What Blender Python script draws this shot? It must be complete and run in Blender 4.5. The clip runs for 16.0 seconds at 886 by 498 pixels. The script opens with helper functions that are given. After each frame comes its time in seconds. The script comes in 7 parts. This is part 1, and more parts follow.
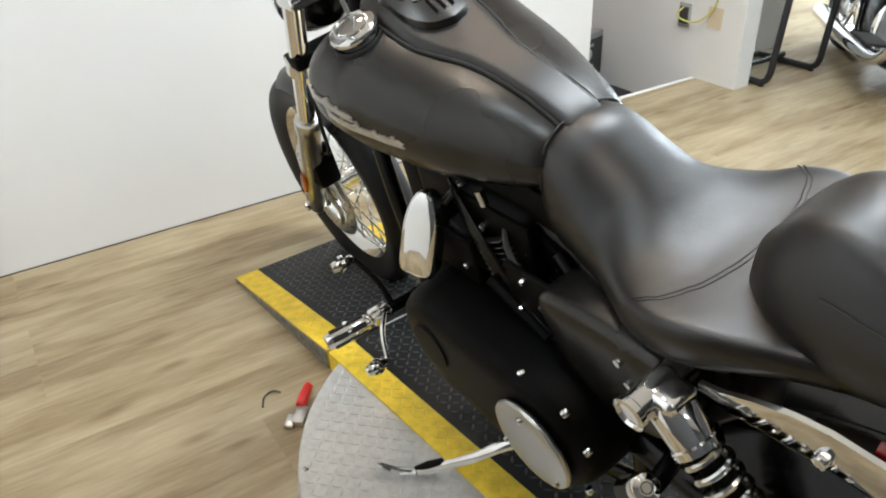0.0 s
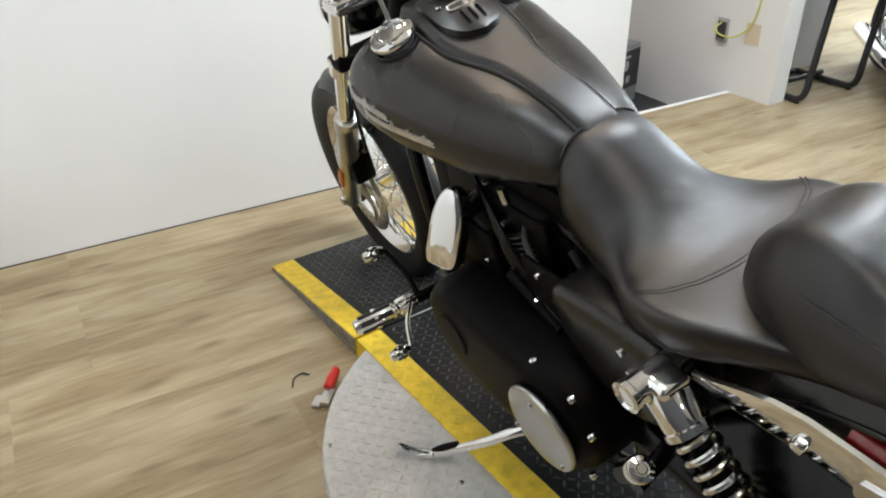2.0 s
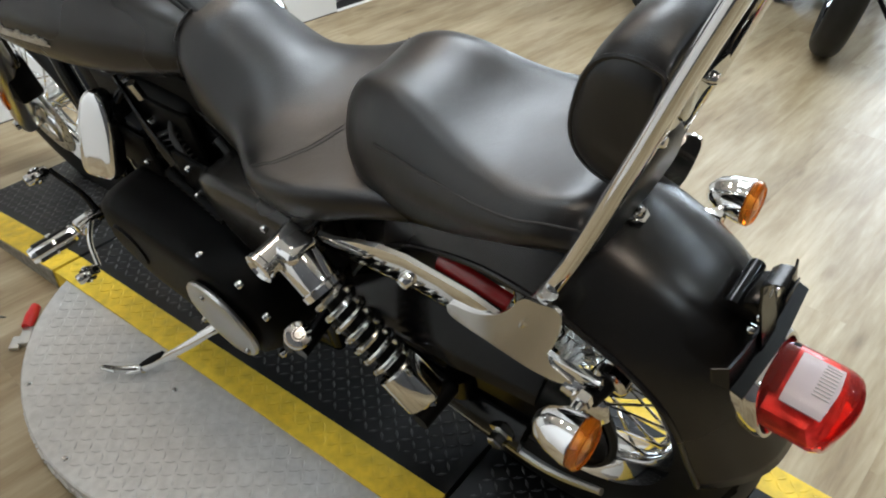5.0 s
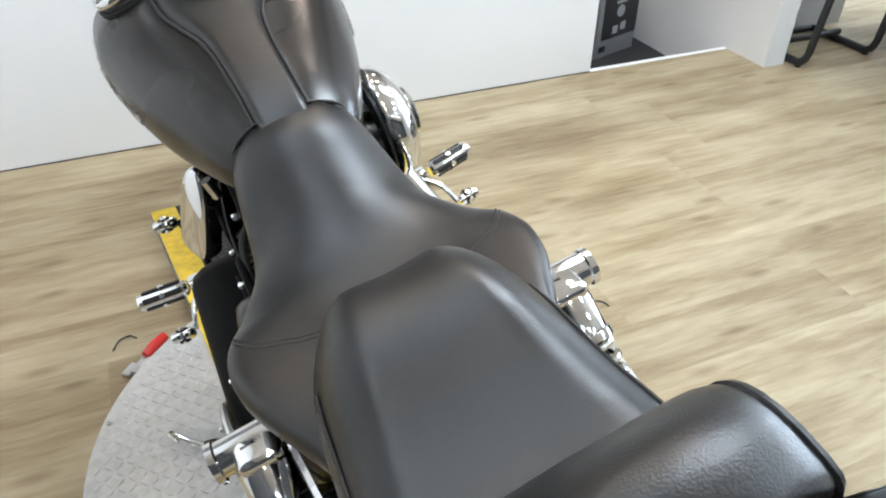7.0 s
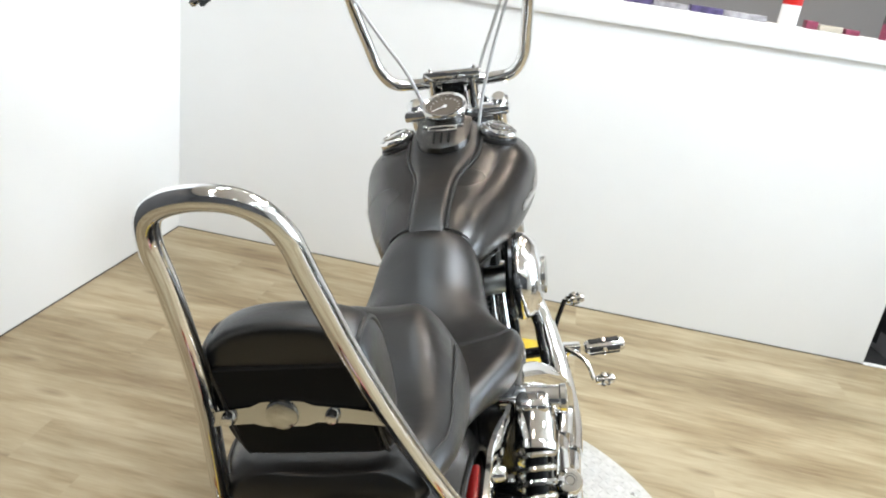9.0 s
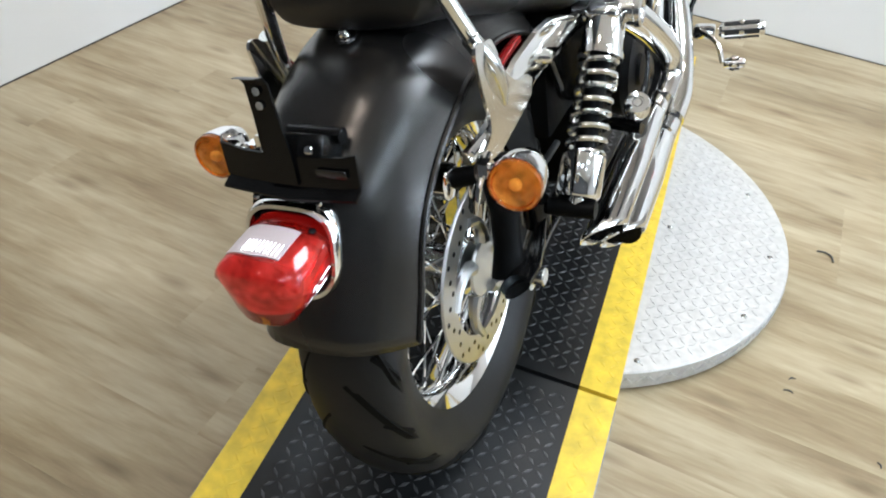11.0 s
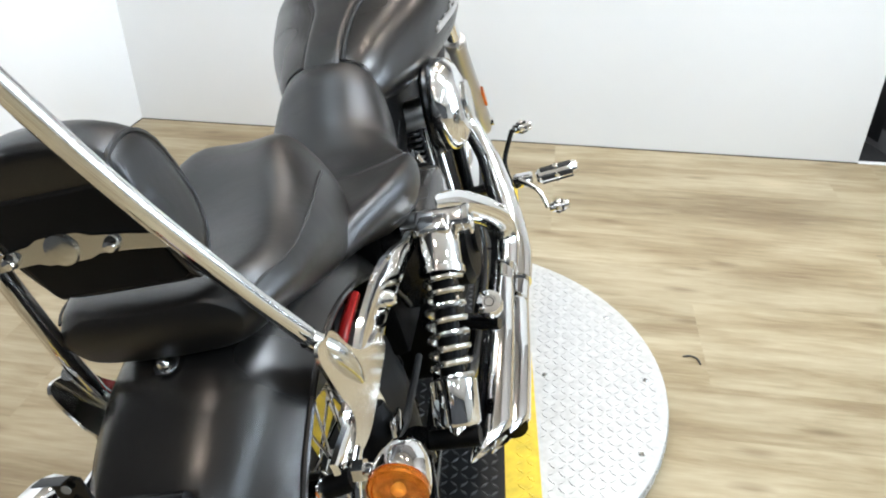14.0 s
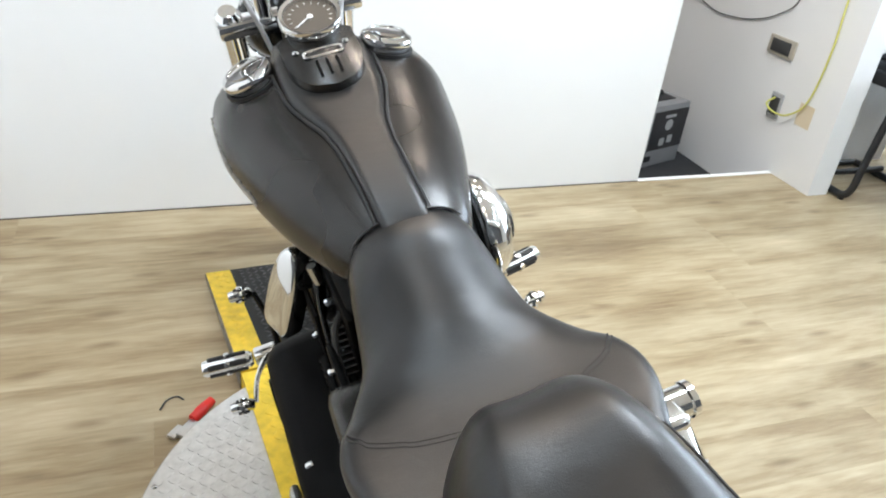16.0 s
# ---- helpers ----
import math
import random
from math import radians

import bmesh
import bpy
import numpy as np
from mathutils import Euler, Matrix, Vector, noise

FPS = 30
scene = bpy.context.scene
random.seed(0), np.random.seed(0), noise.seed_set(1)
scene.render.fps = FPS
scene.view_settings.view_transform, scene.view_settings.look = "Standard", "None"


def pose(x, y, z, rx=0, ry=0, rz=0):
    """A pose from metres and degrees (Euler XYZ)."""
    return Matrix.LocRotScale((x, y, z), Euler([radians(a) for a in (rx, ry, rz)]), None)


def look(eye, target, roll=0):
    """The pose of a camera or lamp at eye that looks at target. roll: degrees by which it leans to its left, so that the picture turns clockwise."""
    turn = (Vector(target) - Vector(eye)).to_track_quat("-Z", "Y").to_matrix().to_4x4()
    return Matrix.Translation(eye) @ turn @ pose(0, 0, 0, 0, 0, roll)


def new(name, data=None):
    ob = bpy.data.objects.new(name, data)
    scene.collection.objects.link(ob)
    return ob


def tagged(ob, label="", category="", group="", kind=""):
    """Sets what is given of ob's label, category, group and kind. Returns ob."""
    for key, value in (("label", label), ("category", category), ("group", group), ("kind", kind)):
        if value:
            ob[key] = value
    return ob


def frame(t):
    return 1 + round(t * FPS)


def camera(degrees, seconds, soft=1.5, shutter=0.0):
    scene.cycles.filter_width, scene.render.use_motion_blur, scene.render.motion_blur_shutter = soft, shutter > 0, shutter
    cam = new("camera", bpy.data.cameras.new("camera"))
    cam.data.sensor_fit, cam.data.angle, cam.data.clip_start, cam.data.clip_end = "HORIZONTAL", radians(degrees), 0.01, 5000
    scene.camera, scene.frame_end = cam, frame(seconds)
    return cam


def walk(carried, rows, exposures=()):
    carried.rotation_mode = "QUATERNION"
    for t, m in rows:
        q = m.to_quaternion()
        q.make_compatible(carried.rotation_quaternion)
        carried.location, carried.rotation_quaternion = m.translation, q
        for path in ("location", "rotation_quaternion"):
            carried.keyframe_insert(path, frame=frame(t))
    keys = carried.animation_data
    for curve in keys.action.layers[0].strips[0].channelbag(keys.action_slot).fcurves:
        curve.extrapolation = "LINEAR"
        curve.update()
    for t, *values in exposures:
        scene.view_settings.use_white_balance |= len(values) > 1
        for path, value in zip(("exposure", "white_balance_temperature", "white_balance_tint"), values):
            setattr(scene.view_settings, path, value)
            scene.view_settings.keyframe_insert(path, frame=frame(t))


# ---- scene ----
cam = camera(62.0, 16.0, soft=2.0)
PATH = [
    (0, (-0.799, -0.113, 1.205), (0.116, 1.344, 0.184), -2.1),
    (0.5, (-0.859, -0.186, 1.219), (0.015, 1.315, 0.228), -3.0),
    (1, (-0.875, -0.205, 1.234), (-0.055, 1.319, 0.233), -0.6),
    (1.5, (-0.842, -0.191, 1.229), (-0.038, 1.333, 0.213), -0.4),
    (2, (-0.83, -0.196, 1.232), (0.011, 1.313, 0.225), -1.0),
    (2.5, (-0.792, -0.224, 1.222), (0.147, 1.199, 0.177), -0.8),
    (3, (-0.77, -0.247, 1.217), (0.301, 1.07, 0.159), 0.2),
    (3.5, (-0.778, -0.297, 1.228), (0.398, 0.968, 0.22), -2.2),
    (4, (-0.809, -0.351, 1.216), (0.47, 0.737, 0.129), 0.8),
    (4.2, (-0.807, -0.373, 1.199), (0.45, 0.65, 0.028), 0.8),
    (6.3, (-0.364, -0.298, 1.244), (0.638, 0.898, -0.008), -0.0),
    (6.5, (-0.339, -0.261, 1.255), (0.586, 0.966, -0.025), -0.9),
    (7, (-0.255, -0.238, 1.244), (0.386, 1.245, 0.065), 0.7),
    (7.5, (-0.131, -0.264, 1.241), (0.167, 1.379, 0.139), 5.0),
    (8, (-0.098, -0.345, 1.279), (-0.045, 1.488, 0.48), 3.1),
    (8.5, (-0.011, -0.578, 1.339), (-0.082, 1.302, 0.66), 8.0),
    (9, (0.088, -0.665, 1.313), (-0.144, 1.181, 0.578), 8.5),
    (9.5, (0.266, -0.712, 1.254), (-0.298, 0.94, 0.276), 9.6),
    (10, (0.309, -0.75, 1.191), (-0.26, 0.749, -0.003), 9.2),
    (10.2, (0.313, -0.762, 1.165), (-0.228, 0.652, -0.142), 8.9),
    (12.3, (0.442, -0.712, 1.122), (-0.102, 0.734, -0.148), 1.8),
    (12.5, (0.459, -0.696, 1.127), (-0.077, 0.791, -0.097), 1.6),
    (13, (0.483, -0.66, 1.137), (-0.092, 0.875, -0.009), -0.6),
    (13.5, (0.436, -0.632, 1.144), (-0.133, 0.93, 0.033), 1.6),
    (14, (0.286, -0.595, 1.234), (0.033, 1.089, 0.185), 0.2),
    (14.5, (0.118, -0.534, 1.292), (0.215, 1.283, 0.461), 3.7),
    (15, (-0.04, -0.359, 1.295), (0.134, 1.444, 0.447), 2.3),
    (15.5, (-0.242, -0.26, 1.315), (0.137, 1.519, 0.484), 8.0),
    (16, (-0.376, -0.193, 1.287), (0.276, 1.408, 0.282), 6.6),
]
walk(cam, [(t, look(eye, target, roll)) for t, eye, target, roll in PATH],
     exposures=((0, -0.21, 6450, 10), (1.5, -0.23, 6450, 10), (2.5, -0.32, 6450, 10), (3.1, -0.41, 6450, 10), (3.5, -0.38, 6350, 10), (4.2, -0.53, 6450, 10), (6.3, -0.28, 6000, 10), (7, -0.11, 6030, 10), (8.5, -0.13, 6350, 10), (9.5, -0.11, 6300, 10), (10.2, -0.17, 6120, 10), (12.5, -0.13, 5950, 10), (13, -0.09, 5850, 10), (13.5, -0.08, 5980, 10), (14.5, -0.08, 6180, 10), (15.5, 0.0, 6200, 10), (16, 0.0, 6130, 10)))

# ---- light ----
world = bpy.data.worlds.new("world")
scene.world = world
world.use_nodes = True
world.node_tree.nodes["Background"].inputs[0].default_value = (0.9, 0.95, 1.0, 1)
world.node_tree.nodes["Background"].inputs[1].default_value = 0.05


# ---- materials ----
def mat(name, color, rough=0.5, metal=0.0, spec=0.5, coat=0.0, vary=0.0, scale=8.0, bump=0.0, bump_scale=200.0,
        rough_vary=0.0, emit=0.0, ior=1.5, sheen_tint=None, detail=6):
    m = bpy.data.materials.new(name)
    m.use_nodes = True
    nt = m.node_tree
    b = nt.nodes["Principled BSDF"]
    b.inputs["Base Color"].default_value = (*color, 1)
    b.inputs["Roughness"].default_value = rough
    b.inputs["Metallic"].default_value = metal
    b.inputs["Specular IOR Level"].default_value = spec
    b.inputs["IOR"].default_value = ior
    if sheen_tint:
        b.inputs["Specular Tint"].default_value = (*sheen_tint, 1)
    b.inputs["Coat Weight"].default_value = coat
    if emit:
        b.inputs["Emission Color"].default_value = (*color, 1)
        b.inputs["Emission Strength"].default_value = emit
    co = None
    if vary or bump or rough_vary:
        co = nt.nodes.new("ShaderNodeTexCoord")
    if vary or rough_vary:
        n1 = nt.nodes.new("ShaderNodeTexNoise")
        n1.inputs["Scale"].default_value = scale
        n1.inputs["Detail"].default_value = detail
        nt.links.new(co.outputs["Object"], n1.inputs["Vector"])
        if vary:
            r = nt.nodes.new("ShaderNodeValToRGB")
            r.color_ramp.elements[0].position, r.color_ramp.elements[1].position = 0.3, 0.7
            r.color_ramp.elements[0].color = (*[c * (1 - vary) for c in color], 1)
            r.color_ramp.elements[1].color = (*[min(1, c * (1 + vary)) for c in color], 1)
            nt.links.new(n1.outputs["Fac"], r.inputs["Fac"])
            nt.links.new(r.outputs["Color"], b.inputs["Base Color"])
        if rough_vary:
            mr = nt.nodes.new("ShaderNodeMapRange")
            mr.inputs["To Min"].default_value = max(0.02, rough - rough_vary)
            mr.inputs["To Max"].default_value = rough + rough_vary
            nt.links.new(n1.outputs["Fac"], mr.inputs["Value"])
            nt.links.new(mr.outputs["Result"], b.inputs["Roughness"])
    if bump:
        n2 = nt.nodes.new("ShaderNodeTexNoise")
        n2.inputs["Scale"].default_value = bump_scale
        n2.inputs["Detail"].default_value = 3
        nt.links.new(co.outputs["Object"], n2.inputs["Vector"])
        bp = nt.nodes.new("ShaderNodeBump")
        bp.inputs["Strength"].default_value = bump
        bp.inputs["Distance"].default_value = 0.002
        nt.links.new(n2.outputs["Fac"], bp.inputs["Height"])
        nt.links.new(bp.outputs["Normal"], b.inputs["Normal"])
    return m


def wood_material():
    """Vinyl planks: streaks along x, a tone of its own for each plank."""
    m = bpy.data.materials.new("oak_plank")
    m.use_nodes = True
    nt = m.node_tree
    b = nt.nodes["Principled BSDF"]
    geo = nt.nodes.new("ShaderNodeNewGeometry")
    info = nt.nodes.new("ShaderNodeObjectInfo")
    off = nt.nodes.new("ShaderNodeVectorMath")
    off.operation = "MULTIPLY_ADD"
    comb = nt.nodes.new("ShaderNodeCombineXYZ")
    for k in range(3):
        nt.links.new(info.outputs["Random"], comb.inputs[k])
    off.inputs[1].default_value = (17.0, 9.0, 0)
    nt.links.new(comb.outputs[0], off.inputs[0])
    nt.links.new(geo.outputs["Position"], off.inputs[2])

    def streak(sx, sy, detail, rough=0.6):
        mp = nt.nodes.new("ShaderNodeMapping")
        mp.inputs["Scale"].default_value = (sx, sy, 1)
        n = nt.nodes.new("ShaderNodeTexNoise")
        n.inputs["Scale"].default_value = 1
        n.inputs["Detail"].default_value = detail
        n.inputs["Roughness"].default_value = rough
        n.inputs["Distortion"].default_value = 0.4
        nt.links.new(off.outputs[0], mp.inputs["Vector"])
        nt.links.new(mp.outputs[0], n.inputs["Vector"])
        return n.outputs["Fac"]

    broad, mid_grain, fine = streak(1.0, 6.5, 5, 0.6), streak(4.5, 34, 6, 0.62), streak(9, 90, 4)
    patch = nt.nodes.new("ShaderNodeTexNoise")
    patch.inputs["Scale"].default_value, patch.inputs["Detail"].default_value = 3.4, 5
    pm = nt.nodes.new("ShaderNodeMapping")
    pm.inputs["Scale"].default_value = (0.45, 1.25, 1)
    nt.links.new(geo.outputs["Position"], pm.inputs["Vector"])
    nt.links.new(pm.outputs[0], patch.inputs["Vector"])

    def blend(a, b, w, kind="MIX", rgba=False):
        n = nt.nodes.new("ShaderNodeMix")
        n.data_type = "RGBA" if rgba else "FLOAT"
        if rgba:
            n.blend_type = kind
        n.inputs["Factor"].default_value = w
        nt.links.new(a, n.inputs["A"] if not rgba else n.inputs[6])
        nt.links.new(b, n.inputs["B"] if not rgba else n.inputs[7])
        return n.outputs[0] if not rgba else n.outputs[2]

    tone_fac = blend(blend(broad, mid_grain, 0.42), patch.outputs["Fac"], 0.36)
    ramp = nt.nodes.new("ShaderNodeValToRGB")
    e = ramp.color_ramp.elements
    e[0].position, e[0].color = 0.37, (0.19, 0.132, 0.07, 1)
    e[1].position, e[1].color = 0.64, (0.475, 0.397, 0.267, 1)
    low = ramp.color_ramp.elements.new(0.465)
    low.color = (0.292, 0.225, 0.13, 1)
    mid = ramp.color_ramp.elements.new(0.53)
    mid.color = (0.374, 0.305, 0.193, 1)
    nt.links.new(tone_fac, ramp.inputs["Fac"])
    ramp2 = nt.nodes.new("ShaderNodeValToRGB")
    ramp2.color_ramp.elements[0].position, ramp2.color_ramp.elements[0].color = 0.3, (0.9, 0.885, 0.85, 1)
    ramp2.color_ramp.elements[1].position, ramp2.color_ramp.elements[1].color = 0.65, (1.03, 1.03, 1.03, 1)
    nt.links.new(fine, ramp2.inputs["Fac"])
    # scattered knots, drawn out along the plank
    km = nt.nodes.new("ShaderNodeMapping")
    km.inputs["Scale"].default_value = (1.7, 5.2, 1)
    nt.links.new(off.outputs[0], km.inputs["Vector"])
    kv = nt.nodes.new("ShaderNodeTexVoronoi")
    kv.voronoi_dimensions = "2D"
    kv.inputs["Scale"].default_value = 1.0
    nt.links.new(km.outputs[0], kv.inputs["Vector"])
    kr = nt.nodes.new("ShaderNodeValToRGB")
    kr.color_ramp.elements[0].position, kr.color_ramp.elements[0].color = 0.02, (0.6, 0.55, 0.5, 1)
    kr.color_ramp.elements[1].position, kr.color_ramp.elements[1].color = 0.1, (1, 1, 1, 1)
    nt.links.new(kv.outputs["Distance"], kr.inputs["Fac"])
    wood = blend(blend(ramp.outputs[0], ramp2.outputs[0], 1.0, "MULTIPLY", True), kr.outputs[0], 0.8, "MULTIPLY", True)
    tone = nt.nodes.new("ShaderNodeHueSaturation")
    mr = nt.nodes.new("ShaderNodeMapRange")
    mr.inputs["To Min"].default_value, mr.inputs["To Max"].default_value = 0.955, 1.04
    nt.links.new(info.outputs["Random"], mr.inputs["Value"])
    nt.links.new(mr.outputs[0], tone.inputs["Value"])
    nt.links.new(wood, tone.inputs["Color"])
    nt.links.new(tone.outputs[0], b.inputs["Base Color"])
    b.inputs["Roughness"].default_value = 0.42
    b.inputs["Specular IOR Level"].default_value = 0.4
    bp = nt.nodes.new("ShaderNodeBump")
    bp.inputs["Strength"].default_value, bp.inputs["Distance"].default_value = 0.25, 0.001
    nt.links.new(fine, bp.inputs["Height"])
    nt.links.new(bp.outputs[0], b.inputs["Normal"])
    return m


def leather_material():
    """Black hide: fine pores, soft creases across the seat, browned wear and uneven polish."""
    m = mat("black_leather", (0.0035, 0.0033, 0.0032), 0.36, spec=0.6, bump=0.16, bump_scale=700)
    nt = m.node_tree
    b = nt.nodes["Principled BSDF"]
    co = next(n for n in nt.nodes if n.bl_idname == "ShaderNodeTexCoord")
    pore = next(n for n in nt.nodes if n.bl_idname == "ShaderNodeBump")

    def noise(scale, stretch, detail, distortion=0.0):
        mp = nt.nodes.new("ShaderNodeMapping")
        mp.inputs["Scale"].default_value = stretch
        n = nt.nodes.new("ShaderNodeTexNoise")
        n.inputs["Scale"].default_value, n.inputs["Detail"].default_value, n.inputs["Distortion"].default_value = scale, detail, distortion
        nt.links.new(co.outputs["Object"], mp.inputs["Vector"])
        nt.links.new(mp.outputs[0], n.inputs["Vector"])
        return n.outputs["Fac"]

    wear = nt.nodes.new("ShaderNodeValToRGB")
    wear.color_ramp.elements[0].position, wear.color_ramp.elements[0].color = 0.46, (0.0045, 0.0044, 0.0044, 1)
    wear.color_ramp.elements[1].position, wear.color_ramp.elements[1].color = 0.72, (0.0115, 0.0088, 0.0068, 1)
    nt.links.new(noise(6, (1, 1, 1), 2), wear.inputs["Fac"])
    nt.links.new(wear.outputs[0], b.inputs["Base Color"])
    mr = nt.nodes.new("ShaderNodeMapRange")
    mr.inputs["From Min"].default_value, mr.inputs["From Max"].default_value = 0.3, 0.7
    mr.inputs["To Min"].default_value, mr.inputs["To Max"].default_value = 0.28, 0.4
    nt.links.new(noise(13, (1, 1, 1), 2), mr.inputs["Value"])
    nt.links.new(mr.outputs[0], b.inputs["Roughness"])
    crease = nt.nodes.new("ShaderNodeBump")
    crease.inputs["Strength"].default_value, crease.inputs["Distance"].default_value = 0.16, 0.003
    nt.links.new(noise(30, (1, 1.8, 1), 3, 0.6), crease.inputs["Height"])
    nt.links.new(crease.outputs[0], pore.inputs["Normal"])
    return m


M_WALL = mat("white_wall_paint", (0.8, 0.8, 0.79), 0.75, vary=0.02, scale=1.2, bump=0.06, bump_scale=160)
M_GREYWALL = mat("grey_wall_paint", (0.33, 0.33, 0.335), 0.8, vary=0.05, scale=1.5, bump=0.06, bump_scale=160)
# for unseen walls; dark only to keep reflections on the bike dim
M_DARKWALL = mat("unseen_wall_dark", (0.07, 0.07, 0.072), 0.8, vary=0.1, scale=1.5, bump=0.06, bump_scale=160)
M_CEIL = mat("tan_ceiling", (0.84, 0.79, 0.72), 0.9, vary=0.03, scale=3)
# base lowered far below grey so the niche floor reads dark
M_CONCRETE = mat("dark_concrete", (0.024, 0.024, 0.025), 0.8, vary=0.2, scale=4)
M_WOOD = wood_material()
M_JOINT = mat("plank_joint", (0.28, 0.22, 0.145), 0.8)
M_PLATE_BLACK = mat("black_tread_plate", (0.0075, 0.0078, 0.008), 0.42, spec=0.3, vary=0.4, scale=14, rough_vary=0.14)
M_PLATE_STEEL = mat("galvanized_tread_plate", (0.54, 0.535, 0.515), 0.46, metal=0.35, vary=0.12, scale=60, rough_vary=0.06)
M_PLATE_DULL = mat("dull_steel", (0.24, 0.235, 0.22), 0.5, metal=0.6, vary=0.4, scale=60)
M_YELLOW = mat("yellow_paint", (0.7, 0.485, 0.03), 0.5, vary=0.2, scale=34, rough_vary=0.1, bump=0.1, bump_scale=120)
M_TREAD = mat("worn_black_tread", (0.085, 0.085, 0.088), 0.33, metal=0.5, vary=0.4, scale=20)
M_DENIM = mat("satin_black_paint", (0.0105, 0.0098, 0.0093), 0.27, spec=0.5, ior=1.5, bump=0.03, bump_scale=1500, vary=0.1, scale=4, rough_vary=0.03, sheen_tint=(1.0, 0.98, 0.96), detail=2)
M_LEATHER = leather_material()
M_VINYL_BACK = mat("black_vinyl_back", (0.004, 0.004, 0.004), 0.7, spec=0.2, bump=0.1, bump_scale=700)
M_THREAD = mat("grey_thread", (0.03, 0.028, 0.026), 0.8)
M_CHROME = mat("chrome", (0.8, 0.8, 0.8), 0.06, metal=1.0)
M_CHROME_SOFT = mat("polished_steel", (0.62, 0.62, 0.6), 0.17, metal=1.0, rough_vary=0.05, scale=20)
M_BRAID = mat("braided_steel", (0.5, 0.5, 0.5), 0.45, metal=0.5, bump=0.5, bump_scale=900)
M_SATIN = mat("satin_steel", (0.72, 0.71, 0.69), 0.16, metal=1.0, rough_vary=0.04, scale=12)
M_ALU = mat("brushed_aluminium", (0.55, 0.55, 0.54), 0.3, metal=1.0, rough_vary=0.06, scale=30)
M_BLACK = mat("black_wrinkle_paint", (0.0025, 0.0025, 0.0025), 0.5, spec=0.08, bump=0.15, bump_scale=500, vary=0.2)
M_GLOSS = mat("gloss_black", (0.003, 0.003, 0.003), 0.2, spec=0.25)
M_RUBBER = mat("tyre_rubber", (0.0075, 0.0075, 0.0078), 0.5, spec=0.26, vary=0.25, scale=20, bump=0.05, bump_scale=300)
M_RUBBERPAD = mat("black_rubber", (0.012, 0.012, 0.012), 0.6)
M_BADGE = mat("tank_badge_metal", (0.62, 0.61, 0.59), 0.3, metal=0.85)
M_RED = mat("red_plastic", (0.6, 0.02, 0.015), 0.3)
M_WHITE = mat("white_plastic", (0.8, 0.8, 0.8), 0.4)
M_GREY_HOLE = mat("pale_hole", (0.3, 0.29, 0.26), 0.6)
M_FINS = mat("machined_fin_edge", (0.06, 0.06, 0.06), 0.35, metal=0.6)


def lens_material(name, color, rough=0.08, clear=0.35):
    m = bpy.data.materials.new(name)
    m.use_nodes = True
    b = m.node_tree.nodes["Principled BSDF"]
    b.inputs["Base Color"].default_value = (*color, 1)
    b.inputs["Roughness"].default_value = rough
    b.inputs["Transmission Weight"].default_value = clear
    b.inputs["IOR"].default_value = 1.45
    b.inputs["Specular IOR Level"].default_value = 0.4
    return m


M_LENS_RED = lens_material("red_lens", (1.0, 0.014, 0.008), 0.03, 0.88)
M_LENS_AMBER = lens_material("amber_lens", (1.0, 0.24, 0.006), 0.04, 0.85)
M_PANE = lens_material("window_glass", (0.95, 0.97, 0.97), 0.0, 1.0)
M_FROST = mat("frosted_window", (0.5, 0.42, 0.42), 0.3)
M_FACET = mat("faceted_reflector", (0.78, 0.75, 0.73), 0.18, metal=0.6, bump=1.0, bump_scale=120, vary=0.6, scale=70)
M_REFLECT = mat("dark_red_reflector", (0.2, 0.009, 0.008), 0.2, coat=0.2)
M_DIAL = mat("dial_face", (0.12, 0.1, 0.08), 0.5, spec=0.2)
M_LAMP = mat("lamp_diffuser", (1.0, 0.98, 0.95), 0.5, emit=6.0)


# ---- mesh helpers ----
def finish(bm, smooth=40):
    bmesh.ops.recalc_face_normals(bm, faces=bm.faces)
    for f in bm.faces:
        f.smooth = True
    for e in bm.edges:
        if len(e.link_faces) == 2 and e.calc_face_angle(0) > radians(smooth):
            e.smooth = False
    return bm


def mesh(name, bm, material, smooth=40):
    finish(bm, smooth)
    me = bpy.data.meshes.new(name)
    bm.to_mesh(me)
    bm.free()
    me.materials.append(material)
    return me


def thing(name, bm, material, label="", category="", kind="", group="", m=None, smooth=40):
    ob = new(name, mesh(name, bm, material, smooth))
    if m is not None:
        ob.matrix_world = m
    return tagged(ob, label, category, group, kind)


def empty(name, label, category, m=None, group="", kind=""):
    ob = new(name)
    ob.empty_display_size = 0.1
    if m is not None:
        ob.matrix_world = m
    return tagged(ob, label, category, group, kind)


def part(name, bm, material, parent, label="", smooth=40, m=None):
    ob = new(name, mesh(name, bm, material, smooth))
    ob.parent = parent
    if m is not None:
        ob.matrix_basis = m
    if label:
        ob["label"] = label
    return ob


def again(name, ob, parent, m):
    """Another part on the same mesh."""
    o = new(name, ob.data)
    o.parent = parent
    o.matrix_basis = m
    if "label" in ob.keys():
        o["label"] = ob["label"]
    return o


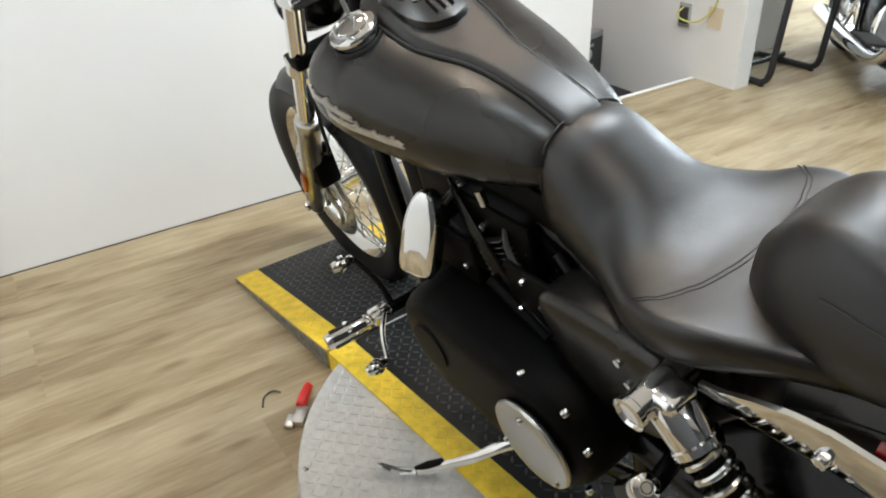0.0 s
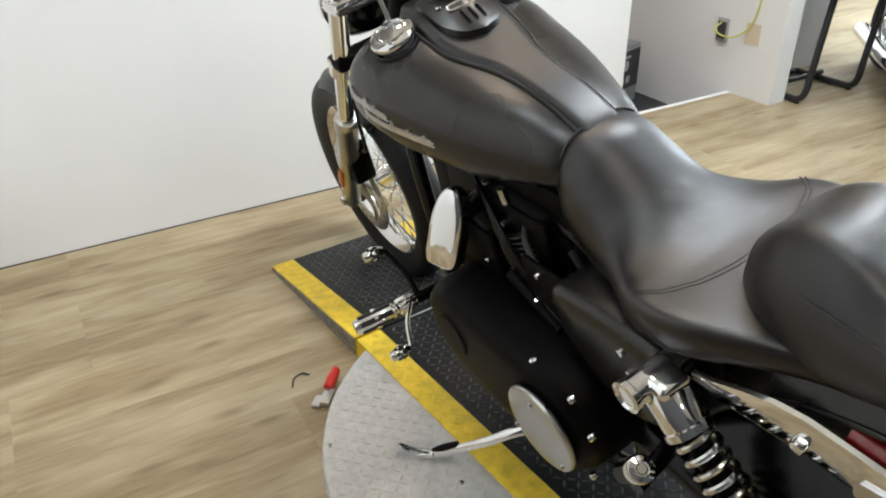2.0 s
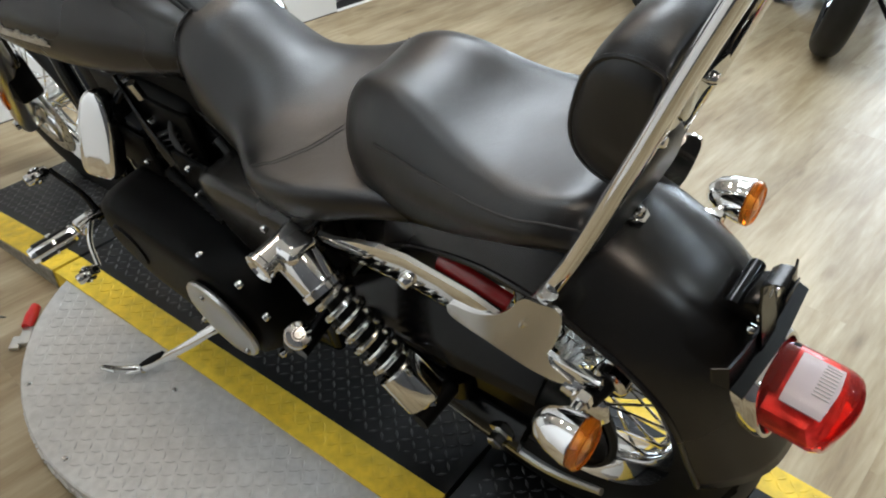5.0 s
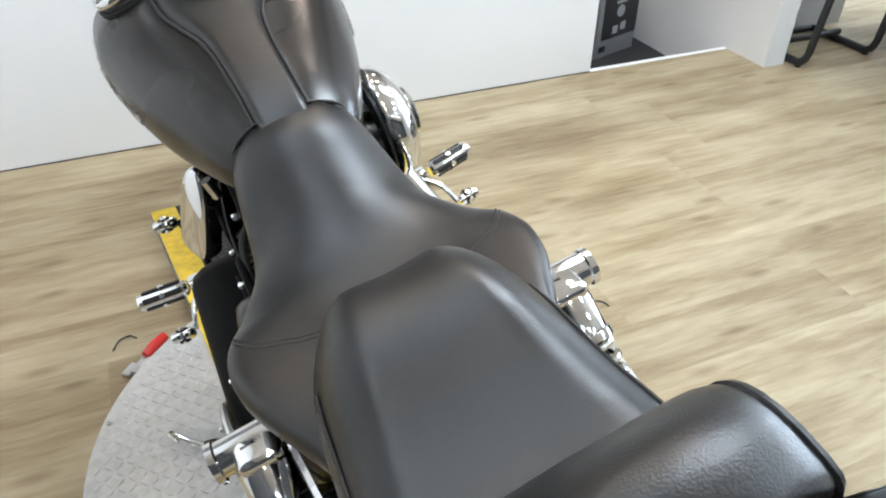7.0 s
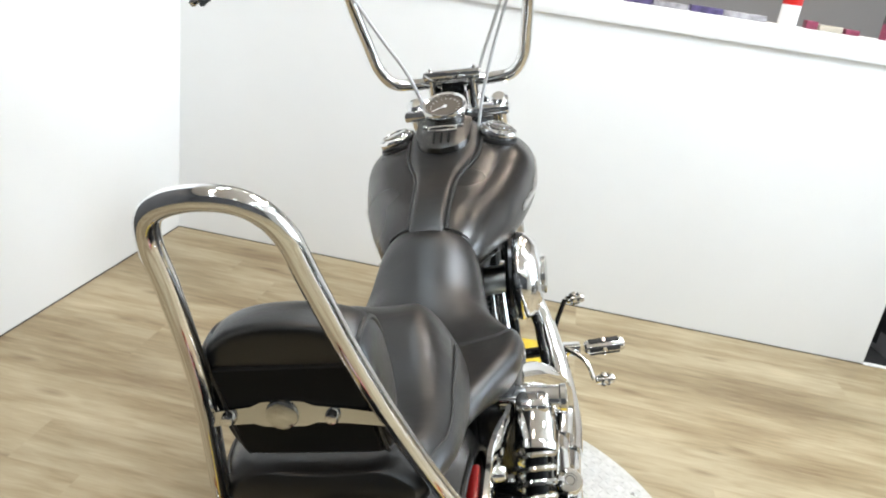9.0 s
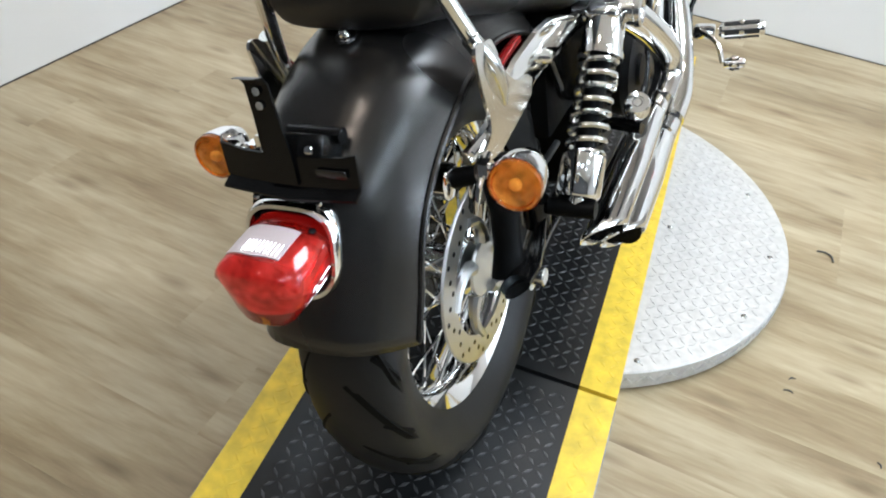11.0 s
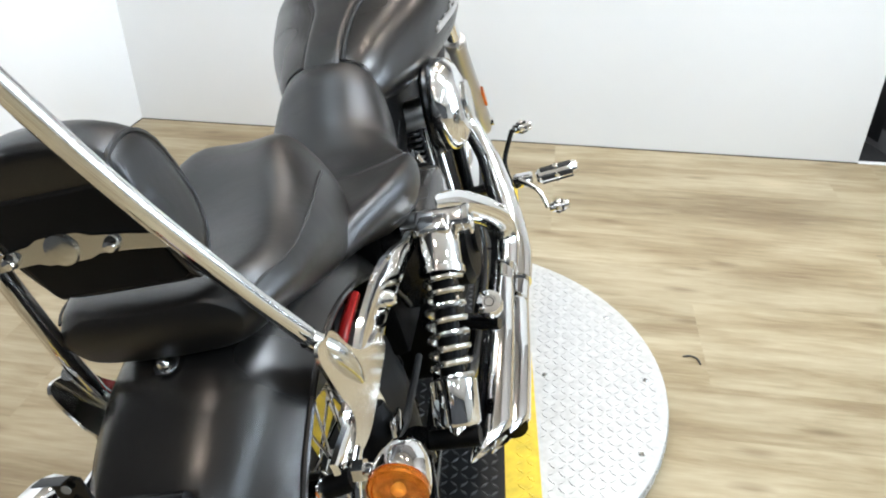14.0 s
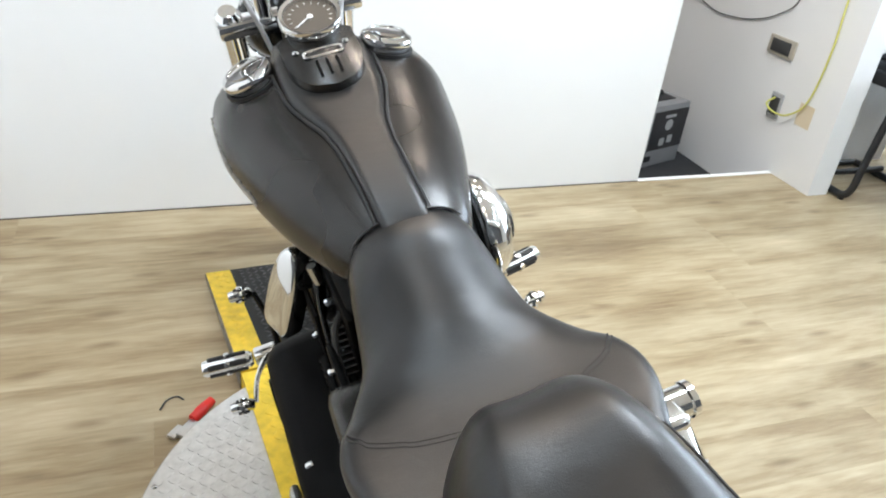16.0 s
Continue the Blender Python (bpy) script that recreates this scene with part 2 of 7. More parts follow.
def box(bm, lo, hi, bevel=0.0, seg=2, m=None):
    lo, hi = Vector(lo), Vector(hi)
    r = bmesh.ops.create_cube(bm, size=1, matrix=Matrix.Translation((lo + hi) / 2) @ Matrix.Diagonal((*(hi - lo), 1)))
    if bevel:
        edges = list({e for v in r["verts"] for e in v.link_edges})
        r2 = bmesh.ops.bevel(bm, geom=edges, offset=bevel, segments=seg, affect="EDGES", profile=0.5)
        verts = list({v for f in r2["faces"] for v in f.verts} | {v for v in r["verts"] if v.is_valid})
    else:
        verts = r["verts"]
    if m is not None:
        bmesh.ops.transform(bm, matrix=m, verts=[v for v in verts if v.is_valid])
    return bm


def boxes(*items, bevel=0.0, seg=2):
    bm = bmesh.new()
    for lo, hi in items:
        box(bm, lo, hi, bevel, seg)
    return bm


def rings(bm, loops, closed=True, caps=True):
    """Skins a row of loops of the same count."""
    rows = [[bm.verts.new(p) for p in loop] for loop in loops]
    n = len(rows[0])
    for a, b in zip(rows, rows[1:]):
        for i in range(n if closed else n - 1):
            j = (i + 1) % n
            bm.faces.new((a[i], a[j], b[j], b[i]))
    if caps and closed:
        bm.faces.new(rows[0][::-1])
        bm.faces.new(rows[-1])
    return bm


def smooth_path(points, step=8, closed=False):
    """Catmull-Rom through the points."""
    p = [Vector(q) for q in points]
    out = []
    n = len(p)
    for i in range(n if closed else n - 1):
        a = p[(i - 1) % n] if closed or i else p[0] * 2 - p[1]
        b, c = p[i], p[(i + 1) % n]
        d = p[(i + 2) % n] if closed or i + 2 < n else c * 2 - b
        for k in range(step):
            t = k / step
            out.append(0.5 * ((2 * b) + (c - a) * t + (2 * a - 5 * b + 4 * c - d) * t * t + (3 * b - a - 3 * c + d) * t ** 3))
    if not closed:
        out.append(p[-1])
    return out


def tube(bm, points, radius, sides=12, step=6, closed=False, smooth=True, flat=1.0):
    """A round bar along points; radius may be a list, one for each point."""
    pts = smooth_path(points, step, closed) if smooth and len(points) > 2 else [Vector(p) for p in points]
    if isinstance(radius, (list, tuple)):
        idx = np.linspace(0, len(radius) - 1, len(pts))
        rad = np.interp(idx, range(len(radius)), radius)
    else:
        rad = [radius] * len(pts)
    n = len(pts)
    normal = None
    loops = []
    for i, q in enumerate(pts):
        if closed:
            d = (pts[(i + 1) % n] - pts[i - 1]).normalized()
        else:
            d = (pts[min(i + 1, n - 1)] - pts[max(i - 1, 0)]).normalized()
        if normal is None:
            normal = d.orthogonal().normalized()
        normal = (normal - d * normal.dot(d)).normalized()
        other = d.cross(normal)
        loops.append([q + (normal * math.cos(a) + other * math.sin(a) * flat) * rad[i]
                      for a in [2 * math.pi * k / sides for k in range(sides)]])
    if closed:
        rows = [[bm.verts.new(p) for p in loop] for loop in loops]
        # the last loop meets the first at the nearest corner
        shift = min(range(sides), key=lambda s: (rows[-1][0].co - rows[0][s].co).length)
        for a, b in zip(rows, rows[1:]):
            for i in range(sides):
                bm.faces.new((a[i], a[(i + 1) % sides], b[(i + 1) % sides], b[i]))
        a, b = rows[-1], rows[0]
        for i in range(sides):
            bm.faces.new((a[i], a[(i + 1) % sides], b[(i + 1 + shift) % sides], b[(i + shift) % sides]))
        return bm
    return rings(bm, loops)


def rod(a, b, r, sides=12, r2=None):
    bm = bmesh.new()
    return tube(bm, [a, b], [r, r if r2 is None else r2], sides, smooth=False)


def lathe(profile, sides=32, m=None, bm=None):
    """Turns (radius, height) pairs round z; ends at radius 0 close."""
    bm = bm or bmesh.new()
    made = []
    rows = []
    for r, z in profile:
        if r < 1e-6:
            rows.append([bm.verts.new((0, 0, z))])
        else:
            rows.append([bm.verts.new((r * math.cos(2 * math.pi * k / sides), r * math.sin(2 * math.pi * k / sides), z)) for k in range(sides)])
        made += rows[-1]
    for a, b in zip(rows, rows[1:]):
        for i in range(sides):
            j = (i + 1) % sides
            if len(a) == 1 and len(b) > 1:
                bm.faces.new((a[0], b[j], b[i]))
            elif len(b) == 1 and len(a) > 1:
                bm.faces.new((a[i], a[j], b[0]))
            elif len(a) > 1:
                bm.faces.new((a[i], a[j], b[j], b[i]))
    if m is not None:
        bmesh.ops.transform(bm, matrix=m, verts=made)
    return bm


def along(a, b):
    """A pose whose z runs from a to b."""
    a, b = Vector(a), Vector(b)
    return Matrix.Translation(a) @ (b - a).to_track_quat("Z", "Y").to_matrix().to_4x4()


TURN_X = pose(0, 0, 0, 0, 90, 0)      # z of a turned shape laid along +x


def curve_at(table, v):
    """Smooth value of a table of (place, value) rows."""
    xs = [r[0] for r in table]
    ys = [r[1] for r in table]
    i = max(0, min(len(xs) - 2, int(np.searchsorted(xs, v)) - 1))
    h = xs[i + 1] - xs[i]
    t = min(1, max(0, (v - xs[i]) / h))

    def slope(k):
        if k == 0 or k == len(xs) - 1:
            j = min(k, len(xs) - 2)
            return (ys[j + 1] - ys[j]) / (xs[j + 1] - xs[j])
        d0, d1 = (ys[k] - ys[k - 1]) / (xs[k] - xs[k - 1]), (ys[k + 1] - ys[k]) / (xs[k + 1] - xs[k])
        return 0 if d0 * d1 <= 0 else 2 * d0 * d1 / (d0 + d1)
    m0, m1 = slope(i) * h, slope(i + 1) * h
    return ((2 * t ** 3 - 3 * t * t + 1) * ys[i] + (t ** 3 - 2 * t * t + t) * m0
            + (-2 * t ** 3 + 3 * t * t) * ys[i + 1] + (t ** 3 - t * t) * m1)


# ---- the room ----
WALL_Y, LEFT_X, EDGE_X, WING_X, WING_Y, BACK_Y = 2.277, -1.505, 1.508, 2.243, 2.037, 2.36
ROOM_X, ROOM_Y, CEIL_Z, LEDGE_Z = 5.6, -3.6, 3.0, 1.245


def slab(name, lo, hi, material, label, kind="structure", bevel=0.0):
    return thing(name, boxes((lo, hi), bevel=bevel), material, label, name.split("_")[0], kind)


slab("ground", (LEFT_X - 0.3, ROOM_Y - 0.3, -0.06), (ROOM_X + 0.3, WALL_Y, -0.006), M_JOINT, "dark subfloor under the oak planks").name = "floor"
slab("floor_alcove", (WING_X + 0.11, WALL_Y, -0.06), (ROOM_X, 4.2, -0.006), M_JOINT, "dark subfloor under the oak planks")
slab("wall_partition", (LEFT_X - 0.15, WALL_Y, -0.4), (EDGE_X, WALL_Y + 0.14, LEDGE_Z - 0.08), M_WALL, "white painted half-height partition wall")
slab("trim_ledge", (LEFT_X - 0.15, WALL_Y - 0.014, LEDGE_Z - 0.08), (EDGE_X + 0.01, WALL_Y + 0.28, LEDGE_Z), M_WALL, "white painted ledge on the partition wall", bevel=0.003)
slab("wall_left", (LEFT_X - 0.15, 0.2, -0.06), (LEFT_X, WALL_Y, CEIL_Z), M_WALL, "white painted wall")
# out of view: added dark wall that dims reflections on the left flanks
slab("wall_left_rear", (LEFT_X - 0.15, ROOM_Y - 0.15, -0.06), (LEFT_X, 0.2, CEIL_Z), M_DARKWALL, "dark wall out of view, added to dim the reflections")
slab("wall_far", (LEFT_X - 0.15, 4.2, -0.4), (WING_X + 0.2, 4.35, CEIL_Z), M_GREYWALL, "grey painted wall behind the partition")
slab("wall_left_far", (LEFT_X - 0.15, WALL_Y + 0.28, LEDGE_Z - 0.08), (LEFT_X, 4.2, CEIL_Z), M_GREYWALL, "grey painted wall")
slab("wall_wing", (WING_X, WING_Y, -0.4), (WING_X + 0.11, 4.2, CEIL_Z), M_WALL, "white painted end of a wing wall with outlets")
slab("wall_back", (WING_X + 0.11, BACK_Y, -0.06), (3.02, BACK_Y + 0.12, CEIL_Z), M_WALL, "white painted wall behind the black stand")
slab("wall_alcove", (WING_X + 0.11, 4.2, -0.06), (ROOM_X + 0.15, 4.35, CEIL_Z), M_WALL, "white painted wall behind the parked motorcycles")
WIN_Y, WIN_Z = (-0.3, 3.2), (0.7, 2.75)     # the assumed, unseen shop window in the right wall
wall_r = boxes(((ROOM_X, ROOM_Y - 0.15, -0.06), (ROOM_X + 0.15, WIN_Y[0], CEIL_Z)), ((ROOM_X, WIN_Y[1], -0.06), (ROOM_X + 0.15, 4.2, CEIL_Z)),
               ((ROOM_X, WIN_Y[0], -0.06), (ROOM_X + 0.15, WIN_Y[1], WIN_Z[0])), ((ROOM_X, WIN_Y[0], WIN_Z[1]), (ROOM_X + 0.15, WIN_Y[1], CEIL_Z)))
thing("wall_right", wall_r, M_WALL, "white painted wall with an assumed wide shop window", "wall", "structure")
slab("wall_rear", (LEFT_X, ROOM_Y - 0.15, -0.06), (ROOM_X, ROOM_Y, CEIL_Z), M_DARKWALL, "dark wall out of view, added to dim the reflections")
slab("ceiling", (LEFT_X - 0.15, ROOM_Y - 0.15, CEIL_Z), (ROOM_X + 0.15, 4.35, CEIL_Z + 0.1), M_CEIL, "tan ceiling")
slab("floor_lower", (LEFT_X, WALL_Y + 0.14, -0.3), (WING_X, 4.2, -0.18), M_CONCRETE, "near-black concrete floor one step down")
slab("trim_threshold", (EDGE_X, WALL_Y - 0.004, -0.18), (WING_X, WALL_Y + 0.02, 0.003), M_WALL, "white painted nosing at the step down")


# no board here: solid dark strips drawn for the crack under the walls
M_GAP = mat("dark_gap", (0.05, 0.045, 0.04), 0.9)
slab("baseboard_partition", (LEFT_X, WALL_Y - 0.003, 0.0), (EDGE_X, WALL_Y, 0.0035), M_GAP, "thin dark gap strip at the foot of the wall")
slab("baseboard_left", (LEFT_X, ROOM_Y, 0.0), (LEFT_X + 0.003, WALL_Y - 0.003, 0.0035), M_GAP, "thin dark gap strip at the foot of the wall")


def ceiling_light(x, y, watts=16.5, tint=(0.95, 0.98, 1.0)):
    fix = empty("ceiling_light", "round white recessed ceiling light, switched on", "ceiling light", pose(x, y, CEIL_Z), "ceiling lights")
    part("trim_ring", lathe([(0.105, 0.0), (0.125, 0.0), (0.125, -0.008), (0.105, -0.012), (0.105, 0.0)], 32), M_WHITE, fix)
    part("diffuser", lathe([(0, -0.006), (0.104, -0.006), (0.104, -0.002)], 32), M_LAMP, fix)
    lamp = bpy.data.lights.new("ceiling_lamp", "AREA")
    lamp.shape, lamp.size, lamp.energy = "DISK", 0.17, watts
    lamp.color = tint
    ob = new("lamp", lamp)
    ob.parent = fix
    ob.matrix_basis = pose(0, 0, -0.014)
    return fix


COOL, NEUTRAL, WARM = (0.73, 0.89, 1.0), (0.78, 0.91, 1.0), (1.0, 0.83, 0.66)
for lx, ly, watts, tint in ((1.9, -2.2, 12, COOL), (1.9, -1.5, 12, COOL), (1.9, -0.8, 12, COOL), (1.9, -0.1, 12, COOL), (2.3, 0.9, 4, COOL), (2.3, 1.6, 5, COOL),
                            (-0.7, -1.3, 11, WARM), (-0.7, -0.6, 10, WARM), (-0.7, 0.4, 6.5, NEUTRAL), (-0.7, 1.1, 5.5, NEUTRAL), (0.6, -2.4, 8, NEUTRAL), (-0.2, 1.75, 7, WARM), (0.6, 1.75, 13, WARM),
                            (3.8, -2.2, 8, COOL), (3.8, 0.0, 5, COOL), (3.8, 2.0, 3, NEUTRAL), (-0.7, -2.6, 10, NEUTRAL), (0.9, 3.1, 9, WARM), (-0.2, 3.1, 8, WARM)):
    ceiling_light(lx, ly, watts, tint)
panel_light = empty("ceiling_light", "rectangular white ceiling light panel, switched on", "ceiling light", pose(1.05, 0.95, CEIL_Z), "ceiling lights")
part("frame", boxes(((-0.62, -0.32, -0.02), (-0.6, 0.32, 0.0)), ((0.6, -0.32, -0.02), (0.62, 0.32, 0.0)), ((-0.6, -0.32, -0.02), (0.6, -0.3, 0.0)), ((-0.6, 0.3, -0.02), (0.6, 0.32, 0.0))), M_WHITE, panel_light)
part("diffuser", boxes(((-0.599, -0.299, -0.012), (0.599, 0.299, -0.006))), M_LAMP, panel_light)
lamp = bpy.data.lights.new("panel_lamp", "AREA")
lamp.shape, lamp.size, lamp.size_y, lamp.energy, lamp.color = "RECTANGLE", 1.18, 0.58, 54, (0.84, 0.93, 1.0)
ob = new("lamp", lamp)
ob.parent = panel_light
ob.matrix_basis = pose(0, 0, -0.022)


# assumed shop window out of view; its daylight lamp brings the cool reflections
window = empty("window_1", "assumed wide shop window out of view, white frame and clear panes", "window", pose(ROOM_X + 0.06, 0, 0), kind="structure")
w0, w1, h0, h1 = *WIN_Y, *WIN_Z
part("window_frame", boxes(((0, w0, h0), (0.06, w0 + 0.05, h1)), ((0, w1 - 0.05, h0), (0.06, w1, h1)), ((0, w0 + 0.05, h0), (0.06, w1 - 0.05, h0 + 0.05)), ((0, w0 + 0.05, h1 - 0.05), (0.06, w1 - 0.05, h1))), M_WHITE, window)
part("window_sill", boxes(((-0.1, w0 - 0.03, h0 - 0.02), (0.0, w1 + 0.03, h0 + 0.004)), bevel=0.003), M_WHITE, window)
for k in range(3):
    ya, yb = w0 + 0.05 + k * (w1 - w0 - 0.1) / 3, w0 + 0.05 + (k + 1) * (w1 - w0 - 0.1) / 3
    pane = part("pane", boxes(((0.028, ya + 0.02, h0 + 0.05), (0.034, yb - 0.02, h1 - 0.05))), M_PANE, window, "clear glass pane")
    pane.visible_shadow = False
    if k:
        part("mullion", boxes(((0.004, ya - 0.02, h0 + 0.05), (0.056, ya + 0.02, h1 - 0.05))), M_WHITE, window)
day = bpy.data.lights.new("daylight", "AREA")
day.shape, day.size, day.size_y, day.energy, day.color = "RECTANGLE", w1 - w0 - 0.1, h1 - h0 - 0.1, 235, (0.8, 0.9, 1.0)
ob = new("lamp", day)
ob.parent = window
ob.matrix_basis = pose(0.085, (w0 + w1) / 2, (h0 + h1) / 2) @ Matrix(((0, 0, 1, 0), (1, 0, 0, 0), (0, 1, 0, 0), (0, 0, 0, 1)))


# ---- turntable and ramp deck ----
DISC_C, DISC_R, DECK_H = (0.036, 0.74), 0.574, 0.055
DECK = pose(0.04, 0.731, 0, 0, 0, 5.6)
RAMP_LEFT = 0.345     # the rear ramp is wider to one side
DECK_W, DECK_L, STRIPE = 0.262, 0.572, 0.072     # half width, half length, width of the yellow edge


def tread(bm, inside, z, pitch=0.0205, length=0.0225, width=0.0064, height=0.0016, frame_of=None, x=(-1, 1), y=(-1, 1), slope=None):
    """Raised lozenges in two crossed directions."""
    nx, ny = int((x[1] - x[0]) / pitch) + 1, int((y[1] - y[0]) / pitch) + 1
    for i in range(nx):
        for j in range(ny):
            px, py = x[0] + (i + 0.5) * pitch, y[0] + (j + 0.5) * pitch
            if not inside(px, py):
                continue
            a = radians(45 if (i + j) % 2 else -45)
            ca, sa = math.cos(a), math.sin(a)
            def at(l, w, h):
                qx, qy = px + l * ca - w * sa, py + l * sa + w * ca
                q = Vector((qx, qy, (slope(qx, qy) if slope else z) + h))
                return bm.verts.new(q)
            L, W = length / 2, width / 2
            base = [at(-L, 0, 0), at(0, -W, 0), at(L, 0, 0), at(0, W, 0)]
            top = [at(-L * 0.72, 0, height), at(0, -W * 0.55, height), at(L * 0.72, 0, height), at(0, W * 0.55, height)]
            bm.faces.new(top)
            for k in range(4):
                bm.faces.new((base[k], base[(k + 1) % 4], top[(k + 1) % 4], top[k]))
    return bm


table = empty("turntable", "round motorcycle turntable with galvanized tread plate and a black deck", "turntable", pose(0, 0, 0))
part("disc", lathe([(0, 0.004), (DISC_R - 0.004, 0.004), (DISC_R, 0.008), (DISC_R, DECK_H - 0.003), (DISC_R - 0.003, DECK_H), (0, DECK_H)], 128,
                   pose(*DISC_C, 0)), M_PLATE_STEEL, table, "grey galvanized tread-plate disc")
to_deck = DECK.inverted()


def off_deck(px, py):
    q = to_deck @ Vector((px, py, 0))
    return (px - DISC_C[0]) ** 2 + (py - DISC_C[1]) ** 2 < (DISC_R - 0.02) ** 2 and abs(q.x) > DECK_W + 0.012


tagged(part("disc_tread", tread(bmesh.new(), off_deck, DECK_H - 0.0002, x=(-0.56, 0.62), y=(0.15, 1.32)), M_PLATE_STEEL, table, smooth=20), kind="stuff")
bm = bmesh.new()
for k in range(150):
    a = 2 * math.pi * k / 150
    m = pose(DISC_C[0] + DISC_R * math.cos(a), DISC_C[1] + DISC_R * math.sin(a), 0.03) @ pose(0, 0, 0, 0, 0, math.degrees(a)) @ pose(0, 0, 0, 45 if k % 2 else -45)
    r = bmesh.ops.create_cube(bm, size=1, matrix=m @ Matrix.Diagonal((0.007, 0.0065, 0.022, 1)))
tagged(part("rim_tread", bm, M_PLATE_STEEL, table), kind="stuff")


def deck_piece(name, y0, y1, z0, z1, parent, m, left=DECK_W):
    """A sloped or flat plate from y0 to y1 with two yellow edges, its tread on top."""
    sl = (z1 - z0) / (y1 - y0)
    top = lambda x, y: z0 + (y - y0) * sl
    bm = bmesh.new()
    inner = DECK_W - STRIPE

    def prism(bm, xa, xb, lift):
        lo = [(xa, y0, 0.002), (xb, y0, 0.002), (xb, y1, 0.002), (xa, y1, 0.002)]
        hi = [(xa, y0, z0 + lift), (xb, y0, z0 + lift), (xb, y1, z1 + lift), (xa, y1, z1 + lift)]
        a, b = [bm.verts.new(p) for p in lo], [bm.verts.new(p) for p in hi]
        bm.faces.new(a[::-1]), bm.faces.new(b)
        for k in range(4):
            bm.faces.new((a[k], a[(k + 1) % 4], b[(k + 1) % 4], b[k]))
    prism(bm, STRIPE - left, inner, 0)
    plate = part(name, bm, M_PLATE_BLACK, parent, "black tread plate", m=m)
    bm = tread(bmesh.new(), lambda a, b: STRIPE - left + 0.015 < a < inner - 0.015 and y0 + 0.015 < b < y1 - 0.015, 0, x=(STRIPE - left, inner), y=(y0, y1), slope=top)
    tagged(part("deck_tread", bm, M_TREAD, parent, m=m, smooth=20), kind="stuff")
    for xa, xb in ((-left, STRIPE - left), (inner, DECK_W)):
        bm = bmesh.new()
        prism(bm, xa, xb, 0.0006)
        part("yellow_edge", bm, M_YELLOW, parent, "yellow painted edge strip", m=m)
        bm = tread(bmesh.new(), lambda a, b: y0 + 0.015 < b < y1 - 0.015 and xa + 0.011 < a < xb - 0.011, 0, height=0.0010,
                   x=(xa, xb), y=(y0, y1), slope=lambda x, y: top(x, y) + 0.0005)
        tagged(part("edge_tread", bm, M_YELLOW, parent, m=m, smooth=20), kind="stuff")


deck_piece("deck", -DECK_L + 0.004, DECK_L - 0.004, DECK_H + 0.003, DECK_H + 0.003, table, DECK)
ramp_f = empty("ramp", "black sloped tread-plate ramp with yellow edges and steel sides", "ramp", DECK, "ramps")
deck_piece("ramp_plate", DECK_L + 0.006, DECK_L + 0.545, DECK_H + 0.003, 0.012, ramp_f, Matrix.Identity(4))
ramp_r = empty("ramp", "black sloped tread-plate ramp with yellow edges and steel sides", "ramp", DECK, "ramps")
deck_piece("ramp_plate", -DECK_L - 0.56, -DECK_L - 0.006, 0.012, DECK_H + 0.003, ramp_r, Matrix.Identity(4), RAMP_LEFT)
for parent, left, ya, yb, za, zb in ((ramp_f, DECK_W, DECK_L + 0.006, DECK_L + 0.545, DECK_H, 0.009), (ramp_r, RAMP_LEFT, -DECK_L - 0.56, -DECK_L - 0.006, 0.009, DECK_H)):
    for s in (-1, 1):
        bm = bmesh.new()
        rows = []
        for x in ((DECK_W, DECK_W + 0.0025) if s > 0 else (left, left + 0.0025)):
            rows.append([(s * x, ya, 0.001), (s * x, yb, 0.001), (s * x, yb, zb), (s * x, ya, za)])
        rings(bm, rows)
        part("side_plate", bm, M_PLATE_DULL, parent, "galvanized side plate")

# bolts round the disc
bm0 = lathe([(0.0, 0.004), (0.004, 0.0038), (0.0065, 0.001), (0.0065, -0.001)], 12)
bolt = part("bolt", bm0, M_CHROME_SOFT, table, m=pose(0.365, 0.305, DECK_H))
for bx, by in ((0.538, 0.549), (0.564, 0.785), (0.327, 0.768), (-0.48, 0.955), (-0.285, 0.72), (0.48, 1.02), (-0.515, 0.72), (-0.45, 0.46), (-0.25, 0.24)):
    again("bolt", bolt, table, pose(bx, by, DECK_H))

# ---- the motorcycle: x right, y ahead, z up in its own leaning frame ----
BIKE = pose(0.12, 0.0, 0.057, 0, -14.5, 2.5)
bike = empty("motorcycle", "satin black cruiser motorcycle with chrome parts leaning on its side stand", "motorcycle", BIKE)
REAR, FRONT = Vector((0, 0.04, 0.322)), Vector((0, 1.64, 0.275))


def sym(f):
    for s in (-1, 1):
        f(s)


def section(v, half, zc, up, down, pw=2.3, n=48, pu=None):
    """A closed ring across the bike: half width, height of the widest line, rise above it, drop below it."""
    out = []
    for k in range(n):
        a = 2 * math.pi * k / n
        c, s = math.cos(a), math.sin(a)
        p = (pu or pw) if s > 0 else pw
        x = half * math.copysign(abs(c) ** (2 / p), c)
        z = zc + (up if s > 0 else down) * math.copysign(abs(s) ** (2 / p), s)
        out.append(Vector((x, v, z)))
    return out


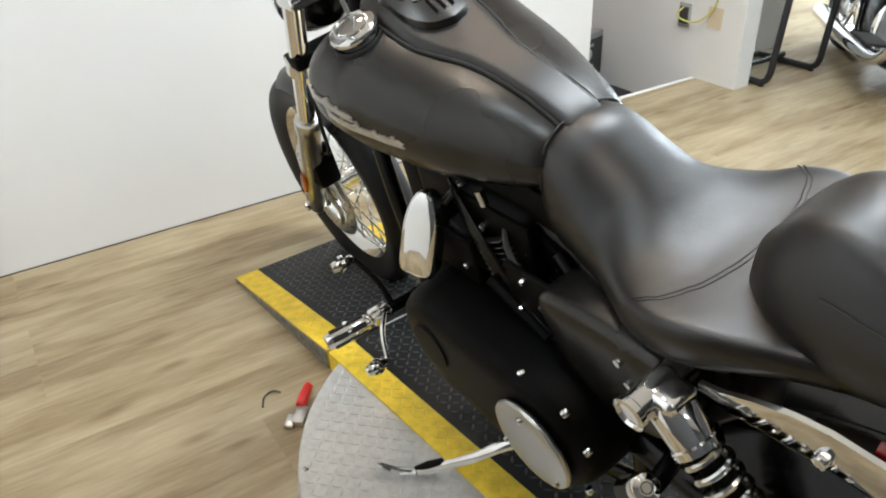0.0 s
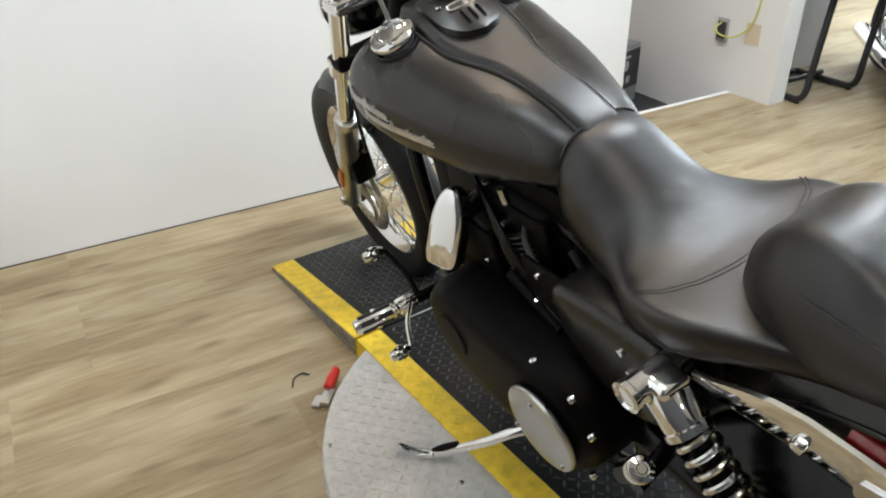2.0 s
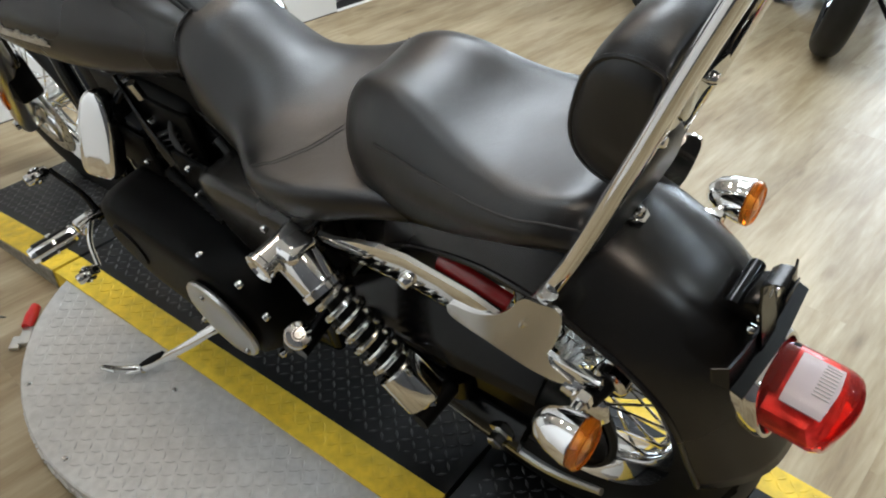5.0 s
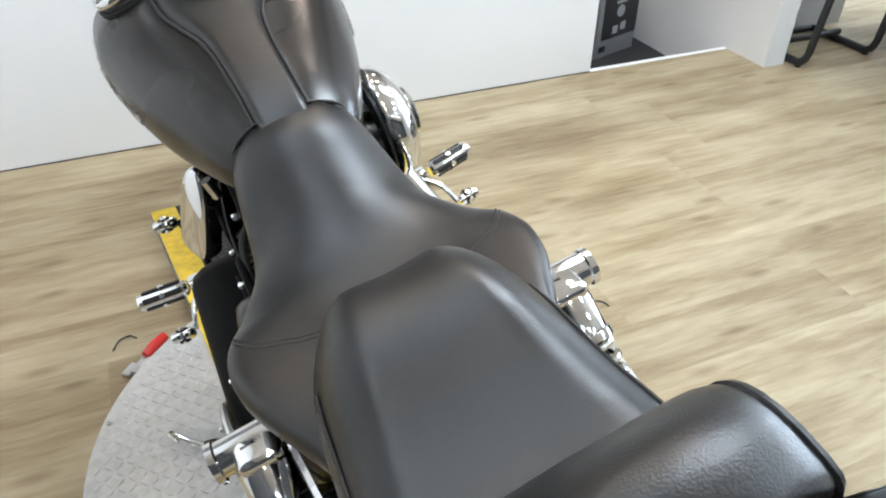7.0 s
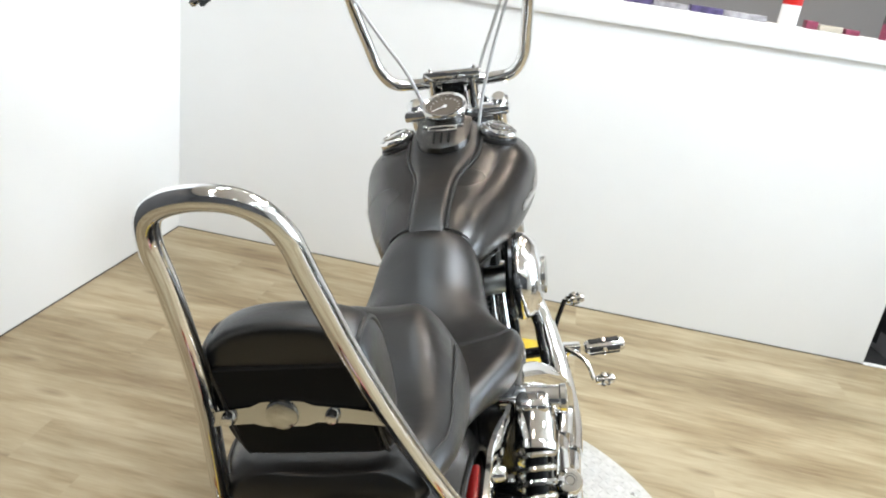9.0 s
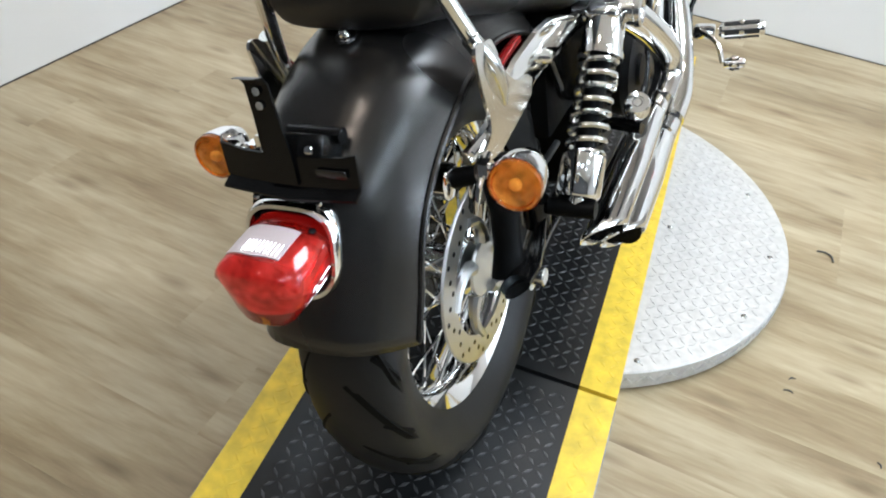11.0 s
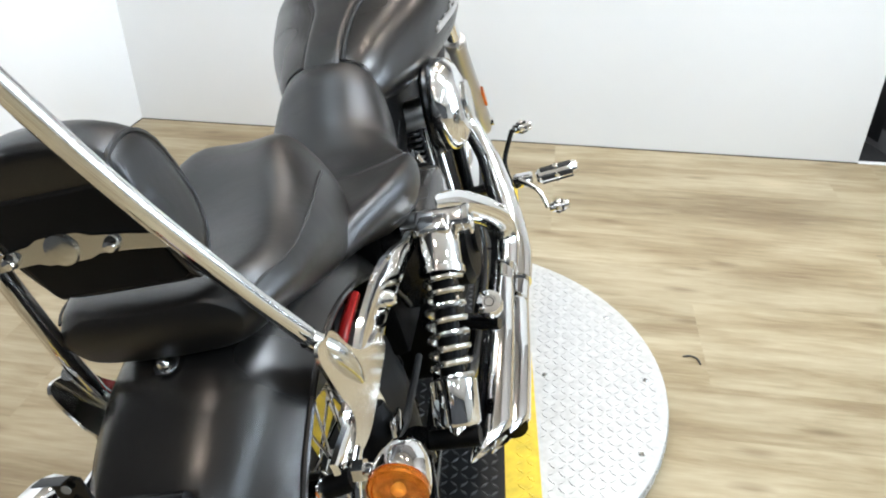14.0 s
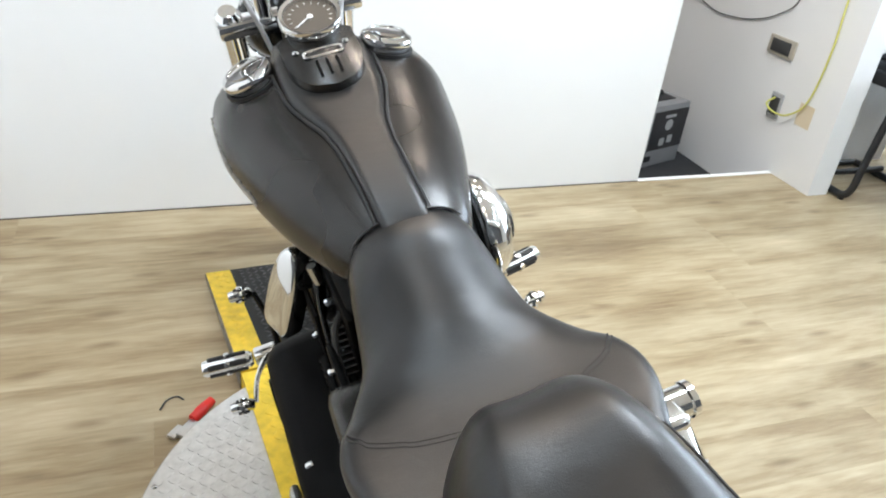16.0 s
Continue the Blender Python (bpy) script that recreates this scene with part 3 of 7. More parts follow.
# tank
T_HALF = [(0.595, 0.062), (0.62, 0.088), (0.70, 0.122), (0.80, 0.157), (0.90, 0.181), (1.0, 0.195), (1.08, 0.194), (1.14, 0.168), (1.175, 0.122), (1.19, 0.065)]
T_MID = [(0.595, 0.745), (0.70, 0.755), (0.85, 0.775), (1.0, 0.79), (1.19, 0.79)]
T_TOP = [(0.595, 0.782), (0.62, 0.800), (0.70, 0.832), (0.80, 0.856), (0.90, 0.877), (1.0, 0.903), (1.08, 0.899), (1.14, 0.872), (1.175, 0.842), (1.19, 0.815)]
T_BOT = [(0.595, 0.722), (0.62, 0.705), (0.70, 0.685), (0.80, 0.672), (0.90, 0.668), (1.0, 0.67), (1.08, 0.68), (1.14, 0.70), (1.175, 0.735), (1.19, 0.765)]
tank_v = [0.595, 0.5975, 0.602, 0.61] + list(np.linspace(0.62, 1.16, 34)) + [1.17, 1.18, 1.186, 1.19]


def tank_ring(v, n=48):
    zc = curve_at(T_MID, v)
    return section(v, curve_at(T_HALF, v), zc, curve_at(T_TOP, v) - zc, zc - curve_at(T_BOT, v), 2.5, n, 2.6)


def tank_point(u, v):
    """Top surface of the tank."""
    h, zc = curve_at(T_HALF, v), curve_at(T_MID, v)
    return Vector((u, v, zc + (curve_at(T_TOP, v) - zc) * max(0.0, 1 - min(1, abs(u) / h) ** 2.6) ** (1 / 2.6)))


tank = part("fuel_tank", rings(bmesh.new(), [tank_ring(v) for v in tank_v]), M_DENIM, bike, "satin charcoal painted fuel tank", 60)

# console down the middle of the tank
C_HALF = [(0.60, 0.036), (0.66, 0.036), (0.75, 0.039), (0.80, 0.045), (0.86, 0.064), (0.91, 0.077), (0.97, 0.081), (1.06, 0.072), (1.09, 0.05)]
C_RISE = [(0.60, 0.012), (0.70, 0.011), (0.85, 0.011), (0.92, 0.014), (1.0, 0.024), (1.09, 0.02)]
loops = []
for v in np.linspace(0.6, 1.09, 40):
    h, rise = curve_at(C_HALF, v), curve_at(C_RISE, v)
    row = [tank_point(-h, v) - Vector((0, 0, 0.012))]
    for k in range(17):
        u = -h + 2 * h * k / 16
        edge = min(1.0, (1 - abs(u) / h) * 5)
        row.append(tank_point(u, v) + Vector((0, 0, rise * (1 - (1 - edge) ** 2) + 0.001)))
    row.append(tank_point(h, v) - Vector((0, 0, 0.012)))
    loops.append(row)
console = part("console", rings(bmesh.new(), loops), M_LEATHER, bike, "black leather-trimmed tank console", 50)
sym(lambda s: part("console_piping", tube(bmesh.new(), [tank_point(s * curve_at(C_HALF, v), v) + Vector((s * 0.0015, 0, 0.002)) for v in np.linspace(0.61, 1.07, 24)], 0.0032, 8, 2), M_RUBBERPAD, bike))
# raised panel under the gauge, with three ribs and a slotted bezel
def panel_point(u, v, lift=0.0):
    t = (v - 0.9) / 0.1
    return Vector((u, v, 0.909 + 0.057 * t - 0.012 * t * t - 3.5 * u * u + lift))


pl = []
for v in np.linspace(0.884, 1.0, 16):
    t = (v - 0.884) / 0.116
    h = 0.06 * (1 - (1 - min(1, t * 1.6)) ** 2) ** 0.5 + 0.003
    pl.append([Vector((-h, v, curve_at(T_TOP, v)))] + [panel_point(h * q, v) for q in np.linspace(-0.97, 0.97, 13)] + [Vector((h, v, curve_at(T_TOP, v)))])
panel = part("dash_panel", rings(bmesh.new(), pl), M_DENIM, bike, "satin grey dash panel", 35)
for u in (-0.016, 0.0, 0.016):
    part("dash_rib", tube(bmesh.new(), [panel_point(u, v, 0.001) for v in (0.902, 0.915, 0.928)], 0.0026, 8, 2), M_BLACK, panel)
slot = [panel_point(x, 0.944 + y, 0.001) for x, y in ((-0.024, -0.006), (0.024, -0.006), (0.030, 0), (0.024, 0.006), (-0.024, 0.006), (-0.030, 0))]
part("indicator_bezel", tube(bmesh.new(), slot, 0.0026, 8, 4, closed=True), M_CHROME, panel, "chrome indicator bezel")
sym(lambda s: part("dash_screw", lathe([(0, 0.004), (0.005, 0.003), (0.006, 0)], 12), M_CHROME, panel, m=Matrix.Translation(panel_point(s * 0.04, 0.96))))

# speedometer
G = along((0.002, 1.019, 0.932), (0.002, 0.985, 1.013))
gauge = part("speedometer", lathe([(0.03, -0.03), (0.044, -0.005), (0.0465, 0.03), (0.05, 0.034), (0.0515, 0.042), (0.049, 0.048), (0.0435, 0.046), (0.0425, 0.040), (0, 0.0395)], 40), M_CHROME, bike, "chrome speedometer bezel", m=G)
dial = part("dial", lathe([(0, 0.0405), (0.042, 0.0405), (0.042, 0.0402)], 32), M_DIAL, gauge, "tan dial face")
bm = bmesh.new()
for k in range(13):
    a = radians(-30 + 240 * k / 12)
    m = pose(0, 0, 0, 0, 0, math.degrees(a)) @ Matrix.Translation((0.033, 0, 0.041)) @ Matrix.Diagonal((0.0055, 0.0014, 0.0006, 1))
    bmesh.ops.create_cube(bm, size=1, matrix=m)
part("dial_marks", bm, M_BADGE, gauge)
bm = bmesh.new()
bmesh.ops.create_cube(bm, size=1, matrix=pose(0, 0, 0.0422, 0, 0, 215) @ Matrix.Translation((0.014, 0, 0)) @ Matrix.Diagonal((0.038, 0.0025, 0.001, 1)))
lathe([(0, 0.0435), (0.005, 0.0425), (0.005, 0.041)], 12, bm=bm)
part("needle", bm, M_WHITE, gauge)

# filler caps
def cap(s):
    base = tank_point(s * 0.114, 1.005) + Vector((0, 0, 0.004))
    up = along(base - Vector((0, 0, 0.004)), base + Vector((s * 0.03, -0.008, 0.1)))
    c = part("filler_cap", lathe([(0.04, -0.012), (0.0405, 0.006), (0.043, 0.009), (0.0435, 0.016), (0.041, 0.0205), (0.03, 0.0245), (0.0, 0.0265)], 36), M_CHROME, bike, "chrome filler cap", m=up)
    part("cap_collar", lathe([(0.0, -0.014), (0.046, -0.014), (0.046, 0.0005), (0.041, 0.0006)], 32), M_RUBBERPAD, c, "black collar")
    part("cap_ring", lathe([(0.028, 0.0248), (0.029, 0.0268), (0.031, 0.0266), (0.031, 0.0242)], 32), M_CHROME_SOFT, c)
sym(cap)

# tank badge: plain metal bars that follow the side
def tank_side(s, v, z):
    h, zc = curve_at(T_HALF, v), curve_at(T_MID, v)
    up = z > zc
    span, p = (curve_at(T_TOP, v) - zc, 2.6) if up else (zc - curve_at(T_BOT, v), 2.5)
    return Vector((s * h * max(0.0, 1 - min(1, abs(z - zc) / span) ** p) ** (1 / p), v, z))


def badge(s):
    """Two slanting rows of close-set raised strokes, the first stroke of each row tall."""
    b = empty_part("tank_badge", bike, "metal script badge on the tank side")
    for va, vb, za, n in ((1.085, 0.955, 0.797, 13), (1.04, 0.845, 0.772, 19)):
        for k in range(n):
            v0, v1 = va + (vb - va) * k / n, va + (vb - va) * (k + 0.68) / n
            z0 = za - 0.012 * k / n
            tall = 0.022 if k in (0, n // 2) else (0.017 if k % 4 == 1 else 0.0125)
            quad = [[tank_side(s, v - lean, z) + Vector((s * lift, 0, 0)) for z, lean in ((z0, 0.0), (z0 + tall, -0.004))] for v, lift in ((v0, -0.002), (v0, 0.003), (v1, 0.003), (v1, -0.002))]
            part("badge_bar", rings(bmesh.new(), [[q[0] for q in quad], [q[1] for q in quad]]), M_BADGE, b, smooth=30)
        for rise in (0.001, 0.0085):
            line = [tank_side(s, v, za - 0.012 * t + rise) + Vector((s * 0.0015, 0, 0)) for t, v in ((t, va + (vb - va) * t) for t in np.linspace(0, 1, 9))]
            part("badge_bar", tube(bmesh.new(), line, 0.0017, 5, 2), M_BADGE, b)


def empty_part(name, parent, label=""):
    ob = new(name)
    ob.empty_display_size = 0.05
    ob.parent = parent
    if label:
        ob["label"] = label
    return ob


sym(badge)

# rider's seat
S_HALF = [(0.13, 0.10), (0.2, 0.128), (0.26, 0.156), (0.31, 0.176), (0.35, 0.181), (0.39, 0.175), (0.44, 0.151), (0.50, 0.12), (0.56, 0.106), (0.61, 0.096), (0.64, 0.08), (0.655, 0.055)]
S_TOP = [(0.13, 0.70), (0.2, 0.712), (0.28, 0.708), (0.36, 0.706), (0.42, 0.716), (0.48, 0.742), (0.54, 0.778), (0.585, 0.804), (0.62, 0.808), (0.645, 0.795), (0.655, 0.776)]
S_SIDE = [(0.13, 0.70), (0.25, 0.716), (0.32, 0.72), (0.38, 0.712), (0.43, 0.692), (0.5, 0.686), (0.56, 0.698), (0.61, 0.71), (0.655, 0.728)]     # height of the shoulder
S_BOT = [(0.13, 0.67), (0.25, 0.635), (0.33, 0.606), (0.45, 0.595), (0.52, 0.592), (0.58, 0.595), (0.63, 0.62), (0.655, 0.66)]


def seat_ring(v, half, top, side, bot, n=40, dish=0.0):
    """From the lower left edge over the top to the lower right edge."""
    out = []
    hw = half
    for k in range(n + 1):
        t = -1 + 2 * k / n
        a = abs(t)
        s = math.copysign(1, t) if t else 0
        if a > 0.62:                                  # flank, rolling in to the bottom
            q = (a - 0.62) / 0.38
            x = hw * (1 - 0.30 * q ** 2.2)
            z = side - 0.022 + (bot - side + 0.022) * q
        else:
            q = a / 0.62
            x = hw * math.sin(q * math.pi / 2) ** 0.9 if q else 0
            square = min(1.0, max(0.0, (v - 0.5) / 0.12))
            crown = top + (side - top) * ((3 * q * q - 2 * q ** 3) * (1 - square) + q ** 2.4 * square)
            drop = 0.022 * max(0, (q - 0.72) / 0.28) ** 2
            z = crown - drop
        out.append(Vector((s * x, v, z)))
    return out


def seat_mesh(tables, v0, v1, n=44):
    loops = []
    for v in list(np.linspace(v0, v1, n)):
        loops.append(seat_ring(v, *[curve_at(t, v) for t in tables]))
    return rings(bmesh.new(), loops)


def softened(ob, smooth_steps=6):
    m = ob.modifiers.new("smooth", "SMOOTH")
    m.factor, m.iterations = 0.5, smooth_steps
    return ob


seat = softened(part("rider_seat", seat_mesh((S_HALF, S_TOP, S_SIDE, S_BOT), 0.13, 0.655, 54), M_LEATHER, bike, "black leather bucket seat for the rider", 75))

P_HALF = [(-0.084, 0.09), (-0.078, 0.101), (-0.066, 0.11), (-0.04, 0.118), (-0.005, 0.126), (0.04, 0.127), (0.1, 0.122), (0.16, 0.119), (0.22, 0.112), (0.27, 0.09), (0.315, 0.05)]
P_TOP = [(-0.084, 0.79), (-0.076, 0.799), (-0.05, 0.804), (-0.015, 0.8), (0.04, 0.798), (0.085, 0.803), (0.125, 0.814), (0.165, 0.829), (0.205, 0.836), (0.245, 0.828), (0.285, 0.796), (0.315, 0.75)]
P_CREASE = [(-0.084, 0.055), (-0.07, 0.07), (-0.04, 0.086), (0.0, 0.093), (0.05, 0.083), (0.12, 0.07), (0.19, 0.058), (0.24, 0.05), (0.285, 0.04), (0.315, 0.03)]     # the ridge line of the top
P_SIDE = [(-0.084, 0.772), (-0.04, 0.778), (0.0, 0.772), (0.06, 0.764), (0.12, 0.757), (0.2, 0.752), (0.26, 0.745), (0.315, 0.72)]
P_BOT = [(-0.084, 0.735), (-0.074, 0.727), (-0.03, 0.718), (0.05, 0.692), (0.15, 0.655), (0.25, 0.63), (0.315, 0.66)]
P_ROLL = [(-0.084, 0.24), (-0.03, 0.27), (0.03, 0.22), (0.1, 0.1), (0.2, 0.06), (0.315, 0.06)]


def pad_ring(v, n=56):
    """Dished top between two ridges, sloping facets outside them and a steep flank that rolls in to the bottom."""
    half, top, side, bot, roll, edge = [curve_at(t, v) for t in (P_HALF, P_TOP, P_SIDE, P_BOT, P_ROLL, P_CREASE)]
    out = []
    for k in range(n + 1):
        t = -1 + 2 * k / n
        a, s = abs(t), (1 if t > 0 else -1)
        if a <= 0.36:
            q = a / 0.36
            x, z = edge * q, top - 0.005 * (1 - q * q)
        elif a <= 0.64:
            q = (a - 0.36) / 0.28
            x, z = edge + (half - edge) * q ** 0.85, top + (side - top) * q ** 1.5
        else:
            q = (a - 0.64) / 0.36
            x = half + 0.003 * math.sin(min(1, q / 0.4) * math.pi) - half * roll * max(0, (q - 0.2) / 0.8) ** 1.5
            z = side + (bot - side) * q
        out.append(Vector((s * x, v, z)))
    return out


pad_v = [-0.084, -0.0825, -0.079, -0.074] + list(np.linspace(-0.066, 0.315, 48))
pillion = softened(part("pillion_pad", rings(bmesh.new(), [pad_ring(v) for v in pad_v]), M_LEATHER, bike, "black leather passenger pad", 75), smooth_steps=18)


def seam(points, r=0.0016):
    return tube(bmesh.new(), points, r, 6, 3)


def on_seat(tables, v, t):
    return seat_ring(v, *[curve_at(q, v) for q in tables], n=100)[int(round((t + 1) * 50))]


RT = (S_HALF, S_TOP, S_SIDE, S_BOT)
sym(lambda s: part("seam", seam([pad_ring(v)[28 + s * 16] + Vector((s * 0.0003, 0, 0.0004)) for v in np.linspace(-0.07, 0.2, 24)]), M_THREAD, pillion, "stitched seam"))
part("seat_piping", seam([on_seat(RT, 0.622, t) + Vector((0, 0, 0.0006)) for t in np.linspace(-0.55, 0.55, 13)], 0.002), M_LEATHER, seat)
for back in (0.0, 0.007):
    part("seam", seam([on_seat(RT, 0.337 - back + 0.055 * (abs(t) / 0.46) ** 2, t) for t in np.linspace(-0.46, 0.46, 27)], 0.0011), M_THREAD, seat, "stitched seam")
sym(lambda s: part("seam", seam([on_seat(RT, v, s * t) + Vector((s * 0.0004, 0, 0)) for v, t in ((0.6, 0.8), (0.55, 0.82), (0.48, 0.84), (0.4, 0.84), (0.33, 0.84), (0.27, 0.84))], 0.0012), M_THREAD, seat, "stitched seam"))

# backrest pad
def backrest_ring(t, grow=0.0):
    """D-shaped section of the backrest at t from -1 to 1 across."""
    e = max(0.0, 1 - abs(t) ** 9) ** (1 / 4)
    h, d = 0.083 * (0.9 + 0.1 * e) * (0.55 + 0.45 * e) + grow, 0.06 * (0.25 + 0.75 * e) + grow
    crown = 1.06 - 0.3 * abs(t) ** 2.4            # the top is arched from side to side
    ring = []
    for k in range(32):
        a = 2 * math.pi * k / 32
        c, s2 = math.cos(a), math.sin(a)
        y = d * math.copysign(abs(c) ** 0.8, c) if c > 0 else -0.0145 * abs(c) ** 0.5
        ring.append(Vector((t * 0.077, y, h * (crown if s2 > 0 else 1.0) * math.copysign(abs(s2) ** 0.75, s2))))
    return ring


bl = [backrest_ring(t) for t in [-1, -0.995, -0.98, -0.95, -0.9] + list(np.linspace(-0.82, 0.82, 15)) + [0.9, 0.95, 0.98, 0.995, 1]]
BACK = pose(0.008, -0.1, 0.897, 17, 0, 0)
pad = part("backrest_pad", rings(bmesh.new(), bl), M_LEATHER, bike, "black leather passenger backrest", 60, BACK)
sym(lambda s: part("piping", tube(bmesh.new(), backrest_ring(s * 0.9, 0.0005), 0.0028, 6, 1, closed=True), M_LEATHER, pad))
part("backrest_back", boxes(((-0.067, -0.0185, -0.068), (0.067, -0.008, 0.048)), bevel=0.005), M_VINYL_BACK, pad, "matte black back panel")

# sissy bar
def sissy_path():
    return [(-0.143, -0.03, 0.66), (-0.113, -0.072, 0.755), (-0.08, -0.115, 0.876), (-0.062, -0.145, 0.963), (-0.051, -0.172, 1.035), (-0.045, -0.19, 1.08), (-0.028, -0.204, 1.106),
            (0.006, -0.209, 1.114), (0.04, -0.204, 1.106), (0.058, -0.19, 1.08), (0.064, -0.172, 1.035), (0.075, -0.145, 0.961), (0.091, -0.115, 0.88), (0.116, -0.074, 0.775), (0.152, -0.03, 0.66)]


sissy = part("sissy_bar", tube(bmesh.new(), sissy_path(), 0.0098, 14, 8), M_CHROME, bike, "tall chrome sissy bar")
bar = part("backrest_bracket", rings(bmesh.new(), [[Vector((x - 0.003, -0.119 + dy, 0.879 + 0.008 * (1 - (x / 0.09) ** 2) + dz * w)) for dy, dz in ((-0.003, -1), (0.003, -1), (0.003, 1), (-0.003, 1))]
     for x, w in ((-0.082, 0.0065), (-0.06, 0.0075), (-0.03, 0.0085), (-0.02, 0.0125), (0.0, 0.0135), (0.02, 0.0125), (0.03, 0.0085), (0.06, 0.0075), (0.092, 0.0065))]), M_CHROME_SOFT, bike, "polished steel crossbar", 30)
part("medallion", lathe([(0, 0.004), (0.012, 0.0037), (0.0145, 0.0028), (0.0155, 0)], 28, pose(-0.004, -0.122, 0.887, 90)), M_CHROME_SOFT, bar, "round polished medallion")
sym(lambda s: part("bolt", lathe([(0, 0.009), (0.005, 0.0075), (0.007, 0.003), (0.0072, 0)], 14, pose(-0.006 + s * 0.049, -0.122, 0.8845, 90)), M_CHROME, bar))

# rear fender
def fender_mesh(centre, r_of, half_of, a0, a1, n=46, th=0.003, lip=0.05, flat=3.4):
    outer = []
    for i in range(n):
        a = radians(a0 + (a1 - a0) * i / (n - 1))
        r, hw = r_of(math.degrees(a)), half_of(math.degrees(a))
        row = []
        for k in range(21):
            t = -1 + 2 * k / 20
            x = hw * math.copysign(1 - (1 - abs(t)) ** 1.8, t)
            d = lip * (abs(x) / hw) ** flat
            row.append(Vector((x, centre.y + (r - d) * math.cos(a), centre.z + (r - d) * math.sin(a))))
        outer.append(row)
    bm = rings(bmesh.new(), outer, closed=False, caps=False)
    return bm


def thick(ob, t):
    m = ob.modifiers.new("thick", "SOLIDIFY")
    m.thickness, m.offset = t, -1
    return ob


FENDER_A, FENDER_R = (40, 60, 90, 106, 122, 132, 138, 146, 152, 160), (0.392, 0.408, 0.421, 0.419, 0.411, 0.401, 0.39, 0.373, 0.365, 0.362)
fender = thick(part("rear_fender", fender_mesh(REAR, lambda a: float(np.interp(a, FENDER_A, FENDER_R)),
                                               lambda a: float(np.interp(a, (112, 157), (0.12, 0.107))), 30, 160, lip=0.072, flat=3.0), M_DENIM, bike, "satin black rear fender", 60), 0.003)
def fender_edge(s):
    pts = []
    for a in np.linspace(32, 159, 30):
        r = float(np.interp(a, FENDER_A, FENDER_R)) - 0.07
        pts.append((s * (float(np.interp(a, (112, 157), (0.12, 0.107))) - 0.0005), REAR.y + r * math.cos(radians(a)), REAR.z + r * math.sin(radians(a))))
    part("fender_bead", tube(bmesh.new(), pts, 0.004, 8, 2), M_DENIM, fender)


sym(fender_edge)
part("fender_screw_tab", rings(bmesh.new(), [[Vector((x, y, z)) for x, y in ((-0.013, 0.014), (-0.0125, -0.002), (-0.006, -0.0105), (0.006, -0.0105), (0.0125, -0.002), (0.013, 0.014))] for z in (-0.002, 0.0015)]), M_CHROME, fender, "chrome seat tab", m=pose(-0.004, -0.083, 0.7275, 17))
part("fender_screw", lathe([(0, 0.008), (0.004, 0.0072), (0.0065, 0.003), (0.0068, 0)], 12), M_CHROME, fender, m=pose(-0.004, -0.084, 0.730, 17))

# tail lamp: flat top that slopes to a bowed lip, rounded sides and a rear face that falls back under the lip
LX, LW = -0.011, 0.0515


def lamp_section(t, grow=0.0):
    """Outline of the lens in the plane across the bike at t from -1 to 1: front top, lip, lower rear, front bottom."""
    e = abs(t) ** 3.2
    lip = -0.347 + 0.016 * t * t
    top, base = 0.599 - 0.02 * e + grow, 0.509 + 0.042 * e - grow
    pts = [(-0.25, top), (lip + 0.05, top - 0.003), (lip + 0.01, top - 0.007), (lip + 0.002, top - 0.011), (lip, top - 0.017),
           (lip + 0.003, (top + base) / 2), (lip + 0.008, base + 0.008), (lip + 0.016, base), (-0.262, base + 0.003)]
    return [Vector((LX + t * (LW + grow), y, z)) for y, z in pts]


LT = [-1, -0.985, -0.95, -0.88, -0.78, -0.62, -0.4, -0.2, 0, 0.2, 0.4, 0.62, 0.78, 0.88, 0.95, 0.985, 1]


def lamp_ring(grow, y, n=44):
    """Square-shouldered, round-bottomed outline of the housing."""
    out = []
    for k in range(n):
        a = 2 * math.pi * k / n
        c, q = math.cos(a), math.sin(a)
        p = 3.4 if q > 0 else 2.5
        out.append(Vector((LX + (LW + grow) * math.copysign(abs(c) ** (2 / p), c), y + 0.25 * (0.049 + grow) * math.copysign(abs(q) ** (2 / p), q), 0.557 + (0.047 + grow) * math.copysign(abs(q) ** (2 / p), q))))
    return out


tail = part("tail_lamp", rings(bmesh.new(), [lamp_ring(-0.002, -0.19), lamp_ring(0.004, -0.225), lamp_ring(0.007, -0.25), lamp_ring(0.008, -0.261), lamp_ring(0.005, -0.267), lamp_ring(0.001, -0.267), lamp_ring(-0.001, -0.25)], caps=False), M_CHROME, bike, "chrome tail lamp housing", 40)
part("hood", tube(bmesh.new(), [(LX - 0.047, -0.242, 0.603), (LX - 0.025, -0.239, 0.609), (LX, -0.238, 0.6105), (LX + 0.025, -0.239, 0.609), (LX + 0.047, -0.242, 0.603)], [0.005, 0.0075, 0.0085, 0.0075, 0.005], 10, 5), M_GLOSS, tail, "black lamp hood")
sym(lambda q: part("housing_screw", lathe([(0, 0.003), (0.003, 0.0025), (0.004, 0)], 8), M_CHROME_SOFT, tail, m=pose(LX + q * 0.04, -0.247, 0.6125, 40)))
glow = part("lens", rings(bmesh.new(), [lamp_section(t) for t in LT]), M_LENS_RED, tail, "red lens", 62)
glow.visible_shadow = False
inner = []
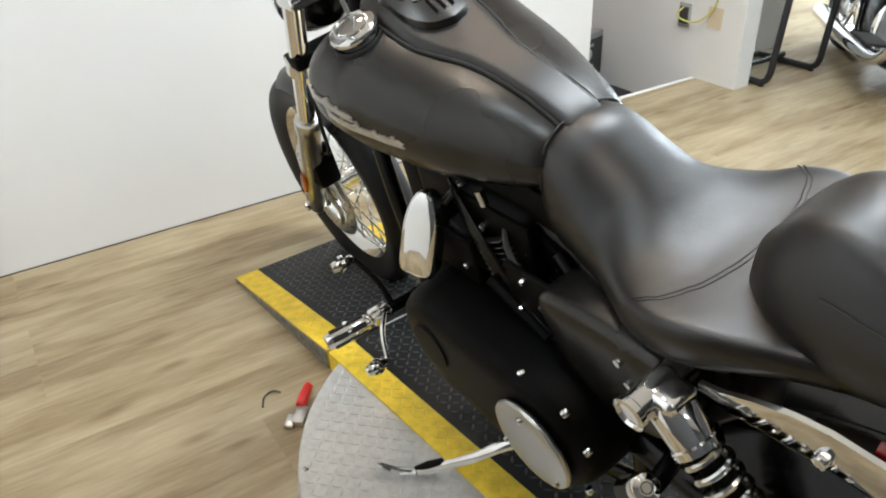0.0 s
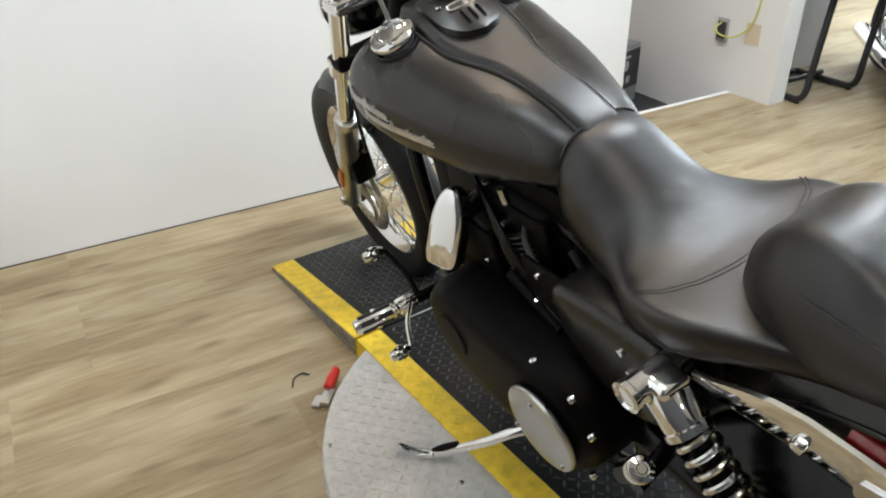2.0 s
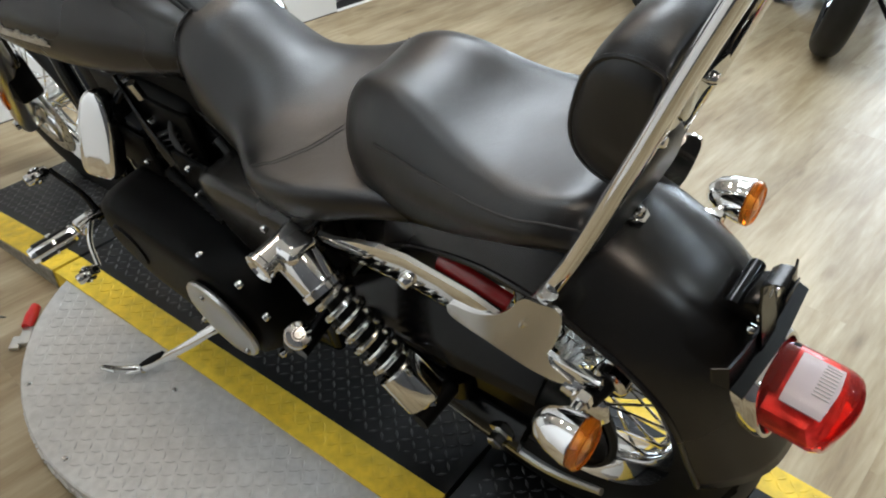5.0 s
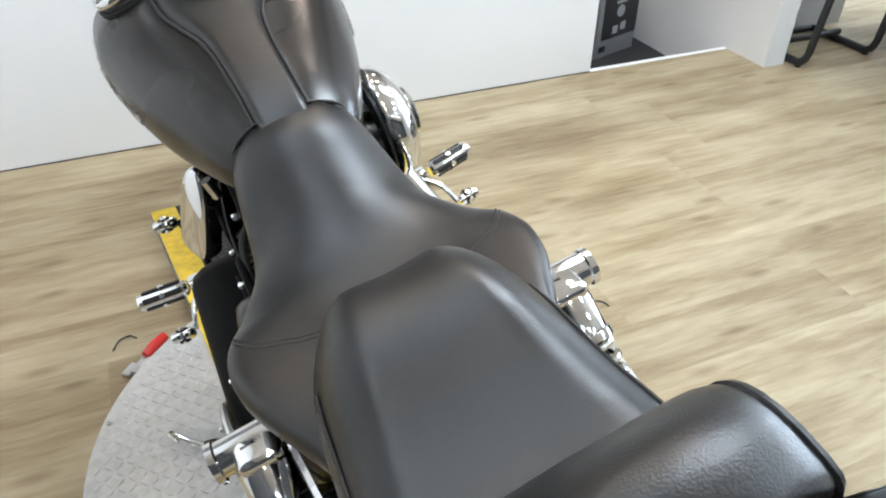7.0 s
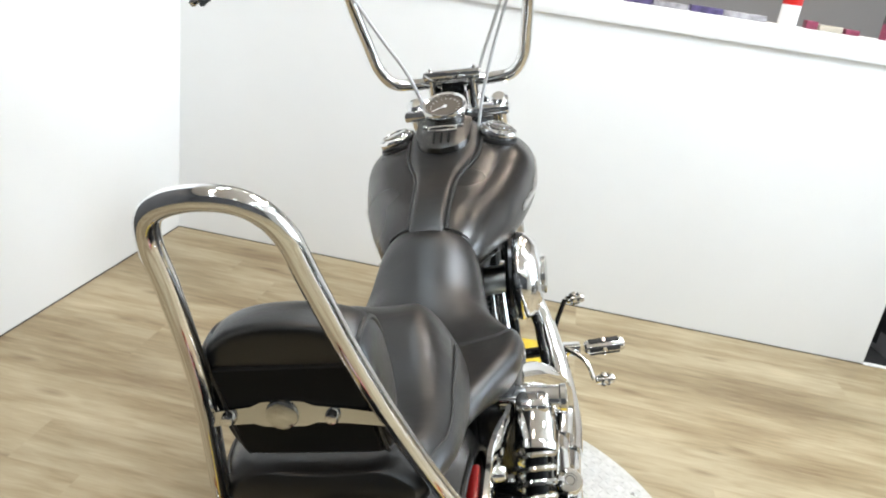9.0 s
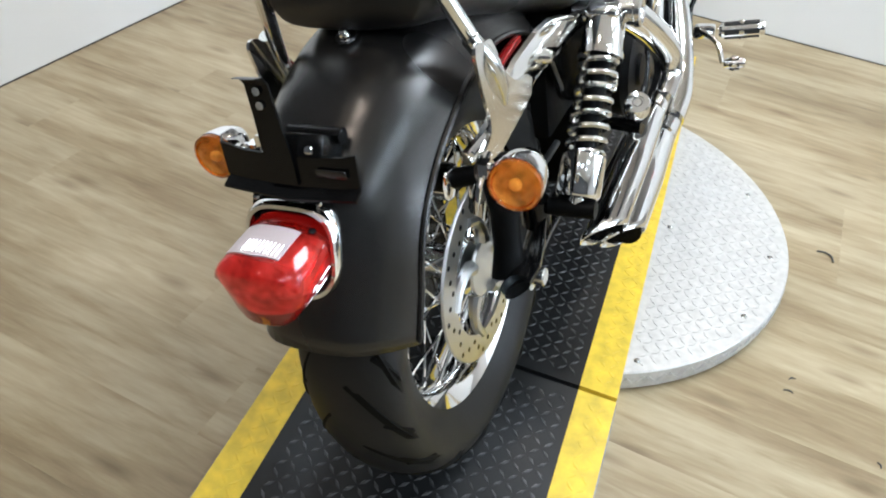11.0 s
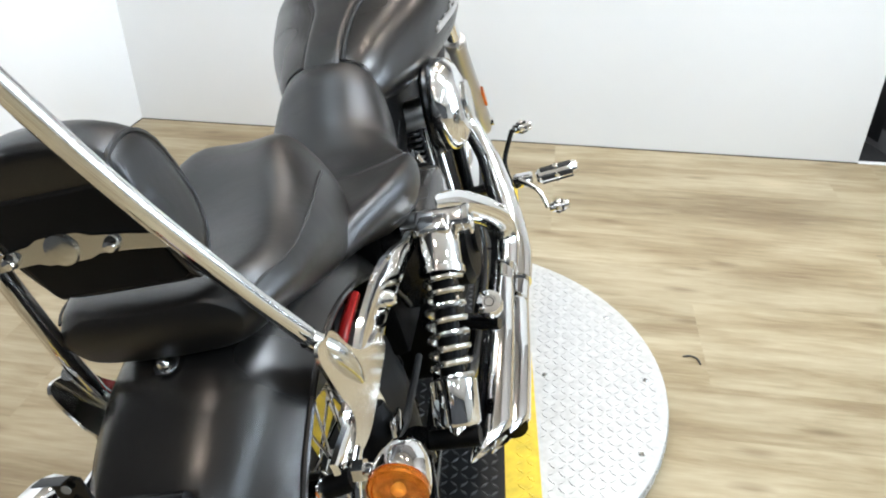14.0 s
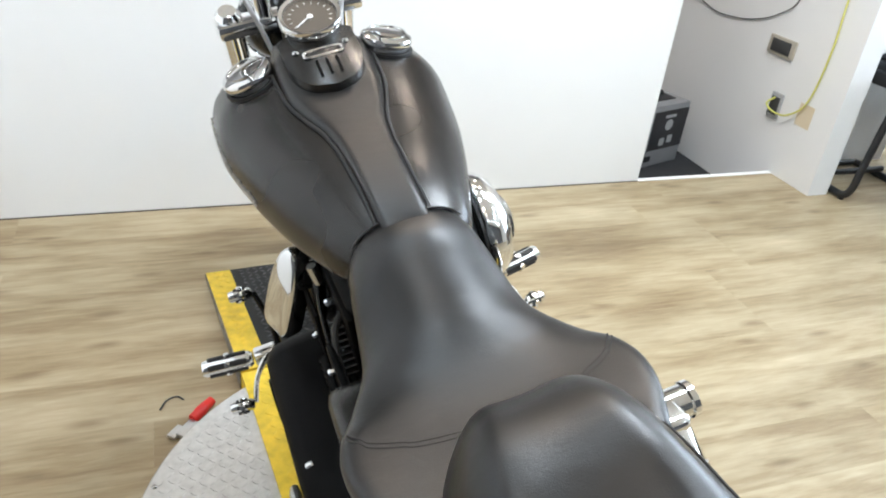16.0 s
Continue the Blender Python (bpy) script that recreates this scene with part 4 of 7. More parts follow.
for t in np.linspace(-0.84, 0.84, 9):
    e = abs(t) ** 3
    inner.append([Vector((LX + t * LW, y, z)) for y, z in ((-0.262, 0.582 - 0.015 * e), (-0.318 + 0.014 * t * t, 0.58 - 0.015 * e), (-0.327 + 0.014 * t * t, 0.55), (-0.316 + 0.014 * t * t, 0.526 + 0.03 * e), (-0.262, 0.522 + 0.03 * e))])
part("lens_inner", rings(bmesh.new(), inner), M_FACET, tail, "faceted silver reflector", 20)
part("dark_slot", boxes(((LX - 0.03, -0.27, 0.5855), (LX + 0.04, -0.261, 0.5925)), bevel=0.002), M_GLOSS, tail, "dark slot behind the lens")


def lamp_top(x, y, lift=0.0):
    """The sloped top of the lens."""
    t = x / LW
    e, lip = abs(t) ** 3.2, -0.347 + 0.016 * t * t
    q = max(0.0, min(1.0, (y + 0.25) / (lip + 0.25)))
    return Vector((LX + x, y, 0.599 - 0.02 * e - 0.007 * q ** 1.5 + lift))


win = []
for x in np.linspace(-0.037, 0.03, 10):
    rear = -0.322 + 0.2 * abs(x) ** 1.2
    win.append([lamp_top(x, -0.275, -0.001), lamp_top(x, -0.275, 0.0004), lamp_top(x, -0.295, 0.0005), lamp_top(x, rear, 0.0004), lamp_top(x, rear, -0.001)])
part("plate_window", rings(bmesh.new(), win), M_FROST, tail, "frosted white plate-light window", 30)
for k in range(10):
    x = -0.016 + k * 0.0046
    part("window_rib", tube(bmesh.new(), [lamp_top(x, -0.3, 0.0004), lamp_top(x, -0.317, 0.0004)], 0.0009, 5, smooth=False), M_BADGE, tail)
for k in range(4):
    z0 = 0.578 - k * 0.013
    edge = [LX + LW * min(0.99, (max(z - 0.509, 0.001) / 0.042) ** 0.3125) - 0.0004 for z in (z0, z0 - 0.007, z0 - 0.012)]
    part("louver", tube(bmesh.new(), [(edge[0], -0.27, z0), (edge[1] - 0.0004, -0.294, z0 - 0.007), (edge[2] - 0.001, -0.314, z0 - 0.012)], [0.0008, 0.0014, 0.0007], 6, 4), M_CHROME, tail, "thin chrome louver")

# licence plate bracket: a bent strip with turned ends, a drilled strap and its stay
def strip(rows, th, axis):
    """A thin bent strip along rows of (low edge, high edge)."""
    d = Vector(axis) * th
    return rings(bmesh.new(), [[Vector(a), Vector(b), Vector(b) + d, Vector(a) + d] for a, b in rows])


brk = part("plate_bracket", strip([((-0.099, -0.222, 0.645), (-0.1, -0.219, 0.668)), ((-0.09, -0.236, 0.632), (-0.091, -0.232, 0.668)), ((-0.06, -0.239, 0.627), (-0.06, -0.235, 0.662)), ((0.0, -0.24, 0.626), (0.0, -0.235, 0.658)),
                                   ((0.06, -0.239, 0.628), (0.06, -0.235, 0.662)), ((0.076, -0.236, 0.63), (0.076, -0.232, 0.664))], 0.0028, (0, 0.97, 0.2)), M_GLOSS, bike, "black number plate bracket", 25)
part("lower_lip", strip([((-0.088, -0.25, 0.625), (-0.088, -0.236, 0.631)), ((0.0, -0.255, 0.62), (0.0, -0.239, 0.627)), ((0.078, -0.25, 0.623), (0.078, -0.236, 0.63))], 0.0025, (0, 0, -1)), M_GLOSS, brk, smooth=25)
strap = part("upright", rings(bmesh.new(), [[Vector((x0, y, z)), Vector((x1, y, z)), Vector((x1, y + 0.003, z)), Vector((x0, y + 0.003, z))] for x0, x1, y, z in
             ((-0.03, 0.006, -0.243, 0.63), (-0.031, 0.004, -0.239, 0.66), (-0.034, -0.004, -0.233, 0.70), (-0.036, -0.008, -0.23, 0.735), (-0.036, -0.008, -0.236, 0.744), (-0.036, -0.008, -0.246, 0.747))]), M_GLOSS, brk, "black drilled strap", 25)
for z in (0.729, 0.714):
    part("hole", lathe([(0, 0.0006), (0.0042, 0.0006), (0.0044, 0)], 12), M_GREY_HOLE, strap, "pale hole", m=pose(-0.021, -0.2335 - (0.729 - z) * 0.06, z, 86))
part("stay", boxes(((-0.012, -0.028, -0.012), (0.04, 0.012, 0.014)), bevel=0.004), M_GLOSS, brk, m=pose(-0.002, -0.206, 0.655, -30))
part("stay_tube", rod((-0.02, -0.2, 0.668), (0.045, -0.2, 0.668), 0.009, 12), M_GLOSS, brk)
for x, y, z in ((-0.012, -0.228, 0.66), (-0.012, -0.222, 0.634), (0.022, -0.226, 0.664)):
    part("bolt", lathe([(0, 0.008), (0.005, 0.007), (0.0065, 0.003), (0.0065, 0)], 12, pose(x, y, z, 75)), M_CHROME, brk)
part("slot", boxes(((0.03, -0.2405, 0.64), (0.066, -0.2385, 0.65)), bevel=0.0008), M_DENIM, brk)

# fender struts, side plates and signals
def strut(s):
    line = [(0.30, 0.612, 0.014), (0.27, 0.613, 0.016), (0.23, 0.619, 0.024), (0.19, 0.622, 0.03), (0.15, 0.622, 0.031), (0.1, 0.62, 0.031), (0.05, 0.617, 0.031), (0.01, 0.608, 0.03), (-0.03, 0.598, 0.024), (-0.07, 0.598, 0.014), (-0.105, 0.603, 0.011), (-0.122, 0.606, 0.008)]
    loops = []
    for v, z, h in line:
        x = 0.138 if v < 0.15 else 0.138 + (v - 0.15) * 0.1
        loops.append([Vector((s * (x + dx), v, z + dz * h)) for dx, dz in ((0, -1), (0.006, -0.93), (0.008, -0.7), (0.008, 0.7), (0.006, 0.93), (0, 1))])
    st = part("fender_strut", rings(bmesh.new(), loops), M_CHROME, bike, "chrome fender strut", 35)
    plate = [(q.x, q.y) for q in smooth_path([(a, b, 0) for a, b in ((0.086, 0.602), (0.08, 0.618), (0.045, 0.625), (0.012, 0.645), (-0.012, 0.672), (-0.026, 0.697), (-0.038, 0.71), (-0.055, 0.713), (-0.072, 0.718), (-0.081, 0.711),
             (-0.079, 0.69), (-0.069, 0.65), (-0.061, 0.628), (-0.062, 0.608), (-0.075, 0.6), (-0.09, 0.594), (-0.072, 0.578), (-0.035, 0.572), (0.0, 0.576), (0.045, 0.583), (0.08, 0.59))], 3, closed=True)]
    part("side_plate", rings(bmesh.new(), [[Vector((s * (x - inset), v, z)) for v, z in plate] for x, inset in ((0.1462, 0), (0.15, 0), (0.1505, 0))]), M_SATIN, st, "polished sissy bar side plate", 25)
    part("bolt", lathe([(0, 0.014), (0.008, 0.012), (0.011, 0.006), (0.012, 0)], 16, pose(s * 0.146, 0.152, 0.613) @ pose(0, 0, 0, 0, 90 * s)), M_CHROME, st)
    foot = 0.1525 if s > 0 else 0.142      # welded outside the right plate, inside the left one
    part("bar_socket", tube(bmesh.new(), [(s * (foot - 0.003), -0.012, 0.622), (s * foot, -0.025, 0.65), (s * (foot - 0.003), -0.04, 0.682), (s * 0.1345, -0.056, 0.718)], [0.0045, 0.009, 0.0115, 0.0108], 14, 3), M_CHROME_SOFT, st, "welded chrome bar socket")
    part("grommet", lathe([(0.0, 0.004), (0.017, 0.004), (0.022, 0.0), (0.022, -0.012), (0.0, -0.012)], 20, pose(s * 0.118, -0.118, 0.572) @ pose(0, 0, 0, 0, 90 * s)), M_CHROME, st, "round chrome mount")
    part("grommet_boss", rod((s * 0.118, -0.116, 0.575), (s * 0.15, -0.112, 0.582), 0.012, 14), M_BLACK, st)
    part("strut_tail", tube(bmesh.new(), [(s * 0.146, -0.08, 0.585), (s * 0.147, -0.105, 0.578), (s * 0.147, -0.122, 0.56), (s * 0.146, -0.128, 0.54)], [0.014, 0.014, 0.012, 0.008], 10, 4, flat=0.5), M_CHROME, st, "chrome strut end")
    part("side_reflector", tube(bmesh.new(), [(s * 0.122, 0.112, 0.648), (s * 0.124, 0.06, 0.648), (s * 0.123, 0.008, 0.638)], 0.0115, 10, flat=0.6), M_REFLECT, fender, "dark red side reflector")
    sg = part("turn_signal", lathe([(0, 0.045), (0.012, 0.042), (0.024, 0.03), (0.032, 0.01), (0.036, -0.014), (0.036, -0.02), (0.033, -0.021)], 28), M_CHROME, bike, "chrome bullet turn signal", m=pose(s * 0.203, -0.115, 0.588, -90, 0, 0) @ Matrix.Diagonal((0.86, 0.86, 0.86, 1)))
    glow = part("lens", lathe([(0.035, -0.02), (0.0355, -0.03), (0.03, -0.034), (0.028, -0.031), (0.016, -0.034), (0, -0.035)], 28), M_LENS_AMBER, sg, "amber lens")
    glow.visible_shadow = False
    part("bulb_back", lathe([(0.031, -0.022), (0.02, -0.014), (0.012, -0.012), (0, -0.012)], 20), M_FACET, sg)
    part("bulb", lathe([(0.0, -0.029), (0.006, -0.027), (0.0085, -0.02), (0.006, -0.012)], 14), M_WHITE, sg, "pale bulb behind the lens")
    part("stalk", rod((0, 0, 0), (-s * 0.06, 0, 0), 0.0085, 12), M_CHROME, sg, m=pose(0, 0, 0.008))
    part("stalk_nut", rod((-s * 0.045, 0, 0), (-s * 0.058, 0, 0), 0.014, 6), M_CHROME, sg, m=pose(0, 0, 0.008))


sym(strut)


# shocks
def shock(s):
    top, low = Vector((s * 0.192, 0.318, 0.605)), Vector((s * 0.192, 0.118, 0.395))
    L = (low - top).length
    m = along(top, low)
    k = part("shock_absorber", lathe([(0, -0.012), (0.026, -0.01), (0.03, 0.0), (0.031, 0.05), (0.034, 0.052), (0.034, 0.062), (0.014, 0.063), (0.0135, L - 0.07), (0.0135, L)], 28), M_CHROME, bike, "chrome coil-over shock absorber", m=m)
    coil = [(0.0262 * math.cos(a), 0.0262 * math.sin(a), 0.066 + (L - 0.14) * a / (2 * math.pi * 7.5)) for a in np.linspace(0, 2 * math.pi * 7.5, 170)]
    part("spring", tube(bmesh.new(), coil, 0.005, 8, smooth=False), M_CHROME_SOFT, k, "steel coil spring")
    part("lower_can", lathe([(0.02, L - 0.078), (0.033, L - 0.077), (0.033, L - 0.02), (0.028, L - 0.014), (0, L - 0.012)], 28), M_CHROME, k, "chrome lower cover")
    part("damper", lathe([(0.017, 0.06), (0.017, L - 0.07)], 16), M_BLACK, k)
    part("lower_eye", rod(low + Vector((-s * 0.04, 0, 0)), low + Vector((s * 0.03, 0, 0)), 0.014, 16), M_BLACK, bike)
    mount = part("shock_mount", rod((s * 0.14, 0.335, 0.615), (s * 0.232, 0.335, 0.612), 0.021, 24), M_CHROME, bike, "chrome shock mount with round cap", m=None)
    part("cap", lathe([(0.021, 0), (0.0235, 0.002), (0.0235, 0.01), (0.018, 0.012), (0.015, 0.008), (0, 0.007)], 24, pose(s * 0.231, 0.335, 0.612) @ pose(0, 0, 0, 0, 90 * s)), M_CHROME, mount)
    part("clamp", boxes(((s * 0.19 - 0.026, 0.292, 0.608), (s * 0.19 + 0.026, 0.345, 0.632)), bevel=0.011, seg=4), M_CHROME, mount)


sym(shock)


# wheels
def wheel(name, centre, rim_r, rim_w, tyre_r, tyre_w, n_spokes, label, groove):
    w = empty_part(name, bike, label)
    w.matrix_basis = Matrix.Translation(centre)
    prof = []
    hw = tyre_w / 2
    for k in range(25):                                       # tyre, bead to bead
        t = -1 + 2 * k / 24
        a = abs(t)
        x = hw * math.copysign(min(1, 1.0 - (max(0, a - 0.72) / 0.28) ** 1.6 * 0.34), t) if a > 0.72 else hw * math.sin(t / 0.72 * math.pi / 2)
        r = tyre_r - (tyre_r - (rim_r + 0.052)) * (1 - math.cos(min(1, a / 0.72) * math.pi / 2)) if a <= 0.72 else rim_r + 0.052 - 0.056 * (a - 0.72) / 0.28
        prof.append((r, x))
    bm = lathe(prof, 96, TURN_X)
    tyre = part("tyre", bm, M_RUBBER, w, "black rubber tyre", 60)
    if groove:
        gm = bmesh.new()
        def sipe(s, a0, turn, t0, t1, wide):
            pts = []
            for q in range(9):
                t = t0 + (t1 - t0) * q / 8
                x = s * hw * math.sin(t / 0.72 * math.pi / 2)
                r = tyre_r - (tyre_r - (rim_r + 0.052)) * (1 - math.cos(t / 0.72 * math.pi / 2)) - wide * 0.82
                a = a0 + turn * (q / 8) ** 1.4
                pts.append((x, r * math.cos(a), r * math.sin(a)))
            tube(gm, pts, [wide * 0.3] + [wide] * 7 + [wide * 0.3], 5, 2)

        for k in range(18):
            for s in (-1, 1):
                a0 = 2 * math.pi * (k + (0.5 if s > 0 else 0)) / 18
                sipe(s, a0, 0.46, 0.03, 0.6, 0.0078)
                sipe(s, a0 + 0.24, 0.16, 0.3, 0.62, 0.006)
        tagged(part("tread_groove", gm, M_BLACK, tyre), kind="stuff")
    rw = rim_w / 2
    rp = [(rim_r - 0.002, -rw - 0.006), (rim_r + 0.006, -rw - 0.003), (rim_r + 0.004, -rw + 0.006), (rim_r - 0.012, -rw + 0.012), (rim_r - 0.022, -rw * 0.45), (rim_r - 0.026, 0),
          (rim_r - 0.022, rw * 0.45), (rim_r - 0.012, rw - 0.012), (rim_r + 0.004, rw - 0.006), (rim_r + 0.006, rw + 0.003), (rim_r - 0.002, rw + 0.006),
          (rim_r - 0.018, rw - 0.006), (rim_r - 0.03, rw * 0.4), (rim_r - 0.033, 0), (rim_r - 0.03, -rw * 0.4), (rim_r - 0.018, -rw + 0.006), (rim_r - 0.002, -rw - 0.006)]
    part("rim", lathe(rp, 96, TURN_X), M_CHROME, w, "chrome laced rim", 50)
    part("hub", lathe([(0.0, -0.055), (0.026, -0.055), (0.044, -0.048), (0.046, -0.04), (0.03, -0.032), (0.027, 0), (0.03, 0.032), (0.046, 0.04), (0.044, 0.048), (0.026, 0.055), (0, 0.055)], 32, TURN_X), M_CHROME_SOFT, w, "polished hub")
    first = {}
    for k in range(n_spokes):
        s = 1 if k % 2 else -1
        tilt = 0.75 if (k // 2) % 2 else -0.75
        key = (s, tilt)
        a = 360 * k / n_spokes
        if key not in first:
            a_h = radians(0) + tilt
            p0 = Vector((s * 0.042, 0.043 * math.cos(a_h), 0.043 * math.sin(a_h)))
            p1 = Vector((s * 0.006, rim_r - 0.03, 0))
            bm = tube(bmesh.new(), [p0, p1], [0.0023, 0.0023], 6, smooth=False)
            tube(bm, [p1 + (p0 - p1) * 0.09, p1], [0.0036, 0.0036], 6, smooth=False)
            first[key] = part("spoke", bm, M_CHROME, w, m=pose(0, 0, 0, a))
        else:
            again("spoke", first[key], w, pose(0, 0, 0, a))
    return w


def brake_disc(parent, x, r, label="drilled steel brake disc"):
    bm = lathe([(r - 0.042, -0.0025), (r - 0.001, -0.0025), (r, -0.0015), (r, 0.0015), (r - 0.001, 0.0025), (r - 0.042, 0.0025), (r - 0.042, -0.0025)], 72, Matrix.Translation((x, 0, 0)) @ TURN_X)
    d = part("brake_disc", bm, M_ALU, parent, label)
    hole = lathe([(0, 0.0), (0.0042, 0.0), (0.0042, -0.0004)], 10)
    first = None
    for k in range(40):
        a = 2 * math.pi * k / 40
        rr = r - (0.01, 0.021, 0.032, 0.021)[k % 4]
        side = math.copysign(1, x)
        m = Matrix.Translation((x + side * 0.0029, rr * math.cos(a), rr * math.sin(a))) @ pose(0, 0, 0, 0, 90 * side)
        if first is None:
            first = part("hole", hole, M_GLOSS, d, m=m)
        else:
            again("hole", first, d, m)
    for k in range(5):                     # curved arms of the carrier
        a = 2 * math.pi * k / 5
        pts = [(x, q * math.cos(a + t), q * math.sin(a + t)) for q, t in ((0.045, 0), (0.065, 0.12), (0.088, 0.35), (r - 0.038, 0.62))]
        part("carrier_arm", tube(bmesh.new(), pts, [0.012, 0.009, 0.008, 0.008], 8, 5), M_ALU, d)
    part("carrier", lathe([(0.0, 0.003), (0.043, 0.003), (0.046, 0), (0.043, -0.003), (0, -0.003)], 32, Matrix.Translation((x, 0, 0)) @ TURN_X), M_ALU, d)
    return d


rear_wheel = wheel("rear_wheel", REAR, 0.223, 0.085, 0.322, 0.144, 40, "laced chrome rear wheel with wide tyre", True)
brake_disc(rear_wheel, 0.066, 0.146)
part("belt_pulley", lathe([(0.0, -0.008), (0.132, -0.008), (0.138, -0.012), (0.138, 0.012), (0.132, 0.008), (0.05, 0.008), (0, 0.01)], 64, Matrix.Translation((-0.068, 0, 0)) @ TURN_X), M_GLOSS, rear_wheel, "black belt pulley")
front_wheel = wheel("front_wheel", FRONT, 0.245, 0.055, 0.328, 0.1, 40, "laced chrome front wheel", False)
brake_disc(front_wheel, -0.062, 0.146)

# swingarm, axle, caliper, belt
def swing(s):
    bm = tube(bmesh.new(), [(s * 0.125, 0.47, 0.335), (s * 0.13, 0.3, 0.33), (s * 0.13, 0.14, 0.328), (s * 0.128, 0.01, 0.322)], [0.026, 0.026, 0.024, 0.03], 10, 5, flat=0.55)
    arm = part("swingarm", bm, M_GLOSS, bike, "gloss black swingarm")
    part("axle_nut", lathe([(0, 0.03), (0.012, 0.03), (0.014, 0.028), (0.014, 0.012), (0.023, 0.011), (0.023, 0.0)], 6 if s < 0 else 20, Matrix.Translation((s * 0.136, 0.04, 0.322)) @ pose(0, 0, 0, 0, 90 * s)), M_CHROME_SOFT, arm, "chrome axle nut")
    part("shock_lug", rod((s * 0.13, 0.118, 0.36), (s * 0.13, 0.118, 0.405), 0.022, 12), M_GLOSS, arm)


sym(swing)
part("axle_plate", tube(bmesh.new(), [(0.134, 0.005, 0.318), (0.134, 0.04, 0.322), (0.134, 0.085, 0.34), (0.134, 0.12, 0.372)], [0.03, 0.038, 0.03, 0.02], 14, 5, flat=0.3), M_GLOSS, bike, "gloss black axle plate", 50)
cal = part("brake_caliper", tube(bmesh.new(), [(0.095, 0.085, 0.495), (0.1, 0.075, 0.465), (0.104, 0.062, 0.415), (0.108, 0.048, 0.36), (0.112, 0.038, 0.32)], [0.026, 0.034, 0.023, 0.022, 0.03], 14, 6, flat=0.8), M_BLACK, bike, "black rear brake caliper on a curved arm")
part("caliper_badge", boxes(((-0.003, -0.02, -0.014), (0.003, 0.02, 0.014)), bevel=0.0025), M_CHROME, cal, "chrome caliper insert", m=pose(0.131, 0.078, 0.47, -15))
part("brake_hose", tube(bmesh.new(), [(0.1, 0.06, 0.44), (0.12, 0.12, 0.425), (0.12, 0.2, 0.42), (0.11, 0.3, 0.4)], 0.006, 8), M_RUBBERPAD, bike)
part("belt_guard", tube(bmesh.new(), [(-0.118, 0.42, 0.44), (-0.118, 0.25, 0.49), (-0.118, 0.1, 0.51), (-0.118, -0.03, 0.505)], [0.03, 0.05, 0.056, 0.04], 12, 6, flat=0.2), M_GLOSS, bike, "gloss black belt guard")
part("drive_belt", tube(bmesh.new(), [(-0.07, 0.55, 0.375), (-0.07, 0.1, 0.46), (-0.07, -0.05, 0.435), (-0.07, -0.1, 0.322), (-0.07, -0.05, 0.21), (-0.07, 0.1, 0.2), (-0.07, 0.55, 0.285)], 0.008, 6, 6), M_RUBBERPAD, bike)
part("lower_belt_guard", tube(bmesh.new(), [(-0.1, 0.3, 0.215), (-0.1, 0.12, 0.185), (-0.1, 0.0, 0.175), (-0.1, -0.1, 0.22)], [0.006, 0.008, 0.008, 0.006], 8, 5), M_ALU, bike, "pale lower belt guard")

# front fork
def fork(s):
    top, low = Vector((s * 0.108, 1.232, 0.935)), Vector((s * 0.1, 1.64, 0.256))
    d = (low - top).normalized()
    leg = part("fork_tube", rod(top, top + d * 0.45, 0.0205, 24), M_CHROME, bike, "chrome fork tube")
    part("slider", lathe([(0.021, 0.40), (0.029, 0.402), (0.031, 0.41), (0.031, 0.43), (0.028, 0.435), (0.028, 0.72), (0.03, 0.74), (0.026, 0.80), (0.018, 0.825), (0, 0.826)], 24, along(top, low)), M_ALU, leg, "polished fork slider")
    part("tree_collar", lathe([(0.0206, 0.19), (0.03, 0.19), (0.03, 0.225), (0.0206, 0.225)], 20, along(top, low)), M_CHROME, leg)
    part("fork_cap", lathe([(0, -0.02), (0.016, -0.018), (0.02, -0.012), (0.024, -0.008), (0.024, 0.03), (0.0206, 0.032)], 20, along(top, low)), M_CHROME, leg)
    part("reflector", boxes(((-0.004, -0.012, -0.034), (0.004, 0.012, 0.034)), bevel=0.002), M_LENS_AMBER, leg, "amber side reflector", m=Matrix.Translation(top + d * 0.66 + Vector((s * 0.03, 0, 0))) @ pose(0, 0, 0, 31))
    part("axle_cap", rod(low + d * -0.005 + Vector((-s * 0.02, 0, 0)), low + d * -0.005 + Vector((s * 0.035, 0, 0)), 0.013, 12), M_CHROME, leg)


sym(fork)
part("upper_triple_clamp", boxes(((-0.135, 1.19, 0.905), (0.135, 1.262, 0.932)), bevel=0.008), M_CHROME, bike, "chrome triple clamp", m=None)
part("lower_triple_clamp", boxes(((-0.13, 1.295, 0.755), (0.13, 1.36, 0.785)), bevel=0.008), M_BLACK, bike)
part("front_axle", rod(FRONT + Vector((-0.12, 0, 0)), FRONT + Vector((0.12, 0, 0)), 0.01, 12), M_CHROME_SOFT, bike)
part("front_caliper", boxes(((-0.115, 1.50, 0.36), (-0.05, 1.56, 0.47)), bevel=0.012), M_BLACK, bike, "black front brake caliper")
part("brake_line", tube(bmesh.new(), [(-0.085, 1.5, 0.46), (-0.09, 1.42, 0.5), (-0.085, 1.4, 0.62), (-0.07, 1.32, 0.76)], 0.005, 8), M_GLOSS, bike)
thick(part("front_fender", fender_mesh(FRONT, lambda a: 0.344, lambda a: 0.058, 74, 128, lip=0.04, flat=2.6), M_DENIM, bike, "satin black front fender", 60), 0.0025)
part("steering_head", rod((0, 1.13, 0.955), (0, 1.285, 0.70), 0.03, 20), M_BLACK, bike)
